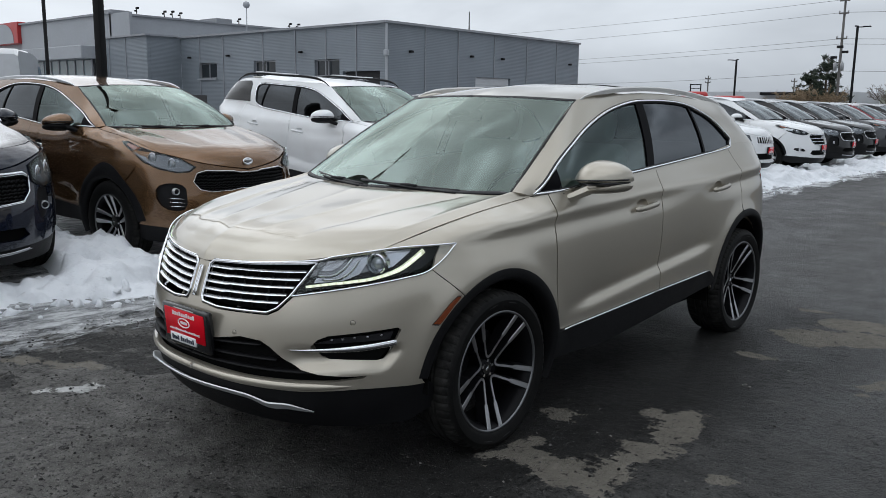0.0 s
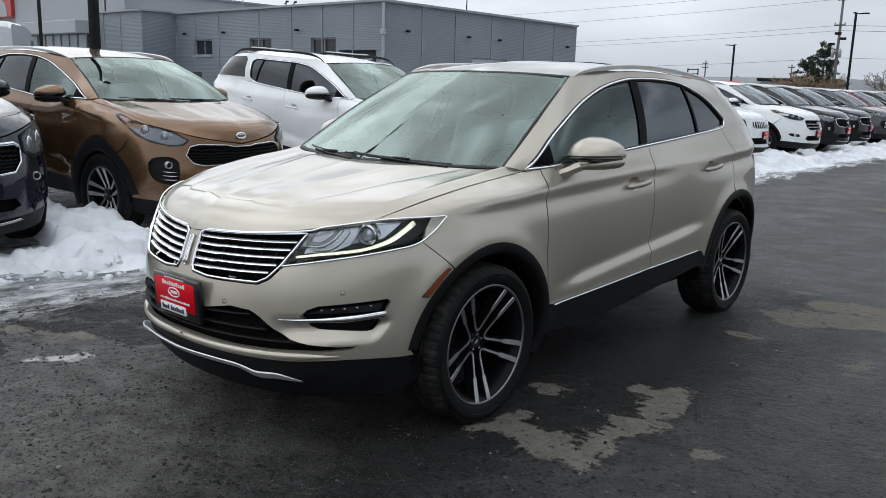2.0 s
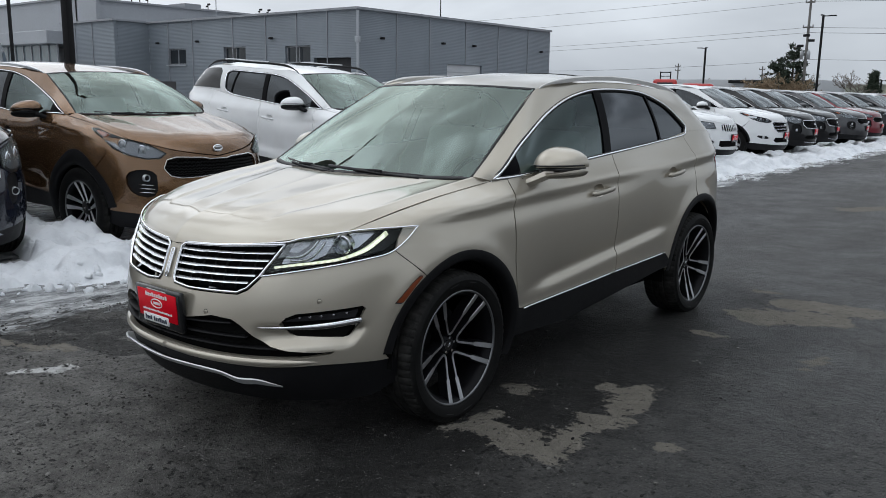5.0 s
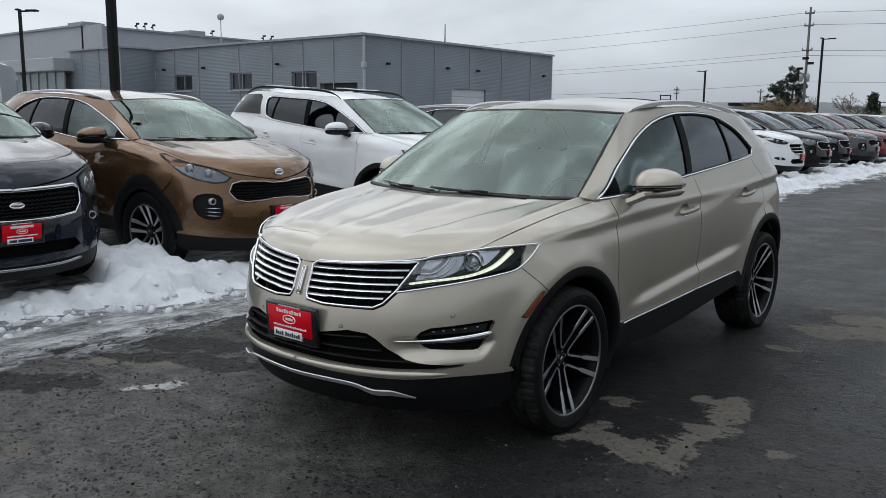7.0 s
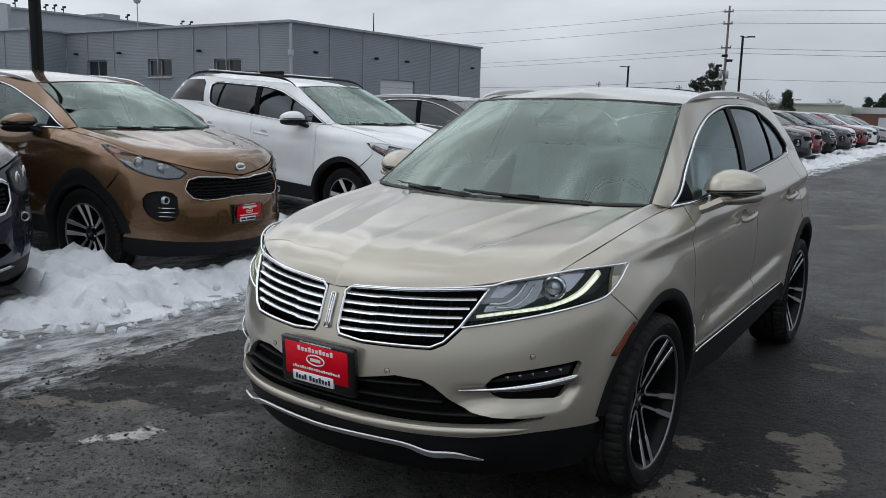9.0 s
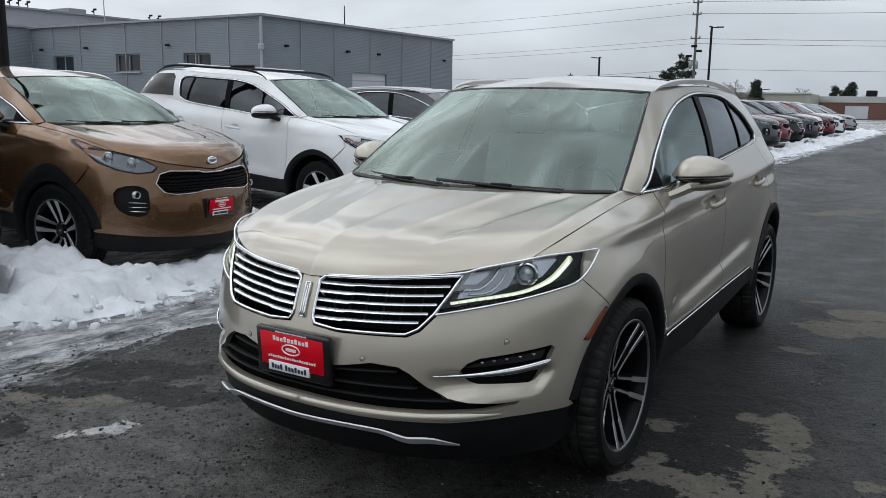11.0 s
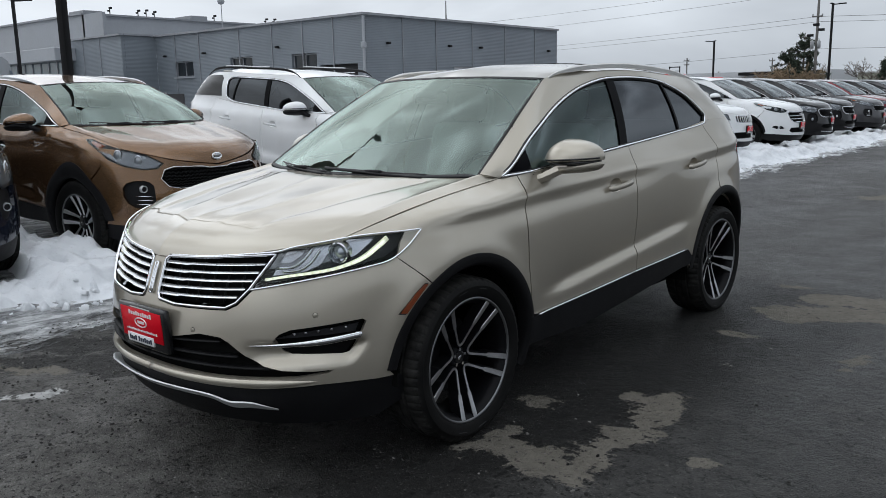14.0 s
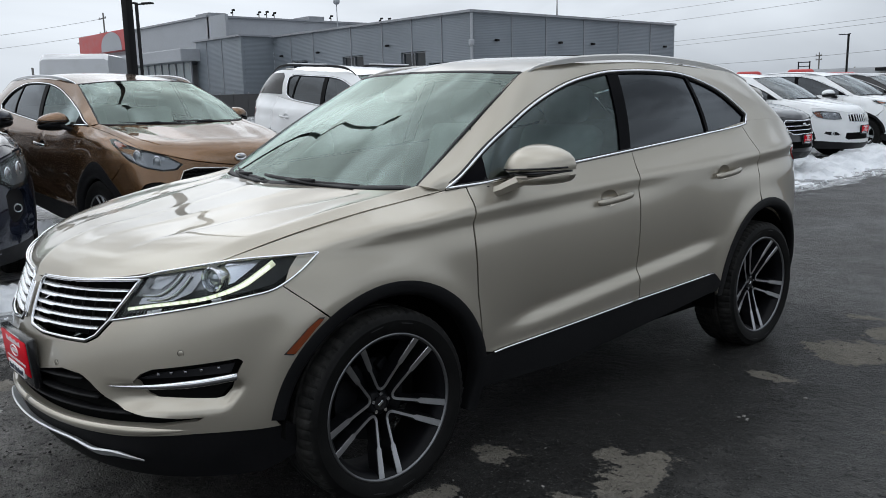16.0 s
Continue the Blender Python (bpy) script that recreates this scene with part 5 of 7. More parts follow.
def dealer_plate(car, parent, centre, width, height, y, tilt=0.0, fine=False):
    """A red dealer plate in a black frame; its lettering is plain bars."""
    m = Matrix.Translation((centre[0], y, centre[1])) @ Matrix.Rotation(radians(tilt), 4, "X")
    w, h = width, height
    fr = car.add("plate_frame", turned(box(0, 0.012, 0, w, 0.03, h, 0.008), m), GLOSS_BLACK, parent, "black licence plate frame")
    car.add("plate_panel", turned(box(0, -0.004, 0.065 * h, w * 0.86, 0.006, h * 0.70, 0.002, 1), m), PLATE_RED, fr, "red dealer plate with white print")
    def bars(x0, zz, ww, hh, n, depth, mat):
        """One bar, or a run of short upright ones of uneven height."""
        if not fine:
            n = 1
        step = ww / n
        for i in range(n):
            k = 1.0 if n == 1 else (0.78, 1.0, 0.70, 0.78, 1.0, 0.74)[(i * 5 + n) % 6]
            car.add("print_bar", turned(box(x0 + (i - (n - 1) / 2) * step, depth, zz * h - (1 - k) * hh * h / 2, step * (1.0 if n == 1 else 0.66), 0.002, hh * h * k), m), mat, fr, smooth=False)
    bars(0, 0.445, 0.43 * w, 0.026, 16, -0.0040, PLATE_WHITE)
    bars(0, 0.315, 0.50 * w, 0.10, 10, -0.0078, PLATE_WHITE)
    bars(0, -0.080, 0.66 * w, 0.052, 20, -0.0078, PLATE_WHITE)
    a = np.linspace(0, 2 * np.pi, 24, endpoint=False)
    ring = np.stack([0.12 * w * np.cos(a), np.full(24, -0.0080), 0.105 * h * np.sin(a) + 0.115 * h], 1)
    car.add("print_oval", turned(sweep(ring, ring_profile(0.0028, 6), (0, -1, 0), closed=True), m), PLATE_WHITE, fr)
    car.add("print_bar", turned(box(0, -0.0080, 0.115 * h, 0.14 * w, 0.002, 0.065 * h), m), PLATE_WHITE, fr, smooth=False)
    car.add("plate_strip", turned(box(-0.045 * w, -0.006, -0.285 * h, w * 0.56, 0.008, h * 0.21, 0.001, 1), m), PLATE_WHITE, fr, "white strip with dark print")
    bars(-0.205 * w, -0.285, 0.16 * w, 0.11, 4, -0.0108, INK)
    bars(0.055 * w, -0.285, 0.30 * w, 0.11, 7, -0.0108, INK)
    return fr


def chrome_line(car, pts, w, h, name="chrome_trim", off=-0.006, parent=None, n=40, label="", mat=None, scale=None, both=True):
    p = nose(cr(on_nose(pts), n), off)
    up = nose(cr(on_nose(pts), n), off - 0.01) - p
    return car.strip(name, p, w, h, mat or CHROME, parent, label, both, up, scale)


GRILLE = [(0.066, 0.860), (0.046, 0.845), (0.047, 0.716), (0.060, 0.695), (0.161, 0.686), (0.415, 0.694), (0.455, 0.715), (0.497, 0.768), (0.530, 0.833), (0.556, 0.895), (0.45, 0.888), (0.30, 0.875), (0.15, 0.866)]
LIGHT = [(0.500, 0.770), (0.632, 0.797), (0.749, 0.824), (0.812, 0.843), (0.847, 0.860), (0.861, 0.905), (0.859, 0.954), (0.786, 0.952), (0.727, 0.942), (0.610, 0.917), (0.560, 0.899), (0.530, 0.833)]


def crossover_front(car):
    """The nose of the beige crossover: split wing grille, slim headlights, fog lamp vents and skid plate."""
    st = 0.028
    top = [(0, 0.852), (0.040, 0.854), (0.040, 0.715), (0.055, 0.686), (0.161, 0.676), (0.42, 0.684), (0.462, 0.706), (0.507, 0.762), (0.632, 0.788), (0.749, 0.815), (0.815, 0.835), (0.846, 0.854)]
    up = [(ux(x, z), z) for x, z in top]
    seam = [(uy(-0.380, 0.862), 0.862), (uy(-0.313, 0.803), 0.803), (uy(-0.246, 0.741), 0.741)]
    ar = [(uy(y, z), z) for y, z in arch(0.02, 0.475, 0.461, 125, 171, 14)]
    low = [(ux(x, z), z) for x, z in ((0.852, 0.394), (0.729, 0.396), (0.552, 0.384), (0.393, 0.385), (0.18, 0.387), (0, 0.389))]
    outer = np.array(up + seam + ar + low)
    intake = on_nose([(-0.08, 0.54), (0.153, 0.556), (0.306, 0.586), (0.40, 0.580), (0.44, 0.560), (0.50, 0.512), (0.56, 0.475), (0.62, 0.458), (0.703, 0.450), (0.752, 0.452), (0.74, 0.440), (0.66, 0.427), (0.502, 0.424), (0.314, 0.424), (0.084, 0.428), (-0.08, 0.43)])
    fog = on_nose([(0.590, 0.572), (0.612, 0.600), (0.645, 0.617), (0.736, 0.630), (0.815, 0.643), (0.822, 0.632), (0.806, 0.565), (0.780, 0.512), (0.766, 0.507), (0.640, 0.516), (0.615, 0.526), (0.598, 0.545)])
    v, f = fill(outer, [intake, fog], 0.018)
    # the hollow below each fog lamp, closed by a sharp outer corner
    q = nose(v)
    x_, z_ = q[:, 0], q[:, 2]
    hollow = 0.034 * sm(0.462, 0.512, z_) * (1 - sm(0.535, 0.575, z_)) * sm(0.47, 0.60, x_) * (1 - sm(0.770, 0.792, x_ - (z_ - 0.46) * 0.40))
    q[:, 1] += hollow * 0.9
    q[:, 0] -= hollow * 0.35
    bp = skin(q, f, (0.3, -1, 0.1), 0.022, True)
    bumper = car.add("front_bumper", whole(*bp), car.paint)
    # lower intake: dark backing, two bars
    back = on_nose([(0, 0.40), (0, 0.60), (0.42, 0.61), (0.60, 0.50), (0.78, 0.47), (0.78, 0.41)])
    v, f = fill(back, [], 0.07)
    car.add("lower_grille", whole(*skin(nose(v, 0.045), f, (0, -1, 0), 0, True)), UNDER, bumper)
    for z0, z1, x1 in ((0.535, 0.56, 0.40), (0.500, 0.505, 0.47), (0.462, 0.462, 0.58)):
        p = nose(cr(on_nose([(0.0, z0), (x1 * 0.5, (z0 + z1) / 2), (x1, z1)]), 18), 0.022)
        car.strip("grille_bar", p, 0.020, 0.006, PLASTIC, bumper)
    # rounded edge along the bumper's foot
    q = nose(cr(on_nose([(0.0, 0.404), (0.2, 0.404), (0.42, 0.403), (0.6, 0.405), (0.70, 0.408), (0.76, 0.412)]), 40), 0.007)
    car.both("bumper_edge", sweep(q, ring_profile(0.017, 12, 1.0), (0, 0, 1), np.interp(np.linspace(0, 1, 40), [0, 0.7, 1], [1, 1, 0.12])), car.paint, bumper, "rounded lower edge of the bumper")
    # fog lamp vents
    fb = np.array(fog)
    c = fb.mean(0)
    fb = c + (fb - c) * 1.06
    v, f = fill(fb, [], 0.05)
    vent = car.both("fog_vent", skin(nose(v, 0.040), f, (0.3, -1, 0), 0), UNDER, None, "black fog lamp vent")
    led = on_nose([(0.60, 0.578), (0.66, 0.600), (0.74, 0.612), (0.81, 0.624), (0.803, 0.592), (0.72, 0.586)])
    v, f = fill(led, [], 0.04)
    lamp = car.both("fog_lamp", skin(nose(v, 0.020), f, (0.3, -1, 0), 0.01), LAMP_DARK, None, "dark fog lamp")
    for k in range(5):
        q = nose(on_nose([(0.655 + 0.032 * k, 0.597 + 0.004 * k)]), 0.016)[0]
        for o, sg in zip(lamp, (1, -1)):
            car.add("lamp_bead", box(sg * q[0], q[1], q[2], 0.014, 0.010, 0.010, 0.003), LAMP_GREY, o)
    chrome_line(car, [(0.516, 0.555), (0.58, 0.557), (0.656, 0.561), (0.74, 0.569), (0.812, 0.584)], 0.011, 0.006, "fog_trim", -0.004, None, 30, "chrome blade below the fog lamp", None, np.clip(np.linspace(0.15, 1.9, 30), 0, 1.25))
    # grille
    g = np.array(GRILLE)
    v, f = fill(on_nose(g), [], 0.05)
    gb = car.both("grille", skin(nose(v, 0.050), f, (0, -1, 0), 0), UNDER, None, "chrome slatted half of the split grille")
    for k, z in enumerate((0.838, 0.808, 0.778, 0.748, 0.718)):
        xr = float(np.interp(z, [0.694, 0.715, 0.768, 0.833, 0.895], [0.415, 0.455, 0.500, 0.532, 0.556])) - 0.006
        xs = np.linspace(0.050, xr, 22)
        zz = z + 0.022 * (xs / 0.55) ** 1.5 - 0.002 * (xs < 0.05 + (xr - 0.05) * 0.30)
        p = nose(np.array([(ux(x, q), q) for x, q in zip(xs, zz)]), 0.012)
        prof = [(-0.008, -0.004), (0.010, -0.005), (0.012, -0.003), (0.004, 0.005), (-0.008, 0.004)]
        hgt = np.where(np.arange(22) < 7, 1.1, 0.9)
        vf = sweep(p, prof, (0, 0, 1), hgt)
        for o, q in zip(gb, (vf, flipped(*vf))):
            car.add("slat", q, SLAT, o, "bright horizontal slat", sharp=50)
    for xx in np.linspace(0.11, 0.45, 6):
        p = nose(on_nose([(xx, 0.70), (xx, 0.78), (xx, 0.855)]), 0.040)
        vf = sweep(p, ring_profile(0.004, 6), (0, -1, 0))
        for o, q in zip(gb, (vf, flipped(*vf))):
            car.add("grille_rib", q, PLASTIC, o)
    loop = dense(g, 0.02)
    pl = nose(on_nose(loop), -0.002)
    upv = nose(on_nose(loop), -0.012) - pl
    for o, q in zip(gb, (1, -1)):
        vf = sweep(pl, [(-0.0058, -0.010), (0.0058, -0.010), (0.0042, 0.004), (-0.0042, 0.004)], upv, closed=True)
        car.add("grille_surround", vf if q > 0 else flipped(*vf), CHROME, o, "chrome grille surround")
    # badge: a plain upright oblong with a cross
    bz = np.linspace(0.712, 0.832, 8)
    for xo in (-0.0095, 0.0095):
        p = np.stack([np.full(8, xo), YF(bz) - 0.008, bz], 1)
        car.strip("badge_frame", p, 0.0035, 0.004, CHROME, None, "small upright chrome badge", both=False, up=(0, -1, 0))
    for zz in (0.712, 0.832):
        p = np.array([(-0.011, float(YF(zz)) - 0.008, zz), (0.011, float(YF(zz)) - 0.008, zz)])
        car.strip("badge_frame", p, 0.0035, 0.004, CHROME, None, "", both=False, up=(0, -1, 0))
    p = np.stack([np.zeros(8), YF(bz) - 0.008, bz], 1)
    car.strip("badge_bar", p, 0.0045, 0.004, CHROME, None, "", both=False, up=(0, -1, 0), scale=np.clip(np.sin(np.linspace(0.1, np.pi - 0.1, 8)), 0.2, 1))
    car.strip("badge_bar", np.array([(-0.010, float(YF(0.77)) - 0.008, 0.77), (0.010, float(YF(0.77)) - 0.008, 0.77)]), 0.003, 0.004, CHROME, None, "", both=False, up=(0, -1, 0))
    # headlights
    hl = np.array(LIGHT)
    v, f = fill(on_nose(hl), [], 0.035)
    depth = 0.055
    hb = car.both("headlight", skin(nose(v, depth), f, (0.5, -1, 0.1), 0), LAMP_DARK, None, "slim lit headlight with clear lens")
    lens = skin(nose(v, 0.004), f, (0.5, -1, 0.1), 0)
    refl = on_nose([(0.560, 0.812), (0.66, 0.826), (0.70, 0.850), (0.715, 0.925), (0.665, 0.920), (0.650, 0.880), (0.615, 0.842), (0.565, 0.832)])
    v2, f2 = fill(refl, [], 0.03)
    rp = skin(nose(v2, 0.034), f2, (0.5, -1, 0.1), 0.015)
    hood_in = on_nose([(0.570, 0.858), (0.610, 0.858), (0.636, 0.885), (0.648, 0.915), (0.585, 0.897)])
    v3, f3 = fill(hood_in, [], 0.03)
    rp2 = skin(nose(v3, 0.044), f3, (0.5, -1, 0.1), 0.012)
    ledp = [(0.540, 0.800), (0.615, 0.814), (0.68, 0.824), (0.745, 0.838), (0.795, 0.868), (0.815, 0.905), (0.824, 0.935)]
    lp = nose(cr(on_nose(ledp), 34), 0.016)
    lup = nose(cr(on_nose(ledp), 34), 0.006) - lp
    lsc = np.interp(np.linspace(0, 1, 34), [0, 0.6, 0.8, 1], [0.60, 0.75, 1.15, 1.2])
    strip_ = sweep(lp, [(-0.008, -0.006), (0.008, -0.006), (0.0075, 0.004), (-0.0075, 0.004)], lup, lsc)
    ep = nose(cr(on_nose([(0.570, 0.842), (0.618, 0.846), (0.645, 0.870), (0.662, 0.912)]), 18), 0.026)
    ep2 = nose(cr(on_nose([(0.590, 0.829), (0.640, 0.834), (0.668, 0.858), (0.684, 0.905)]), 18), 0.024)
    edge_ = joined(sweep(ep, ring_profile(0.005, 6), (0, -1, 0.2)), sweep(ep2, ring_profile(0.004, 6), (0, -1, 0.2)))
    pc = nose(on_nose([(0.738, 0.892)]), 0.030)[0]
    tube = lathe([(0.03, 0.043), (-0.012, 0.043), (-0.016, 0.038), (-0.010, 0.034), (0.0, 0.031), (0.02, 0.030)], 32, "y")
    ball = lathe([(-0.012, 0.0008), (-0.010, 0.012), (-0.004, 0.022), (0.004, 0.029), (0.02, 0.030)], 28, "y")
    turn_ = Matrix.Translation(Vector(pc)) @ Matrix.Rotation(radians(22), 4, "Z")
    bowl = on_nose([(0.750, 0.860), (0.782, 0.878), (0.803, 0.932), (0.735, 0.938), (0.738, 0.905)])
    v4, f4 = fill(bowl, [], 0.03)
    rp3 = skin(nose(v4, 0.036), f4, (0.5, -1, 0.1), 0.01)
    beads = []
    for i in range(1, 32, 2):
        k_ = 0.0058 * lsc[i]
        d_ = (lp[i + 1] - lp[i - 1]) * (0.36 if i < 22 else 0.47)
        n_ = lup[i] / np.linalg.norm(lup[i])
        s_ = np.cross(d_, n_)
        s_ *= k_ / (np.linalg.norm(s_) + 1e-9)
        c_ = lp[i] + n_ * 0.003 * lsc[i]
        corners = [c_ + a_ * d_ + b_ * s_ + e_ * n_ * 0.004 for e_ in (0, 1) for a_, b_ in ((-1, -1), (1, -1), (1, 1), (-1, 1))]
        beads.append((np.array(corners), [(4, 5, 6, 7), (0, 1, 5, 4), (1, 2, 6, 5), (2, 3, 7, 6), (3, 0, 4, 7)]))
    v6, f6 = fill(on_nose([(0.535, 0.832), (0.60, 0.842), (0.70, 0.850), (0.775, 0.880), (0.808, 0.942), (0.727, 0.938), (0.61, 0.912), (0.558, 0.895)]), [], 0.03)
    bowl_ = skin(nose(v6, 0.050), f6, (0.5, -1, 0.1), 0)
    for o, fl in zip(hb, (lambda q: q, lambda q: flipped(*q))):
        ln = car.add("lens", fl(lens), LENS, o, "clear headlight lens")
        ln.visible_shadow = False
        car.add("reflector", fl(rp), LAMP_GREY, o, "grey reflector blade")
        car.add("reflector", fl(rp2), LAMP_GREY, o)
        car.add("reflector", fl(rp3), REFLECT, o)
        car.add("reflector_edge", fl(edge_), REFLECT, o, "bright reflector edge")
        car.add("light_guide", fl(strip_), LED_BAR, o, "pale light guide bar")
        for bead in beads:
            car.add("led", fl(bead), LED, o, "glowing daytime light")
        car.add("lamp_bowl", fl(bowl_), LAMP_MID, o, "grey lamp bowl")
        car.add("projector_ring", fl(turned(tube, turn_)), REFLECT, o, "", sharp=40)
        car.add("projector_lens", fl(turned(ball, turn_)), LAMP_BALL, o, "round projector lens")
    lower = [(0.455, 0.712), (0.500, 0.766), (0.632, 0.793), (0.749, 0.820), (0.812, 0.839), (0.848, 0.857), (0.862, 0.905), (0.861, 0.956)]
    chrome_line(car, lower[1:], 0.0045, 0.0045, "headlight_trim", -0.004, None, 50, "chrome line under the headlight")
    upper = [(0.066, 0.866), (0.15, 0.871), (0.30, 0.880), (0.45, 0.894), (0.560, 0.906), (0.610, 0.923), (0.727, 0.948), (0.786, 0.957), (0.861, 0.957)]
    chrome_line(car, upper, 0.0042, 0.004, "headlight_trim", -0.004, None, 60, "chrome line above grille and headlight")
    # black lip and silver skid plate
    low_o = np.array([(0, 0.384), (ux(0.393, 0.38), 0.380), (ux(0.552, 0.378), 0.378), (ux(0.729, 0.390), 0.390), (ux(0.86, 0.390), 0.390), (ux(0.868, 0.30), 0.30), (ux(0.80, 0.22), 0.22), (ux(0.5, 0.21), 0.21), (0, 0.215)])
    v, f = fill(low_o, [], 0.05)
    car.add("lower_lip", whole(*skin(nose(v, 0.012), f, (0, -1, 0), 0.02, True)), PLASTIC, bumper, "black plastic lower lip")
    sk = [(0, 0.343), (0.18, 0.347), (0.30, 0.345), (0.36, 0.338), (0.427, 0.316), (0.50, 0.318), (0.545, 0.308), (0.585, 0.297)]
    p = nose(cr(on_nose(sk), 46), -0.006)
    scs = np.interp(np.linspace(0, 1, 46), [0, 0.55, 0.72, 0.85, 1], [0.8, 0.8, 1.1, 0.9, 0.25])
    car.both("skid_trim", sweep(p, [(0.022, 0.012), (0.016, 0.016), (-0.018, -0.002), (-0.020, -0.012), (-0.004, -0.016)], (0, 0, 1), scs), SKID, None, "silver skid plate edge", sharp=50)
    # sensors, marker lamps, plate
    for x, z in ((0.711, 0.670), (0.274, 0.596)):
        c, r = nose(on_nose([(x, z)]), 0.0)[0], 0.0095
        d = nose(on_nose([(x, z)]), -0.01)[0] - c
        q = Vector(d).to_track_quat("Y", "Z").to_matrix().to_4x4()
        disc = lathe([(0.0012, 0.0005), (0.0010, r * 0.9), (0.0, r), (-0.003, r)], 20, "y")
        rim = lathe([(0.0008, r * 1.0), (0.0008, r * 1.14), (-0.003, r * 1.14)], 20, "y")
        for vf, m, lab in ((disc, car.paint, "round parking sensor"), (rim, SEAL, "")):
            car.both("parking_sensor" if lab else "sensor_gap", turned(vf, Matrix.Translation(Vector(c)) @ q), m, None, lab)
    mk = np.array([(-0.268, 0.742), (-0.285, 0.744), (-0.325, 0.716), (-0.400, 0.645), (-0.372, 0.640), (-0.305, 0.708)])
    rim_ = mk.mean(0) + (mk - mk.mean(0)) * np.array([1.09, 1.09])
    car.both("marker_bezel", slab(rim_, lambda p: flank(p, -0.002), 0.03, (1, -0.3, 0), 0.006), SEAL)
    car.both("side_marker", slab(mk, lambda p: flank(p, -0.006), 0.03, (1, -0.3, 0), 0.01), AMBER, None, "amber side marker lamp")
    dealer_plate(car, bumper, (-0.008, 0.572), 0.352, 0.182, -0.985, 4, True)


def plain_front(car, style):
    """A common nose: grille with bright rim, headlights, fog lamps and a low dark intake."""
    st = max(car.s["step"], 0.045)
    top = [(0, 0.853)] + [(x, z) for x, y, z in FRONT_EDGE[1:]]
    up = [(ux(x, z - 0.006), z - 0.006) for x, z in top]
    up += [(uy(-0.42, 0.95), 0.950), (uy(-0.31, 0.955), 0.955), (uy(-0.350, 0.912), 0.912)]
    seam = [(uy(-0.381, 0.860), 0.860), (uy(-0.258, 0.745), 0.745)]
    ar = [(uy(y, z), z) for y, z in arch(0.02, 0.475, 0.461, 125, 171, 12)]
    low = [(ux(0.852, 0.394), 0.394), (ux(0.5, 0.36), 0.36), (0, 0.34)]
    holes = []
    for key in ("grille", "fog", "intake"):
        if style.get(key):
            holes.append(on_nose(style[key]))
    v, f = fill(np.array(up + seam + ar + low), holes, st)
    bumper = car.add("front_bumper", whole(*skin(nose(v), f, (0.3, -1, 0.1), 0.03, True)), car.paint)
    for key, mat, d in (("grille", UNDER, 0.045), ("fog", PLASTIC, 0.03), ("intake", UNDER, 0.05)):
        if not style.get(key):
            continue
        g = np.array(style[key])
        c = g.mean(0)
        g = c + (g - c) * 1.05
        mid = key != "fog"
        g[:, 0] = np.maximum(g[:, 0], 0) if mid else g[:, 0]
        v, f = fill(on_nose(g), [], 0.08)
        sk = skin(nose(v, d), f, (0, -1, 0), 0, True)
        nm = {"grille": "grille", "fog": "fog_surround", "intake": "lower_grille"}[key]
        obs = [car.add(nm, whole(*sk), mat, bumper)] if mid else car.both(nm, sk, mat, bumper)
        if key == "fog":
            q = nose(on_nose([style["fog_lamp"]]), 0.016)[0]
            for sgn in (1, -1):
                car.add("fog_lamp", turned(lathe([(-0.006, 0.023), (-0.014, 0.026), (-0.014, 0.031), (0.02, 0.033)], 20, "y"), Matrix.Translation((sgn * q[0], q[1], q[2]))), SATIN, bumper, "round fog lamp ring")
                car.add("fog_lens", turned(lathe([(-0.006, 0.0006), (-0.003, 0.016), (0.002, 0.025)], 18, "y"), Matrix.Translation((sgn * q[0], q[1], q[2]))), LAMP_DARK, bumper, "dark fog lamp lens")
            for dz in style.get("fog_bars", ()):
                p = nose(on_nose([(style["fog_lamp"][0] - 0.05, dz), (style["fog_lamp"][0] + 0.05, dz + 0.004)]), 0.012)
                car.strip("fog_trim", p, 0.006, 0.004, CHROME, bumper)
        if key == "grille":
            g2 = np.array(style["grille"])
            run = dense(g2, 0.03)
            run = run[: np.max(np.nonzero(run[:, 0] > 0.004)) + 1]
            edge = np.vstack([run, g2[-1:]])
            pts = nose(on_nose(edge), -0.004)
            upv = nose(on_nose(edge), -0.014) - pts
            keep = style.get("rim", 0.010)
            car.both("grille_rim", sweep(pts, ring_profile(keep * 0.8, 6, 0.6), upv), style.get("rim_mat", CHROME), bumper, "bright grille rim")
            if style.get("mesh"):
                zs_ = np.linspace(g2[:, 1].min() + 0.012, g2[:, 1].max() - 0.012, style["mesh"])
                for zz in zs_:
                    xs_ = [x0 + (zz - z0) * (x1 - x0) / (z1 - z0) for (x0, z0), (x1, z1) in zip(g2, np.roll(g2, -1, 0)) if (z0 > zz) != (z1 > zz)]
                    xr = max(xs_) - 0.01
                    xs = np.linspace(0, xr, 40)
                    wav = 0.004 * np.sign(np.sin(xs * 150)) if style.get("wave") else np.zeros(40)
                    p = nose(np.array([(ux(x, zz + w), zz + w) for x, w in zip(xs, wav)]), 0.02)
                    car.strip("grille_bar", p, 0.010, style.get("bar", 0.004), style.get("bar_mat", PLASTIC), bumper)
            if style.get("slots"):
                for xx in style["slots"]:
                    p = nose(on_nose([(xx, g2[:, 1].min() + 0.006), (xx, g2[:, 1].max() - 0.006)]), -0.002)
                    car.strip("grille_post", p, 0.016, 0.008, car.paint, bumper)
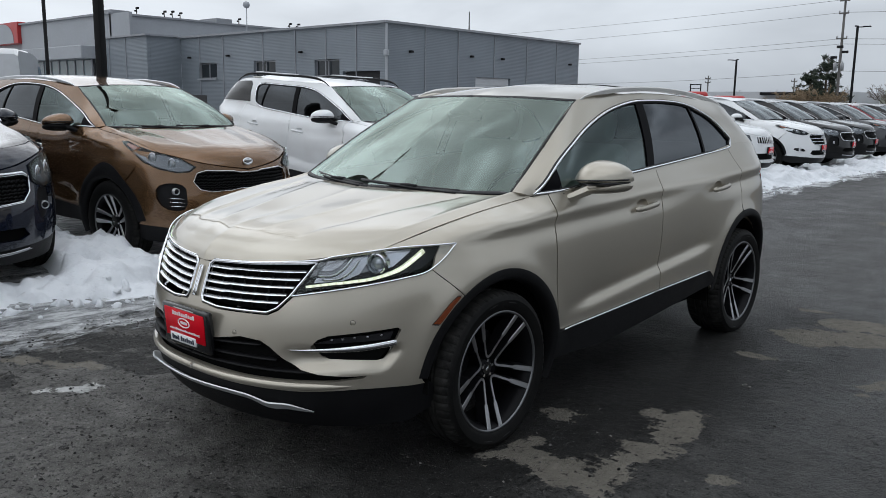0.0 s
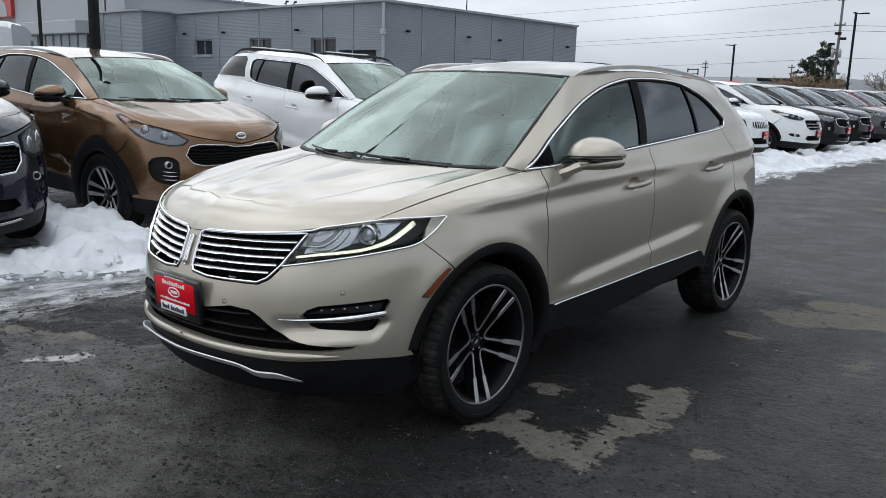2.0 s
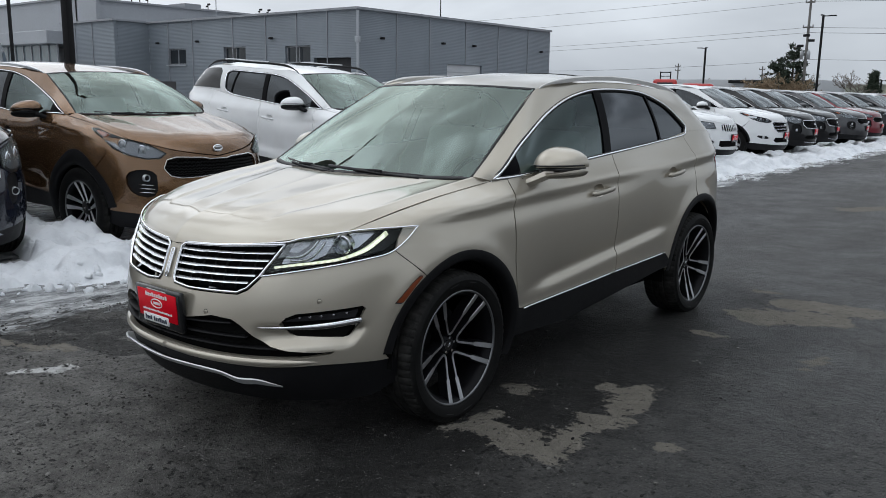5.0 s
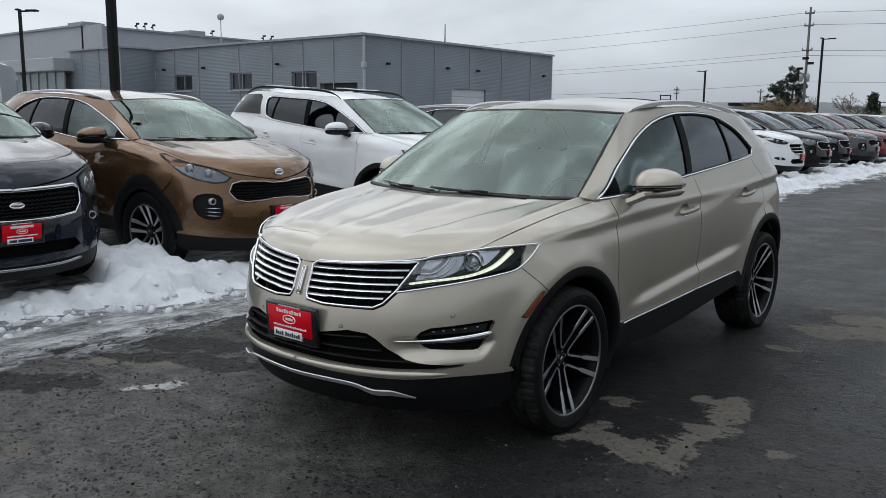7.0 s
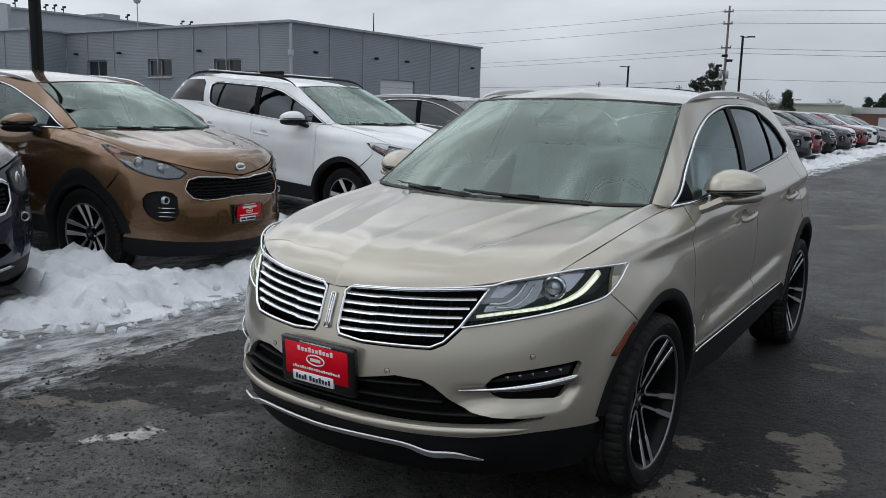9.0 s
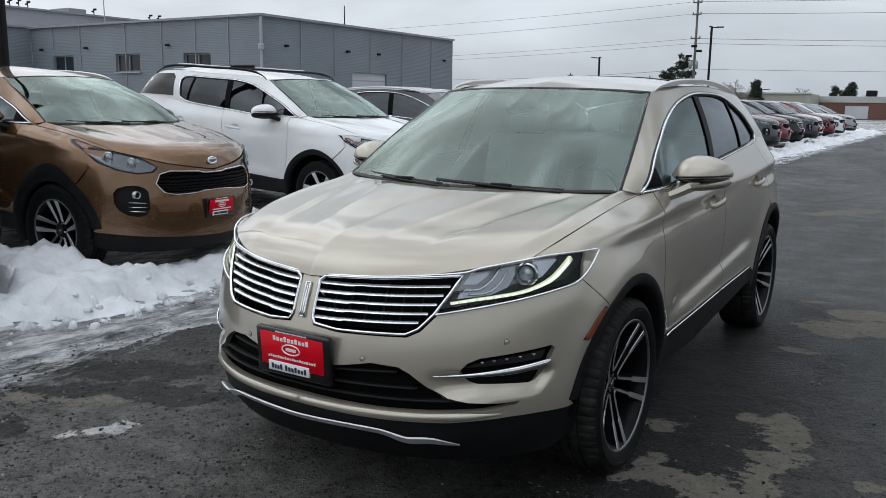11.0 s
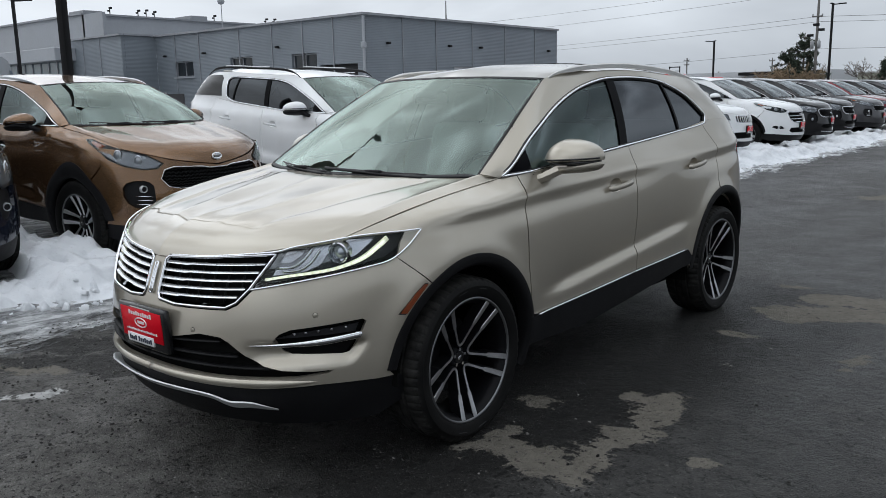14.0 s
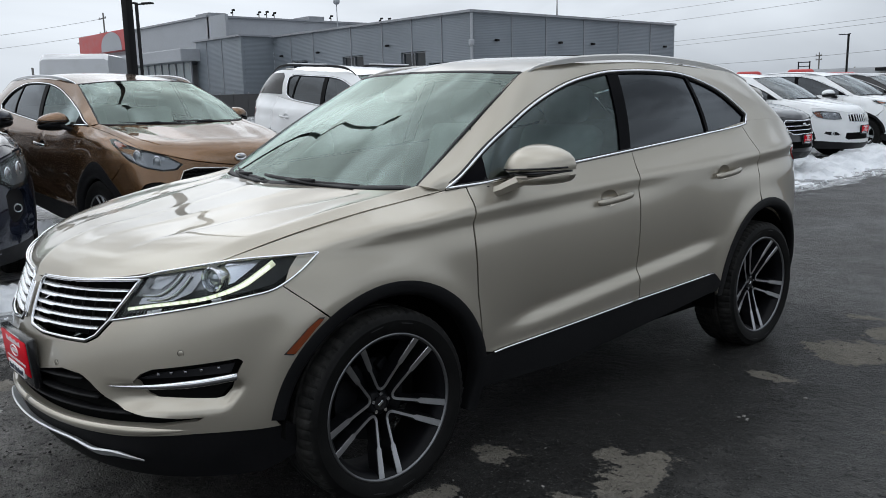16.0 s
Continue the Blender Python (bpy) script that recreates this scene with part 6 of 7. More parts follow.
    def hug(uz, off):
        p = nose(uz, off)
        far = p[:, 1] > -0.52
        p[far, 0] = np.minimum(p[far, 0], W(p[far, 1], np.minimum(p[far, 2], BZ(p[far, 1]))) - off * 0.8)
        return p
    v, f = fill(np.array([(ux(a, z) if a > 0 else uy(a, z), z) for a, z in style["light"]]), [], 0.035)
    base = skin(hug(v, -0.006), f, (0.5, -1, 0.3), 0.012)
    hb = car.both("headlight", base, LAMP_DARK, None, "clear headlight with amber corner" if style.get("amber") else "clear headlight")
    lens = skin(hug(v, -0.016), f, (0.5, -1, 0.3), 0.008)
    for o, fl in zip(hb, (lambda q: q, lambda q: flipped(*q))):
        for (x_, z_), r in style["bulbs"]:
            q = nose(on_nose([(x_, z_)]), -0.010)[0]
            n_ = nose(on_nose([(x_, z_)]), -0.03)[0] - q
            m = Matrix.Translation(Vector(q)) @ Vector(n_).to_track_quat("-Y", "Z").to_matrix().to_4x4()
            car.add("bulb_ring", fl(turned(lathe([(0.004, r * 1.04), (-0.004, r), (-0.006, r * 0.92), (-0.003, r * 0.84), (0.003, r * 0.8)], 22, "y"), m)), REFLECT, o, "bright headlight ring")
            car.add("bulb_globe", fl(turned(lathe([(-0.005, 0.0008), (-0.0045, r * 0.35), (-0.002, r * 0.62), (0.003, r * 0.82)], 22, "y"), m)), LAMP_BALL, o)
        if style.get("silver"):
            v6, f6 = fill(on_nose(style["silver"]), [], 0.03)
            car.add("reflector", fl(skin(hug(v6, -0.0085), f6, (0.5, -1, 0.3), 0.002)), LAMP_MID, o, "grey silver reflector")
        if style.get("amber"):
            v5, f5 = fill(np.array([(ux(a, z) if a > 0 else uy(a, z), z) for a, z in style["amber"]]), [], 0.04)
            car.add("turn_lamp", fl(skin(hug(v5, -0.011), f5, (0.5, -1, 0.3), 0.004)), AMBER, o, "amber turn lamp")
        ln = car.add("lens", fl(lens), LENS, o)
        ln.visible_shadow = False
    lip = np.array([(0, 0.345), (ux(0.5, 0.365), 0.365), (ux(0.858, 0.392), 0.392), (ux(0.866, 0.30), 0.30), (ux(0.80, 0.235), 0.235), (0, 0.225)])
    v, f = fill(lip, [], 0.07)
    car.add("lower_lip", whole(*skin(nose(v, 0.006), f, (0, -1, 0), 0.02, True)), PLASTIC, bumper, "black plastic lower lip")
    if style.get("skid"):
        p = nose(cr(on_nose([(0, 0.315), (0.3, 0.318), (0.5, 0.335)]), 20), -0.004)
        car.strip("skid_trim", p, 0.010, 0.012, LAMP_GREY, bumper, "dark grey skid plate edge")
    if style.get("badge"):
        zc = style["badge"]
        a = np.linspace(0, 2 * np.pi, 26, endpoint=False)
        ring = np.stack([0.050 * np.cos(a), np.full(26, 0.0), zc + 0.015 * np.sin(a)], 1)
        ring[:, 1] = np.interp(ring[:, 2], *style["badge_y"]) if style.get("badge_y") else YF(ring[:, 2]) - 0.012
        bo = car.add("badge", sweep(ring, ring_profile(0.006, 6), (0, -1, 0), closed=True), CHROME, bumper, "oval chrome badge")
        yb = float(ring[0, 1])
        car.add("badge_bar", box(0, yb, zc, 0.075, 0.006, 0.022, 0.002), CHROME, bo)
    if style.get("plate"):
        dealer_plate(car, bumper, (style.get("plate_x", 0.0), style["plate"]), 0.33, 0.17, float(YF(style["plate"])) - 0.02, 3)
    return bumper


def build_car(name, label, at, body, spec, front, group=""):
    c = Car(name, label, at, body, spec, group)
    c.hood()
    c.cabin()
    c.side()
    c.mirror()
    c.rest()
    front(c)
    return c


# ---- the cars ----
build_car("crossover_suv", "champagne beige crossover with lit headlights on wet asphalt", pose(0, 0, 0), CHAMPAGNE,
    {"step": 0.024, "wheel": "twin", "sunroof": True, "foot_mat": CHAMPAGNE, "rail_mat": RAIL, "rocker_chrome": True, "spin": (34, 37), "recess": CHAMPAGNE}, crossover_front)

SWEPT = [(0.495, 0.872), (0.545, 0.846), (0.64, 0.840), (0.75, 0.857), (0.822, 0.890), (-0.30, 0.947), (-0.12, 1.018), (-0.17, 1.022), (-0.32, 0.988), (-0.46, 0.958), (0.70, 0.940), (0.60, 0.916)]
SQUARE = [(0.56, 0.79), (0.68, 0.785), (0.80, 0.800), (0.845, 0.825), (0.858, 0.90), (0.80, 0.910), (0.68, 0.900), (0.58, 0.885)]
FOG = [(0.598, 0.735), (0.622, 0.765), (0.66, 0.778), (0.72, 0.776), (0.765, 0.757), (0.787, 0.715), (0.787, 0.64), (0.767, 0.58), (0.727, 0.543), (0.67, 0.530), (0.625, 0.545), (0.600, 0.60)]
TABBED = {"grille": [(0, 0.838), (0.10, 0.838), (0.16, 0.846), (0.42, 0.852), (0.50, 0.838), (0.535, 0.79), (0.49, 0.725), (0.40, 0.705), (0.22, 0.712), (0.12, 0.725), (0, 0.726)], "rim": 0.0045, "mesh": 7, "wave": True,
    "fog": FOG, "fog_lamp": (0.672, 0.705), "fog_bars": (0.640, 0.605, 0.570), "light": SWEPT, "bulbs": [((0.770, 0.910), 0.036), ((0.665, 0.882), 0.034)], "silver": [(0.515, 0.872), (0.555, 0.852), (0.64, 0.846), (0.74, 0.862), (0.80, 0.888), (0.845, 0.935), (0.80, 0.940), (0.70, 0.930), (0.60, 0.906)],
    "amber": [(-0.34, 0.945), (-0.20, 1.000), (-0.22, 1.005), (-0.36, 0.975)], "badge": 0.895, "plate": 0.575}
BROAD = {"grille": [(0, 0.848), (0.30, 0.853), (0.49, 0.856), (0.54, 0.84), (0.535, 0.76), (0.47, 0.690), (0.25, 0.672), (0, 0.668)], "rim": 0.012, "mesh": 8, "wave": True,
    "fog": FOG, "fog_lamp": (0.70, 0.63), "intake": [(-0.05, 0.50), (0.45, 0.50), (0.50, 0.44), (0.42, 0.41), (-0.05, 0.41)],
    "light": [(0.555, 0.890), (0.565, 0.815), (0.66, 0.775), (0.78, 0.785), (0.845, 0.835), (0.858, 0.90), (0.856, 0.950), (0.78, 0.945), (0.64, 0.915)], "bulbs": [((0.735, 0.855), 0.046), ((0.635, 0.845), 0.038)], "silver": [(0.58, 0.885), (0.585, 0.825), (0.66, 0.795), (0.77, 0.805), (0.83, 0.85), (0.845, 0.91), (0.76, 0.92), (0.65, 0.900)], "badge": 0.775, "plate": 0.580, "skid": True}
LOW_FOG = [(0.60, 0.515), (0.65, 0.555), (0.78, 0.565), (0.795, 0.53), (0.74, 0.495), (0.62, 0.49)]
TALL = {"grille": [(0, 0.855), (0.30, 0.862), (0.44, 0.850), (0.42, 0.76), (0.36, 0.69), (0, 0.68)], "rim": 0.014, "mesh": 5, "bar": 0.007, "bar_mat": SATIN,
    "fog": FOG, "fog_lamp": (0.69, 0.62), "intake": [(-0.05, 0.52), (0.45, 0.52), (0.50, 0.45), (0.42, 0.41), (-0.05, 0.41)],
    "light": [(0.50, 0.86), (0.53, 0.80), (0.66, 0.795), (0.78, 0.83), (0.85, 0.90), (0.856, 0.952), (0.78, 0.945), (0.64, 0.915)], "bulbs": [((0.64, 0.850), 0.032), ((0.74, 0.880), 0.030)], "silver": [(0.53, 0.855), (0.56, 0.812), (0.66, 0.808), (0.76, 0.838), (0.80, 0.875), (0.74, 0.925), (0.64, 0.905)], "amber": [(0.78, 0.86), (0.845, 0.92), (0.83, 0.94), (0.77, 0.89)], "badge": 0.78, "plate": 0.58, "skid": True}
SLOTTED = {"grille": [(0, 0.850), (0.30, 0.858), (0.42, 0.855), (0.42, 0.755), (0.30, 0.74), (0, 0.735)], "rim": 0.010, "slots": (0.045, 0.125, 0.205, 0.285, 0.365), "fog": LOW_FOG, "fog_lamp": (0.70, 0.527),
    "intake": [(-0.05, 0.54), (0.50, 0.54), (0.52, 0.44), (0.45, 0.41), (-0.05, 0.41)], "light": SQUARE, "silver": [(0.575, 0.797), (0.68, 0.792), (0.79, 0.805), (0.80, 0.893), (0.68, 0.891), (0.59, 0.876)], "bulbs": [((0.66, 0.845), 0.036), ((0.76, 0.85), 0.030)], "amber": [(0.80, 0.81), (0.845, 0.83), (0.852, 0.89), (0.81, 0.89)], "plate": 0.59}
BARRED = {"grille": [(0, 0.845), (0.30, 0.852), (0.46, 0.855), (0.50, 0.82), (0.46, 0.70), (0.36, 0.64), (0, 0.63)], "rim": 0.012, "mesh": 4, "bar": 0.010, "bar_mat": CHROME, "fog": LOW_FOG, "fog_lamp": (0.70, 0.527),
    "intake": [(-0.05, 0.52), (0.45, 0.52), (0.50, 0.45), (0.42, 0.41), (-0.05, 0.41)], "light": SWEPT, "bulbs": [((0.72, 0.895), 0.034), ((0.61, 0.88), 0.032)], "amber": [(-0.34, 0.945), (-0.20, 1.000), (-0.22, 1.005), (-0.36, 0.975)], "badge": 0.80, "plate": 0.56}


def parked(x, y, turn=0.0, tilt=0.0, z=0.0):
    """A car whose nose points to +x: x and y of its front axle's middle."""
    return Matrix.Translation((x, y, z)) @ Matrix.Rotation(radians(90 + turn), 4, "Z") @ Matrix.Rotation(radians(tilt), 4, "X")


ROW = "cars in the parked row"
NOT_BRIGHT = {"chrome_dlo": False}
build_car("compact_suv", "bronze brown compact suv parked nose out in snow", parked(-4.31, 1.68, 4, 2.5, 0.055), BRONZE,
    {"front": 0.97, "base": 2.67, "rear": 0.95, "tall": 0.99, "lift": 0.10, "stickers": True, "arch_wide": 0.045, "step": 0.05, "wheel": "split", "wheel_size": 1.10, "spin": (10, 30), "handle_mat": CHROME}, lambda c: plain_front(c, TABBED), ROW)
build_car("family_suv", "dark blue suv with red dealer plate in snow", parked(-4.36, -0.72, 0, 2.0, 0.075), NAVY,
    {"front": 0.97, "base": 2.78, "rear": 1.05, "tall": 1.03, "wide": 1.01, "lift": 0.09, "arch_wide": 0.03, "step": 0.05, "wheel": "split", "spin": (4, 22), "handle_mat": CHROME}, lambda c: plain_front(c, BROAD), ROW)
build_car("large_suv", "white three row suv with black lower trim", parked(-4.25, 4.98, -2, 2.0, 0.10), WHITE,
    {"front": 1.0, "base": 2.857, "rear": 1.15, "tall": 1.03, "wide": 1.03, "step": 0.055, "dlo": DLO_BOXY, "boxy": True, "lift": 0.05, "handle_mat": WHITE, "recess": WHITE, "wheel": "plain", "rail_mat": PLASTIC, "rail_up": 0.045, "rail_label": "raised black roof rail", "side_glass": GLASS_TINT}, lambda c: plain_front(c, TALL), ROW)
FAR_CARS = [
    (8.3, "wagon", "black wagon with silver roof rails", BLACK, BARRED, {"tall": 0.97, "base": 2.74}),
    (11.9, "compact_suv", "grey compact suv with chrome nose", GREY, BARRED, {"tall": 0.98}),
    (14.75, "compact_suv", "white compact suv with slotted grille", WHITE, SLOTTED, {"rails": False, "chrome_dlo": False}),
    (17.6, "family_suv", "white family suv with barred grille", WHITE, BARRED, {"base": 2.79, "tall": 1.03}),
    (20.1, "family_suv", "black family suv with chrome grille rim", BLACK, BROAD, {"base": 2.78, "tall": 1.02}),
    (22.7, "family_suv", "dark grey family suv with chrome grille rim", BLACK, BROAD, {"base": 2.78, "tall": 1.02}),
    (25.2, "compact_suv", "grey compact suv parked nose out", GREY, TABBED, {}),
    (27.9, "compact_suv", "dark red compact suv parked nose out", RED, TABBED, {}),
    (30.7, "family_suv", "black family suv with chrome nose", BLACK, BARRED, {"base": 2.70}),
    (33.4, "compact_suv", "grey compact suv with dark trim", GREY, TABBED, NOT_BRIGHT),
    (36.1, "compact_suv", "white compact suv with chrome nose", WHITE, BARRED, {}),
    (38.8, "compact_suv", "dark red compact suv behind the snow", RED, TABBED, {}),
    (41.5, "compact_suv", "white compact suv behind the snow", WHITE, TABBED, NOT_BRIGHT),
    (44.2, "wagon", "black wagon behind the snow", BLACK, BARRED, {"tall": 0.95}),
    (46.9, "wagon", "silver wagon behind the snow", SILVER, BARRED, {"tall": 0.95}),
]
for i, (y, name, label, col, style, extra) in enumerate(FAR_CARS):
    spec = {"lift": 0.04, "step": 0.09, "screen": GLASS_FAR, "wheel": "plain", "handle_mat": SEAL, "side_glass": GLASS_TINT}
    spec.update(extra)
    build_car(name, label, parked(-4.2 + 0.12 * math.sin(i * 2.3), y, 1.5 * math.sin(i * 1.7), 1.0, 0.085), col, spec, lambda c, s=style: plain_front(c, s), ROW)


# ---- snow ----
def snow_material():
    m, nt, b = node_mat("old_snow", (0.80, 0.82, 0.85), 0.7)
    co = nt.nodes.new("ShaderNodeTexCoord")
    big = add_noise(nt, 1.8, 6.0, 0.65, vec=co.outputs["Object"])
    fine = add_noise(nt, 22.0, 5.0, 0.7, vec=co.outputs["Object"])
    c = add_ramp(nt, big, [(0.28, (0.55, 0.57, 0.60)), (0.5, (0.80, 0.82, 0.85)), (0.75, (0.88, 0.89, 0.91))])
    c = add_mix(nt, add_ramp(nt, fine, [(0.60, (0, 0, 0)), (0.74, (0.35, 0.35, 0.35))]), c, (0.32, 0.31, 0.30))
    nt.links.new(c, b.inputs["Base Color"])
    b.inputs["Subsurface Weight"].default_value = 0.0
    add_bump(nt, b, add_math(nt, "ADD", fine, add_noise(nt, 90.0, 3.0, vec=co.outputs["Object"])), 0.6, 0.02)
    return m


SNOW = snow_material()
CAR_Y = [-3.6, -0.72, 1.68, 4.98, 8.3, 11.9] + [r[0] for r in FAR_CARS[2:]]


def snow_height(x, y):
    front = -2.92 + 0.10 * np.sin(y * 1.3) + 0.07 * np.sin(y * 3.1 + 1) + 0.45 * sm01(6, 14, y) * 1.0
    near_car = np.min([np.abs(y - c) for c in CAR_Y], axis=0)
    gap = sm01(0.75, 1.15, near_car)
    back = -3.85 - 2.2 * gap + 0.12 * np.sin(y * 2.1)
    crest = 0.145 + 0.06 * np.sin(y * 0.9 + 0.4) + 0.03 * np.sin(y * 2.7)
    n = np.array([noise.fractal(Vector((a * 2.2, b * 2.2, 0.3)), 1.0, 2.0, 5) for a, b in zip(x.ravel(), y.ravel())]).reshape(x.shape)
    n2 = np.array([noise.turbulence(Vector((a * 7.0, b * 7.0, 4.3)), 3, False) for a, b in zip(x.ravel(), y.ravel())]).reshape(x.shape)
    h = crest * sm01(0, 0.55, front - x) * sm01(0, 0.45, x - back)
    n3 = np.array([noise.turbulence(Vector((a * 17.0, b * 17.0, 9.1)), 2, True) for a, b in zip(x.ravel(), y.ravel())]).reshape(x.shape)
    lump = (0.080 * n + 0.075 * (n2 - 0.4) + 0.026 * (n3 - 0.5)) * sm01(0.0, 0.25, front - x) * sm01(0, 0.3, x - back)
    return h + lump - 0.03 * (1 - sm01(-0.05, 0.1, front - x)) - 0.04 * (1 - sm01(-0.02, 0.1, x - back))


def snow_bank():
    xs = np.arange(-6.3, -2.2, 0.034)
    ys = np.concatenate([np.arange(-4.5, 5.0, 0.034), np.arange(5.0, 20, 0.10), np.arange(20, 56, 0.25)])
    X, Y = np.meshgrid(xs, ys)
    Z = rise(X, Y) + snow_height(X, Y)
    keep = Z > rise(X, Y) - 0.025
    f = [t for t in grid_faces(len(ys), len(xs)) if any(keep.ravel()[i] for i in t)]
    solo("snow_bank", (np.stack([X, Y, Z], -1).reshape(-1, 3), f), SNOW, "lumpy ploughed snow along the parked row", "snow", kind="stuff")
    rnd = np.random.RandomState(4)
    bits = []
    for _ in range(620):
        y = rnd.uniform(-3.5, 6) if rnd.rand() < 0.7 else rnd.uniform(6, 30)
        x = -2.92 + 0.10 * np.sin(y * 1.3) + 0.07 * np.sin(y * 3.1 + 1) + 0.45 * float(sm01(6, 14, y)) + rnd.normal(-0.05, 0.13)
        r = 0.008 + 0.038 * rnd.rand() ** 3
        bm = bmesh.new()
        bmesh.ops.create_icosphere(bm, subdivisions=2, radius=r)
        v = np.array([p.co[:] for p in bm.verts]) * rnd.uniform(0.6, 1.3, 3) * np.array([[1 + 0.75 * noise.noise(Vector(p.co) * (1.5 / r) + Vector((_, 0, 0)))] for p in bm.verts])
        fc = [tuple(q.index for q in t.verts) for t in bm.faces]
        bm.free()
        z = float(rise(x, y)) + max(0.0, float(snow_height(np.array([[x]]), np.array([[y]]))[0, 0]))
        bits.append((v + np.array([x, y, z + r * 0.05]), fc))
    solo("snow_clods", joined(*bits), SNOW, "loose clods of snow along the bank", "snow", kind="stuff")


snow_bank()


def loose_gravel():
    """Crumbs of broken asphalt and grit on the worn ground before the parked row."""
    m, nt, b = node_mat("asphalt_crumbs", (0.1, 0.1, 0.1), 0.85, spec=0.2)
    geo = nt.nodes.new("ShaderNodeNewGeometry")
    nt.links.new(add_ramp(nt, geo.outputs["Random Per Island"], [(0.0, (0.012, 0.0118, 0.0112)), (0.5, (0.07, 0.068, 0.064)), (0.85, (0.14, 0.136, 0.128)), (1.0, (0.24, 0.233, 0.22))]), b.inputs["Base Color"])
    rnd = np.random.RandomState(12)
    bm = bmesh.new()
    bmesh.ops.create_icosphere(bm, subdivisions=1, radius=1.0)
    ball = np.array([p.co[:] for p in bm.verts])
    fc = np.array([[q.index for q in t.verts] for t in bm.faces])
    bm.free()
    count = 5200
    x = np.where(rnd.rand(count) < 0.6, rnd.uniform(-2.5, -0.2, count), rnd.uniform(-2.2, 2.6, count))
    y = np.where(rnd.rand(count) < 0.6, rnd.uniform(-2.2, 0.3, count), rnd.uniform(-2.4, 2.2, count))
    r = 0.0025 + 0.0075 * rnd.rand(count) ** 3
    ix, iy = np.abs(x[:, None] - gx[None]).argmin(1), np.abs(y[:, None] - gy[None]).argmin(1)
    z = GZ[iy, ix]
    v = ball[None] * r[:, None, None] * rnd.uniform(0.6, 1.3, (count, 1, 3)) * rnd.uniform(0.75, 1.2, (count, len(ball), 1))
    v[..., 2] *= 0.7
    v = v + np.stack([x, y, z + r * 0.25], 1)[:, None]
    f = (fc[None] + (np.arange(count) * len(ball))[:, None, None]).reshape(-1, 3)
    solo("loose_gravel", (v.reshape(-1, 3), f.tolist()), m, "loose gravel crumbs on worn asphalt", "gravel", kind="stuff", smooth=False)


loose_gravel()


# ---- the long grey building ----
def siding(name, base, pitch, gloss=0.5):
    m, nt, b = node_mat(name, base, gloss)
    co = nt.nodes.new("ShaderNodeTexCoord")
    w = nt.nodes.new("ShaderNodeTexWave")
    w.bands_direction, w.wave_profile = "Z", "SIN"
    w.inputs["Scale"].default_value = 0.314 / pitch * 1.0
    nt.links.new(co.outputs["Object"], w.inputs["Vector"])
    big = add_noise(nt, 0.25, 4.0)
    nt.links.new(add_ramp(nt, big, [(0.3, tuple(v * 0.9 for v in base)), (0.7, tuple(v * 1.1 for v in base))]), b.inputs["Base Color"])
    add_bump(nt, b, w.outputs[1], 0.35, 0.03)
    return m


SIDING = siding("ribbed_grey_siding", (0.188, 0.212, 0.238), 0.11)
PANEL_GREY = varied("light_grey_panel", (0.33, 0.345, 0.37), 0.5, 0.3, 0.10)
TRIM_GREY = varied("grey_metal_trim", (0.26, 0.27, 0.29), 0.45, 1.0, 0.12)
DARK_METAL = varied("black_metal", (0.007, 0.007, 0.008), 0.6, 3.0, 0.25, spec=0.2)
DOOR_WHITE = varied("pale_door", (0.50, 0.51, 0.53), 0.5, 1.0, 0.08)
SIGN_RED = varied("red_sign", (0.42, 0.03, 0.03), 0.4, 1.0, 0.10)
DARK_IN = varied("dark_interior", (0.02, 0.02, 0.022), 0.8, 1.0, 0.2)
WIN_GLASS = varied("building_glass", (0.022, 0.027, 0.032), 0.06, 0.6, 0.4, rough_var=0.03, spec=0.35)
SHOWROOM = varied("showroom_glass", (0.16, 0.20, 0.215), 0.08, 0.4, 0.25, rough_var=0.03)

bld = thing("dealership_building", "long low grey ribbed metal commercial building", "building", pose(0, 0, 0), kind="structure")


def wall_y(y, x0, x1, z0, z1, holes, mat, name="wall", thick=0.3):
    """A wall along x facing -y with openings (x0, x1, z0, z1)."""
    out = np.array([(x0, z0), (x1, z0), (x1, z1), (x0, z1)])
    hs = [np.array([(a, c), (b, c), (b, d), (a, d)]) for a, b, c, d in holes]
    v, f = fill(out, hs, 4.0)
    p = np.stack([v[:, 0], np.full(len(v), y), v[:, 1]], 1)
    return part(name, skin(p, f, (0, -1, 0), thick), mat, bld, smooth=False)


def wall_x(x, y0, y1, z0, z1, holes, mat, name="wall", thick=0.3):
    out = np.array([(y0, z0), (y1, z0), (y1, z1), (y0, z1)])
    hs = [np.array([(a, c), (b, c), (b, d), (a, d)]) for a, b, c, d in holes]
    v, f = fill(out, hs, 4.0)
    p = np.stack([np.full(len(v), x), v[:, 0], v[:, 1]], 1)
    return part(name, skin(p, f, (1, 0, 0), thick), mat, bld, smooth=False)


WINS = [(-60.6, -57.9, 3.40, 4.70), (-52.7, -49.9, 3.38, 4.70), (-45.2, -42.45, 3.40, 4.62)]
BAY = (-42.1, -38.3, 0.0, 3.74)
SIDE_DOOR = (46.7, 51.1, 0.0, 3.62)
wall_y(37.1, -63.4, -37.76, 0, 6.9, WINS + [BAY], SIDING)
wall_x(-37.75, 37.405, 60.75, 0, 6.9, [SIDE_DOOR], SIDING)
wall_y(33.9, -72.2, -63.41, 0, 6.95, [], SIDING)
wall_x(-63.4, 34.205, 37.095, 0, 6.95, [], SIDING)
wall_y(37.12, -97.0, -72.2, 0, 9.72, [], PANEL_GREY)
wall_x(-75.8, 37.12, 75.0, 6.5, 9.72, [], PANEL_GREY)
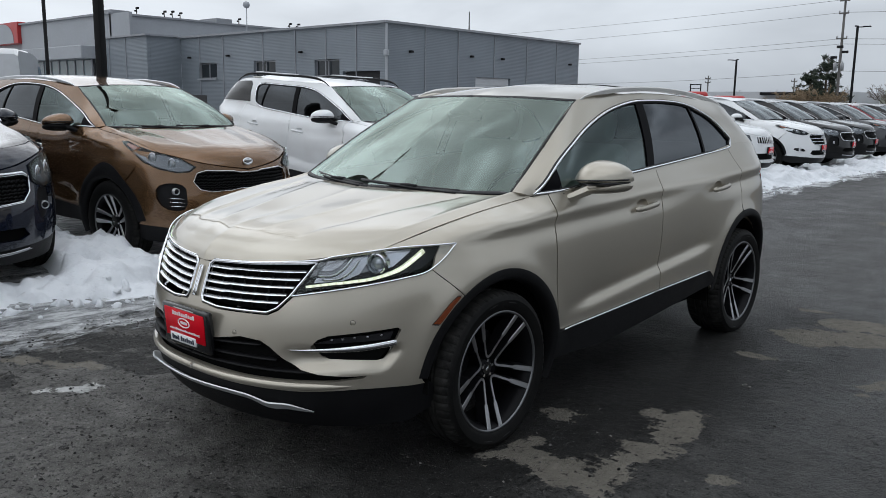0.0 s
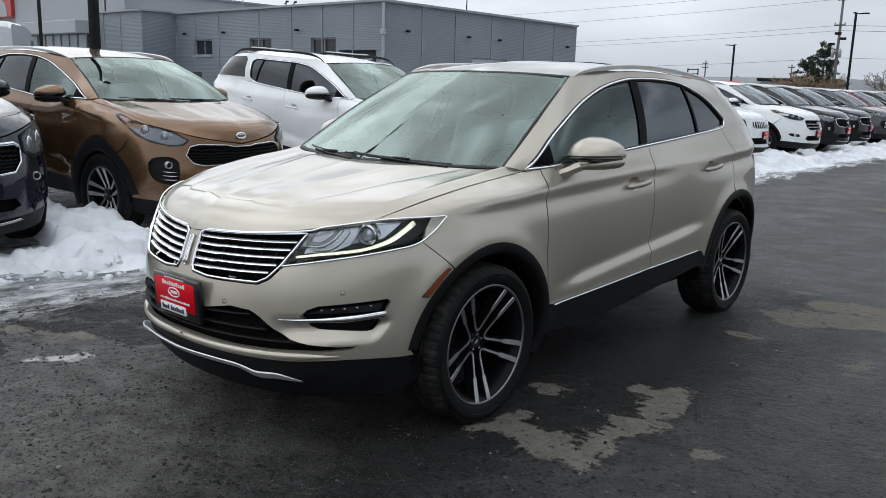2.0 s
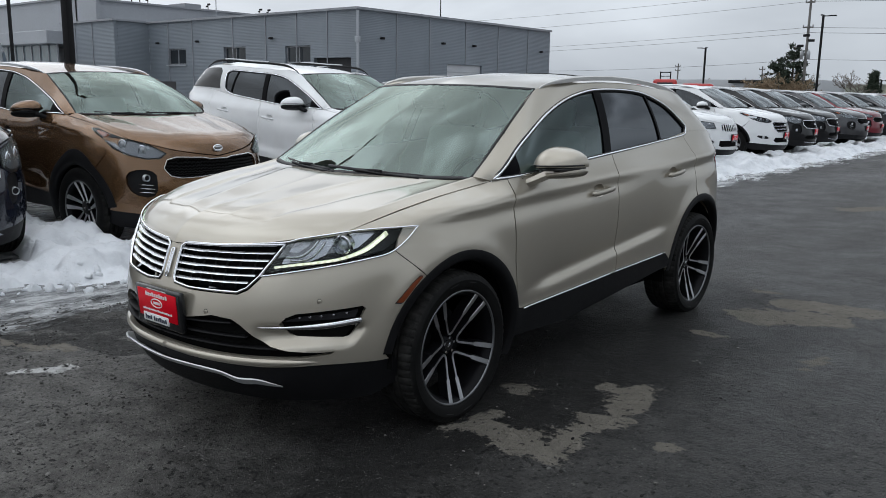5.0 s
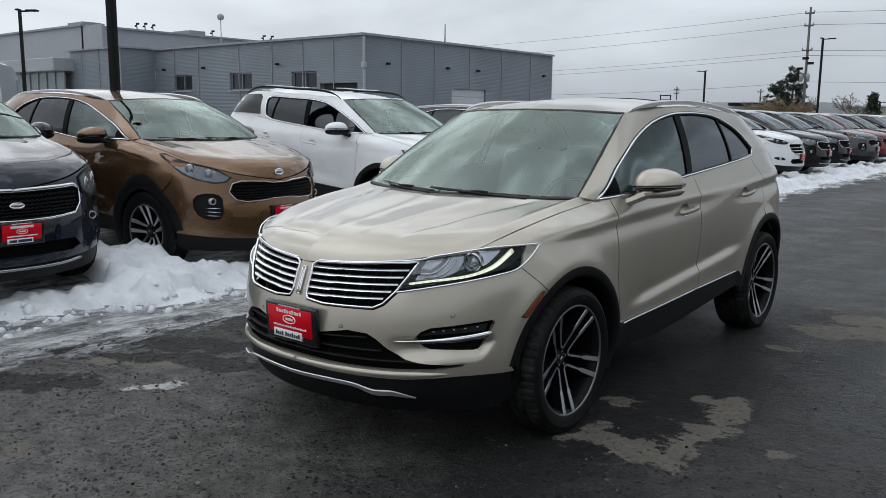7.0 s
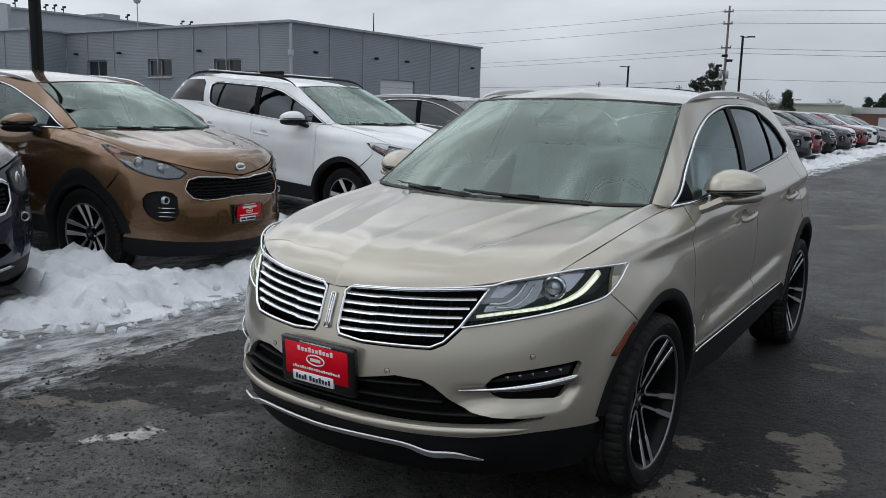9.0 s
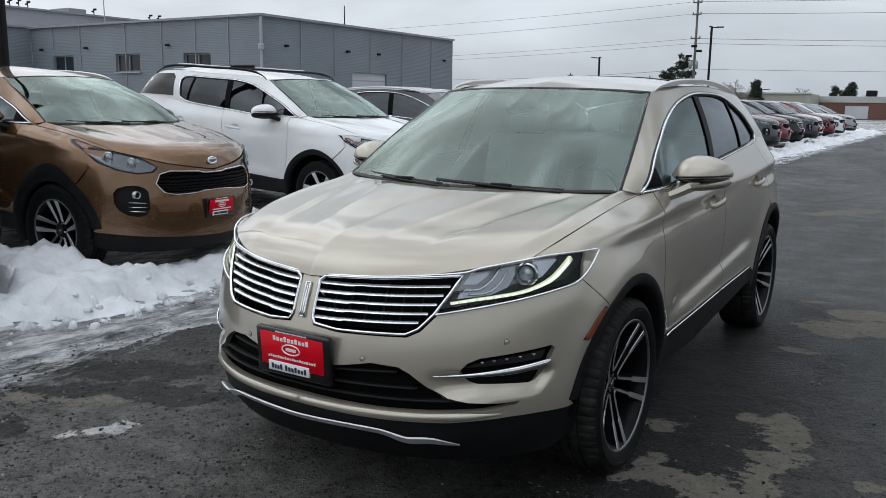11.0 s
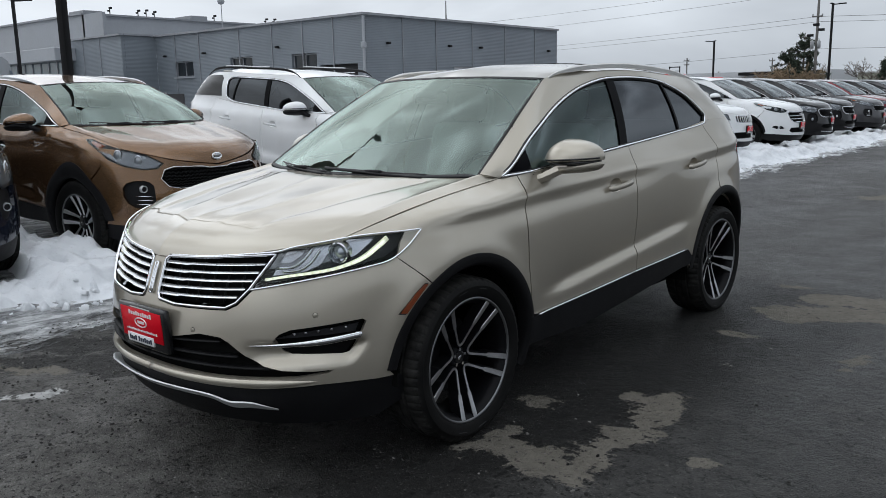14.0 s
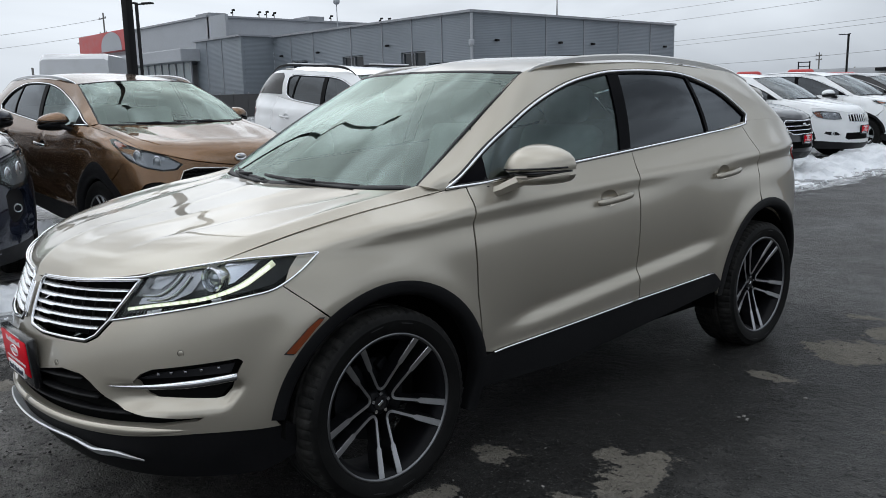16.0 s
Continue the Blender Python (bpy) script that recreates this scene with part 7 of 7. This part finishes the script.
part("roof", box(-57, 49.05, 6.75, 38.3, 23.3, 0.2), TRIM_GREY, bld, smooth=False)
part("roof", box(-96, 56, 9.55, 40, 37, 0.2), TRIM_GREY, bld, smooth=False)
part("wall", box(-37.9, 60.9, 3.45, 0.3, 0.28, 6.9), SIDING, bld, smooth=False)
for v_ in (box(-50.5, 37.05, 6.95, 26.0, 0.4, 0.15), box(-37.70, 49.1, 6.955, 0.4, 23.7, 0.15), box(-67.8, 33.85, 7.0, 9.2, 0.4, 0.15), box(-63.35, 35.4, 7.005, 0.4, 2.68, 0.15), box(-86.5, 37.05, 9.80, 21.6, 0.4, 0.18), box(-75.75, 56.3, 9.805, 0.4, 38, 0.18)):
    part("parapet_cap", v_, TRIM_GREY, bld, smooth=False)
for x in (-56.9, -51.45, -47.4, -43.9, -40.65, -60.4):
    part("panel_joint", box(x, 37.07, 3.45, 0.06, 0.06, 6.9), TRIM_GREY, bld, smooth=False)
for x in (-70.0, -67.0):
    part("panel_joint", box(x, 33.87, 3.45, 0.06, 0.06, 6.9), TRIM_GREY, bld, smooth=False)
for y in (41.0, 44.6, 48.9, 53.2, 57.5):
    part("panel_joint", box(-37.71, y, 3.45 + (1.8 if 46 < y < 51.5 else 0), 0.06, 0.06, 6.9 - (3.7 if 46 < y < 51.5 else 0)), TRIM_GREY, bld, smooth=False)
part("downspout", box(-37.55, 37.0, 3.4, 0.14, 0.14, 6.8), PANEL_GREY, bld, smooth=False)
part("rain_head", box(-37.52, 36.95, 4.9, 0.3, 0.3, 0.4, 0.05), PANEL_GREY, bld)
for a, b, c, d in WINS:
    w = part("window", box((a + b) / 2, 37.35, (c + d) / 2, b - a, 0.04, d - c), WIN_GLASS, bld, "dark window with pale frame", smooth=False)
    for xx in (a + 0.06, (a + b) / 2, b - 0.06):
        part("window_bar", box(xx, 37.30, (c + d) / 2, 0.07, 0.08, d - c), TRIM_GREY, w, smooth=False)
    for zz in (c + 0.06, d - 0.06):
        part("window_bar", box((a + b) / 2, 37.30, zz, b - a, 0.08, 0.07), TRIM_GREY, w, smooth=False)
    part("window_sill", box((a + b) / 2, 37.05, c - 0.05, b - a + 0.2, 0.2, 0.1), PANEL_GREY, w, smooth=False)
part("bay_interior", box(-40.2, 40.5, 1.9, 3.9, 0.1, 3.8), DARK_IN, bld, smooth=False)
for k in range(3):
    part("bay_door", box(-40.2, 37.42, 3.45 - 0.62 * k, 3.8, 0.06, 0.58, 0.02, 1), DARK_IN, bld, "dark overhead door", smooth=False)
dr = part("service_door", box(-37.98, 48.9, 1.8, 0.06, 4.4, 3.64), DOOR_WHITE, bld, "pale overhead service door", smooth=False)
for k in range(6):
    part("door_panel", box(-37.93, 48.9, 0.32 + 0.6 * k, 0.04, 4.3, 0.55, 0.015, 1), DOOR_WHITE, dr, smooth=False)
for x, y in ((-56.0, 36.9), (-46.6, 36.9), (-61.8, 36.9)):
    part("wall_lamp", box(x, y, 5.2, 0.30, 0.25, 0.16, 0.04), DARK_METAL, bld, "small black wall lamp")
for y in (39.4, 46.0, 49.8, 59.4):
    part("wall_lamp", box(-37.55, y, 5.1, 0.25, 0.30, 0.16, 0.04), DARK_METAL, bld, "small black wall lamp")
# entrance side
part("canopy", box(-79.5, 34.5, 5.75, 16.0, 5.0, 1.15, 0.06), PANEL_GREY, bld, "pale entrance canopy", smooth=False)
for k in range(9):
    part("glazing", box(-86.4 + 1.7 * k, 33.2, 2.6, 1.62, 0.06, 5.1), SHOWROOM, bld, smooth=False)
for k in range(10):
    part("mullion", box(-87.25 + 1.7 * k, 33.15, 2.6, 0.14, 0.14, 5.1), TRIM_GREY, bld, smooth=False)
sg = part("sign_block", box(-105, 37.2, 8.9, 16.0, 1.0, 2.4, 0.05), SIGN_RED, bld, "red fascia with a grey curved panel", smooth=False)
aa = np.linspace(0, np.pi, 16)
cv = np.vstack([[(-101.5 + 3.4 * np.cos(a), 7.75 + 2.25 * abs(np.sin(a)) ** 0.7) for a in aa]])
v_, f_ = fill(cv, [], 2.0)
part("sign_curve", skin(np.stack([v_[:, 0], np.full(len(v_), 36.66), v_[:, 1]], 1), f_, (0, -1, 0), 0.03), PANEL_GREY, sg, smooth=False)
part("wall", box(-105, 38.2, 4.2, 16.0, 1.0, 7.8), PANEL_GREY, bld, smooth=False)
for y, s in ((40.0, 1.0), (43.0, 0.8), (43.9, 1.0), (44.8, 0.8), (52.0, 0.8), (59.0, 0.9), (60.2, 1.0)):
    x = -76.1
    part("roof_camera", joined(box(x, y, 10.1, 0.07, 0.07, 0.8 * s), box(x + 0.16, y, 10.15 + 0.38 * s, 0.42, 0.2, 0.2, 0.05), box(x - 0.02, y - 0.1, 10.15 + 0.12 * s, 0.24, 0.2, 0.16, 0.04)), DARK_METAL, bld, "dark roof mounted camera", smooth=False)
for x, y, z, sx in ((-79.0, 39, 10.0, 3.0), (-77.5, 50, 10.0, 3.2), (-61, 46, 7.0, 2.6)):
    part("roof_unit", box(x, y, z + 0.1, sx, 2.0, 0.5, 0.06), TRIM_GREY, bld, "low grey roof unit", smooth=False)
part("flue", lathe([(6.8, 0.2), (7.9, 0.2), (7.9, 0.26), (8.1, 0.26), (8.1, 0.001)], 12, "z"), PANEL_GREY, bld).location = (-53.8, 45, 0)
part("mast", lathe([(6.8, 0.05), (10.3, 0.04)], 8, "z"), PANEL_GREY, bld).location = (-64.7, 45, 0)
part("dish", lathe([(10.25, 0.02), (10.33, 0.24), (10.55, 0.34), (10.8, 0.26), (10.9, 0.02)], 14, "z"), PANEL_GREY, bld, "pale round antenna").location = (-64.7, 45, 0)
part("mast", lathe([(6.8, 0.05), (8.4, 0.03)], 8, "z"), DARK_METAL, bld).location = (-37.9, 46, 0)


# ---- lamps, poles and wires ----
WOOD = varied("weathered_pole_wood", (0.12, 0.115, 0.11), 0.85, 2.0, 0.25, bump=0.4, bump_scale=12.0)
STEEL = varied("galvanised_steel", (0.34, 0.35, 0.36), 0.5, 3.0, 0.15, metal=0.6)
CONCRETE = varied("pole_base_concrete", (0.32, 0.31, 0.30), 0.9, 2.0, 0.18, bump=0.4, bump_scale=30.0)


def lot_lamp(x, y, height, width, turn, label):
    t = thing("lot_lamp", label, "lamp post", pose(x, y, 0, 0, 0, turn), "lot lamp posts")
    part("base", lathe([(0, 0.3), (0.7, 0.3), (0.72, 0.28), (0.72, 0.001)], 20, "z"), CONCRETE, t)
    part("post", box(0, 0, height / 2 + 0.3, width, width, height - 0.6, 0.010), DARK_METAL, t)
    part("arm", box(0.25, 0, height - 0.10, 0.5, 0.08, 0.08, 0.02), DARK_METAL, t)
    part("lamp_head", box(0.68, 0, height - 0.07, 0.60, 0.34, 0.09, 0.03), DARK_METAL, t, "flat black lamp head")
    part("lamp_head", box(-0.12, 0, height - 0.02, 0.2, 0.2, 0.1, 0.04), DARK_METAL, t)
    return t


lot_lamp(-8.05, 2.66, 9.0, 0.105, 20, "tall square black lamp post between parked cars")
lot_lamp(-42.0, 16.4, 6.75, 0.135, 35, "black lamp post with one flat head")
lot_lamp(-36.3, 92.2, 7.1, 0.20, 215, "black lamp post far across the lot")
lot_lamp(-17.4, 70.1, 8.2, 0.18, 20, "black lamp post at the lot's far end")
lot_lamp(-19.9, 104, 3.7, 0.18, 20, "small black lamp post far away")


def utility_pole(x, y, h, arms, label):
    t = thing("utility_pole", label, "utility pole", pose(x, y, 0), "utility poles")
    part("pole", lathe([(0, 0.17), (h, 0.10), (h, 0.001)], 14, "z"), WOOD, t)
    for z, w in arms:
        part("crossarm", box(0, -0.16, z, w, 0.12, 0.14), WOOD, t, smooth=False)
        for s in (-0.45, 0.45):
            part("insulator", lathe([(0, 0.02), (0.05, 0.07), (0.12, 0.07), (0.2, 0.03), (0.2, 0.001)], 8, "z"), STEEL, t).location = (s * w, -0.16, z + 0.07)
    return t


up = utility_pole(-22.9, 85, 12.6, [(12.0, 0.9), (10.8, 0.9), (8.4, 1.0)], "tall wooden utility pole with transformers")
for dx in (-0.32, 0.32):
    part("transformer", lathe([(5.3, 0.001), (5.33, 0.17), (6.0, 0.17), (6.08, 0.09), (6.2, 0.03), (6.2, 0.001)], 16, "z"), STEEL, up, "grey transformer can").location = (dx, -0.3, 0)
for z in (6.6, 7.1, 7.6):
    part("cutout", box(0.5 * ((z * 10) % 3 - 1), -0.4, z, 0.6, 0.12, 0.25), DARK_METAL, up, smooth=False)
utility_pole(-61, 140, 7.2, [(6.7, 1.0), (6.0, 1.0)], "distant wooden utility pole with crossarms")
utility_pole(-46, 140, 6.6, [(6.1, 1.0)], "distant wooden utility pole with crossarms")
utility_pole(-118, 42, 14.0, [(13.2, 2.6), (11.2, 2.6), (9.2, 2.6)], "utility pole behind the building")
utility_pole(-84, 22.5, 5.0, [], "thin pole beyond the cars")


CABLE = varied("weathered_cable", (0.16, 0.165, 0.175), 0.7, 1.0, 0.2)


def wire(a, b, sag, r=0.022):
    t = np.linspace(0, 1, 24)[:, None]
    p = np.array(a) * (1 - t) + np.array(b) * t
    p[:, 2] -= sag * 4 * (t * (1 - t))[:, 0]
    solo("overhead_wire", sweep(p, ring_profile(r * 0.8, 5), (0, 0, 1)), CABLE, "thin grey overhead wire", "wire", "overhead wires")


for z, zl, zr in ((12.1, 16.0, 10.8), (10.9, 13.0, 9.7), (8.4, 9.6, 7.0), (7.9, 8.8, 6.6)):
    wire((-22.9, 85, z), (-150, 100, zl * 0.72 + 2), 1.5, 0.02)
    wire((-22.9, 85, z), (40, 85, zr), 0.4, 0.025)
wire((-60, 90, 4.4), (-22.9, 85, 5.3), 0.3)
wire((-22.9, 85, 5.3), (40, 85, 4.7), 0.3, 0.02)
wire((-118, 42, 13.2), (-220, 10, 14), 1.5, 0.03)
wire((-118, 42, 11.2), (-220, 10, 12), 1.5, 0.03)


# ---- trees and bushes ----
BARK = varied("bark", (0.10, 0.085, 0.07), 0.9, 4.0, 0.3, bump=0.5, bump_scale=20.0)
TWIG = varied("bare_twigs", (0.16, 0.135, 0.115), 0.9, 3.0, 0.3)
NEEDLE = varied("dark_needles", (0.028, 0.042, 0.026), 0.8, 2.0, 0.4)
RUSSET = varied("russet_brush", (0.27, 0.20, 0.13), 0.9, 2.0, 0.35)


def limb(a, b, r0, r1, n=5):
    a, b = np.array(a, float), np.array(b, float)
    t = np.linspace(0, 1, n)[:, None]
    p = a * (1 - t) + b * t
    p[:, 2] += 0.06 * np.linalg.norm(b - a) * np.sin(np.pi * t[:, 0])
    return sweep(p, ring_profile(1.0, 5), (0.3, 0.9, 0.2), np.linspace(r0, r1, n))


def pine(x, y, h, spread, seed, label):
    rnd = np.random.RandomState(seed)
    t = thing("pine_tree", label, "tree", pose(x, y, 0), "distant trees")
    trunk = [limb((0, 0, 0), (0.1, 0, h), 0.22, 0.03, 8)]
    tufts = []
    for k in range(46):
        z = h * (0.30 + 0.68 * round(k / 46 * 9) / 9) + rnd.uniform(-0.08, 0.08)
        a = rnd.uniform(0, 2 * np.pi)
        l = spread * (1.0 - 0.75 * (k / 46) ** 1.4) * rnd.uniform(0.55, 1.1)
        e = np.array([l * np.cos(a), l * np.sin(a), z + rnd.uniform(-0.1, 0.4)])
        trunk.append(limb((0, 0, z), e, 0.05, 0.012))
        for q in range(15):
            c = np.array([0, 0, z]) + (e - np.array([0, 0, z])) * rnd.uniform(0.4, 1.05) + rnd.normal(0, 1, 3) * np.array([0.15, 0.15, 0.08])
            for _ in range(7):
                d = rnd.normal(0, 1, 3)
                d /= np.linalg.norm(d)
                s = np.cross(d, rnd.normal(0, 1, 3))
                s *= 0.045 / (np.linalg.norm(s) + 1e-9)
                ln = rnd.uniform(0.16, 0.34)
                tufts.append((np.array([c - s, c + s, c + d * ln + s * 0.3, c + d * ln - s * 0.3]), [(0, 1, 2, 3)]))
    part("trunk", joined(*trunk), BARK, t)
    tagged(part("crown", joined(*tufts), NEEDLE, t, smooth=False), kind="stuff")


def bare_tree(x, y, h, seed, label, mat=TWIG, low=0.33):
    rnd = np.random.RandomState(seed)
    t = thing("bare_tree", label, "tree", pose(x, y, 0), "distant trees")
    wood, twigs = [], []
    def grow(p, d, l, r, depth):
        e = p + d * l
        (wood if depth > 2 else twigs).append(limb(p, e, r, r * 0.62, 4))
        if depth == 0:
            return
        for _ in range(3 if depth > 1 else 4):
            nd = d + rnd.normal(0, 0.46, 3)
            nd[2] = abs(nd[2]) * 0.8 + 0.15
            nd /= np.linalg.norm(nd)
            grow(p + d * l * rnd.uniform(0.55, 1.0), nd, l * rnd.uniform(0.55, 0.8), r * 0.68, depth - 1)
    grow(np.zeros(3), np.array([0, 0, 1.0]), h * low, 0.011 * h + 0.02, 5)
    part("trunk", joined(*wood), BARK, t)
    tagged(part("crown", joined(*twigs), mat, t), kind="stuff")


pine(-24.4, 86, 6.6, 2.6, 1, "dark pine beside the utility pole")
pine(-26.2, 87, 5.2, 2.3, 2, "dark pine beside the utility pole")
pine(-18.0, 92, 4.2, 0.75, 3, "slim dark spruce beyond the lot")
pine(-13.3, 118, 4.0, 1.0, 5, "dark pine behind the brick building")
pine(-11.6, 119, 4.6, 1.0, 6, "dark pine behind the brick building")
pine(-12.4, 120, 3.8, 0.9, 7, "dark pine behind the brick building")
bare_tree(-19.6, 90, 5.8, 11, "bare leafless tree beyond the lot")
bare_tree(-21.2, 98, 5.2, 12, "bare leafless tree beyond the lot")
for i, (x, y, h) in enumerate(((-20.2, 118, 4.6), (-17.5, 118, 4.9), (-16.2, 119, 4.3), (-9.5, 117, 4.4), (-6, 117, 4.8), (-60, 150, 6), (-52, 150, 7), (-43, 140, 6), (-35, 120, 5.5), (-30, 115, 5.5))):
    bare_tree(x, y, h, 20 + i, "bare leafless tree on the skyline")
rb = np.random.RandomState(9)
for i in range(26):
    x = -27.6 + 5.2 * i / 25
    bare_tree(x, 84 + rb.uniform(-1.5, 1.5), rb.uniform(4.6, 6.4), 50 + i, "russet leafless bush beside the lot", RUSSET, 0.25)

# ---- far buildings ----
BRICK = varied("red_brick_wall", (0.15, 0.075, 0.055), 0.85, 0.6, 0.25, bump=0.3, bump_scale=8.0)
BEIGE = varied("beige_metal_wall", (0.35, 0.36, 0.29), 0.6, 0.4, 0.12)
PALE = varied("pale_metal_band", (0.42, 0.43, 0.42), 0.6, 0.5, 0.12)
br = thing("brick_building", "low red brick industrial building with pale roof band", "building", pose(0, 0, 0))
part("wall", box(10, 116, 1.1, 68, 10, 2.2), BRICK, br, smooth=False)
part("roof_band", box(10, 111.2, 2.55, 68, 0.6, 0.75, 0.03, 1), PALE, br, "pale roof band", smooth=False)
part("roof", box(10, 116.5, 2.85, 68, 10, 0.2), PALE, br, smooth=False)
for k in range(13):
    part("sign_bar", box(-18.4 + 0.46 * k, 110.85, 2.55, 0.34, 0.05, 0.30), PALE, br, smooth=False)
part("door", box(-9.9, 110.9, 1.0, 2.6, 0.1, 1.5), DOOR_WHITE, br, "pale loading door", smooth=False)
part("roof_unit", box(-8.6, 113, 3.3, 1.2, 1.2, 0.8, 0.1), DARK_METAL, br, smooth=False)
for x in (-16.0, -5.0, 2.0):
    part("wall_lamp", box(x, 110.9, 1.7, 0.2, 0.15, 0.3, 0.04), DOOR_WHITE, br)
bg = thing("beige_building", "beige flat roofed industrial building", "building", pose(0, 0, 0))
part("wall", box(-19.0, 107.5, 1.55, 9.5, 6.5, 3.1), BEIGE, bg, smooth=False)
part("parapet_cap", box(-19.0, 104.2, 3.18, 9.7, 0.4, 0.16), PALE, bg, smooth=False)
wh = thing("white_building", "low white commercial building beyond the lot", "building", pose(0, 0, 0))
part("wall", box(-34, 100, 1.75, 20, 10, 3.5), DOOR_WHITE, wh, smooth=False)
part("roof_edge", box(-29.5, 94.5, 3.25, 9, 1.2, 0.35, 0.05), DARK_METAL, wh, "dark flat roof edge", smooth=False)
part("shop_window", box(-34, 94.9, 1.4, 6, 0.1, 1.2), WIN_GLASS, wh, smooth=False)
for k in range(4):
    part("sign_bar", box(-36 + 0.9 * k, 94.9, 2.4, 0.7, 0.06, 0.35), SIGN_RED if k == 0 else TRIM_GREY, wh, smooth=False)
part("roof_frame", joined(box(-45.4, 100, 3.9, 0.12, 0.12, 1.4), box(-44.0, 100, 3.9, 0.12, 0.12, 1.4), box(-44.7, 100, 4.5, 1.5, 0.12, 0.12), box(-44.7, 100, 4.0, 1.5, 0.1, 0.08)), DARK_METAL, wh, smooth=False)


# ---- other vehicles beyond the row ----
VAN_WHITE = paint("van_paint", (0.50, 0.51, 0.53), 0.0, 0.45, 0.2)


def cargo_van(x, y, turn):
    t = thing("cargo_van", "large white high roofed cargo van", "van", pose(x, y, 0.0, 0, 0, turn) @ Matrix.Scale(1.4, 4))
    prof = [(-2.9, 0.45), (-2.95, 1.0), (-2.75, 1.35), (-2.0, 1.55), (-1.35, 2.20), (-0.9, 2.42), (0.0, 2.52), (2.6, 2.48), (2.85, 2.32), (2.95, 1.5), (2.95, 0.45)]
    rings = []
    for xx, k in ((-1.0, 0.90), (-0.98, 0.96), (-0.90, 1.0), (0.90, 1.0), (0.98, 0.96), (1.0, 0.90)):
        rings.append([(xx * (1 - 0.10 * max(0, (z - 1.2) / 1.5)), yy * (0.985 if abs(xx) > 0.95 else 1), 0.45 + (z - 0.45) * (0.975 if abs(xx) > 0.95 else 1.0)) for yy, z in prof])
    n = len(prof)
    v = np.array(rings).reshape(-1, 3)
    f = grid_faces(6, n) + [tuple(range(n)), tuple(range(5 * n, 6 * n))[::-1]] + [(j * n, (j + 1) * n, (j + 1) * n + n - 1, j * n + n - 1) for j in range(5)]
    part("body", (v, f), VAN_WHITE, t, sharp=40)
    part("windscreen", (np.array([(-0.80, -2.02, 1.57), (0.80, -2.02, 1.57), (0.76, -1.40, 2.33), (-0.76, -1.40, 2.33)]) + np.array([0, -0.02, 0.012]), [(0, 1, 2, 3)]), GLASS_TINT, t)
    for s in (1, -1):
        part("side_window", (np.array([(s * 0.985, -1.75, 1.50), (s * 0.985, -0.75, 1.50), (s * 0.945, -0.75, 2.1), (s * 0.945, -1.3, 2.1)]), [(0, 1, 2, 3)]), GLASS_TINT, t)
        for yy in (-1.9, 1.85):
            add_wheel(t, s * 0.86, yy, 0.36, "plain", s)
    return t


cargo_van(-35.7, 11.7, 240)
DARKCLOTH = varied("dark_load", (0.03, 0.03, 0.03), 0.8, 3.0, 0.3)


def red_machine(x, y, s, label):
    t = thing("red_truck", label, "truck", pose(x, y, 0, 0, 0, 25))
    part("bed", box(0, 0, 1.0, 5.2 * s, 2.2, 0.5, 0.06), DARKCLOTH, t)
    part("cab", box(-1.6 * s, 0, 2.0, 1.9 * s, 2.1, 1.6, 0.28, 4), SIGN_RED, t, "bright red cab")
    part("load", box(0.9 * s, 0, 1.9, 2.6 * s, 2.0, 1.2, 0.35, 4), SIGN_RED, t, "red rounded load")
    part("cab_window", box(-1.6 * s, -1.06, 2.25, 1.2 * s, 0.04, 0.6, 0.015, 1), WIN_GLASS, t)
    for xx in (-1.7, 1.5):
        for yy in (-0.95, 0.95):
            part("wheel", turned(lathe([(-0.14, 0.3), (-0.14, 0.5), (0.14, 0.5), (0.14, 0.3), (0.1, 0.001)], 18, "y"), Matrix.Translation((xx * s, yy, 0.5))), TYRE, t)


red_machine(-29.5, 62, 1.0, "red truck parked beyond the row")
red_machine(-24.8, 61, 1.0, "red truck parked beyond the row")
STONE = varied("tan_stone_pier", (0.30, 0.26, 0.20), 0.9, 1.2, 0.3, bump=0.5, bump_scale=14.0)
pier = thing("stone_pier", "tan stone sign pier at the lot's edge", "pier", pose(-21.0, 3.3, 0))
for k in range(11):
    part("stone", box(0, 0, 0.18 + 0.355 * k, 1.1 + 0.02 * (k % 2), 1.1 + 0.02 * ((k + 1) % 2), 0.345, 0.012), STONE, pier)
part("cap", box(0, 0, 4.02, 1.25, 1.25, 0.14, 0.03), STONE, pier)
for i, (x, y, col, lab) in enumerate(((-11.5, 8.2, SILVER, "silver car in the row behind"), (-11.8, 11.2, BLACK, "black car in the row behind"), (-13, -0.6, WHITE, "white car beyond the parked row"))):
    build_car("wagon", lab, parked(x, y, 180 + 3 * i, 0, 0.13), col, {"step": 0.1, "wheel": "plain", "tall": 0.93, "handle_mat": SEAL, "rails": False}, lambda c: plain_front(c, BARRED), "cars behind the row")
FENCE = varied("dark_fence_fabric", (0.03, 0.03, 0.032), 0.85, 1.0, 0.3)
fence = thing("lot_fence", "dark screened fence beyond the cars", "fence", pose(-58, 31.5, 0))
for k in range(9):
    part("fence_panel", box(2.5 * k - 14, 0, 1.0, 2.44, 0.05, 1.9), FENCE, fence, smooth=False)
    part("fence_post", box(2.5 * k - 15.25, 0.05, 1.05, 0.08, 0.08, 2.1), STEEL, fence, smooth=False)
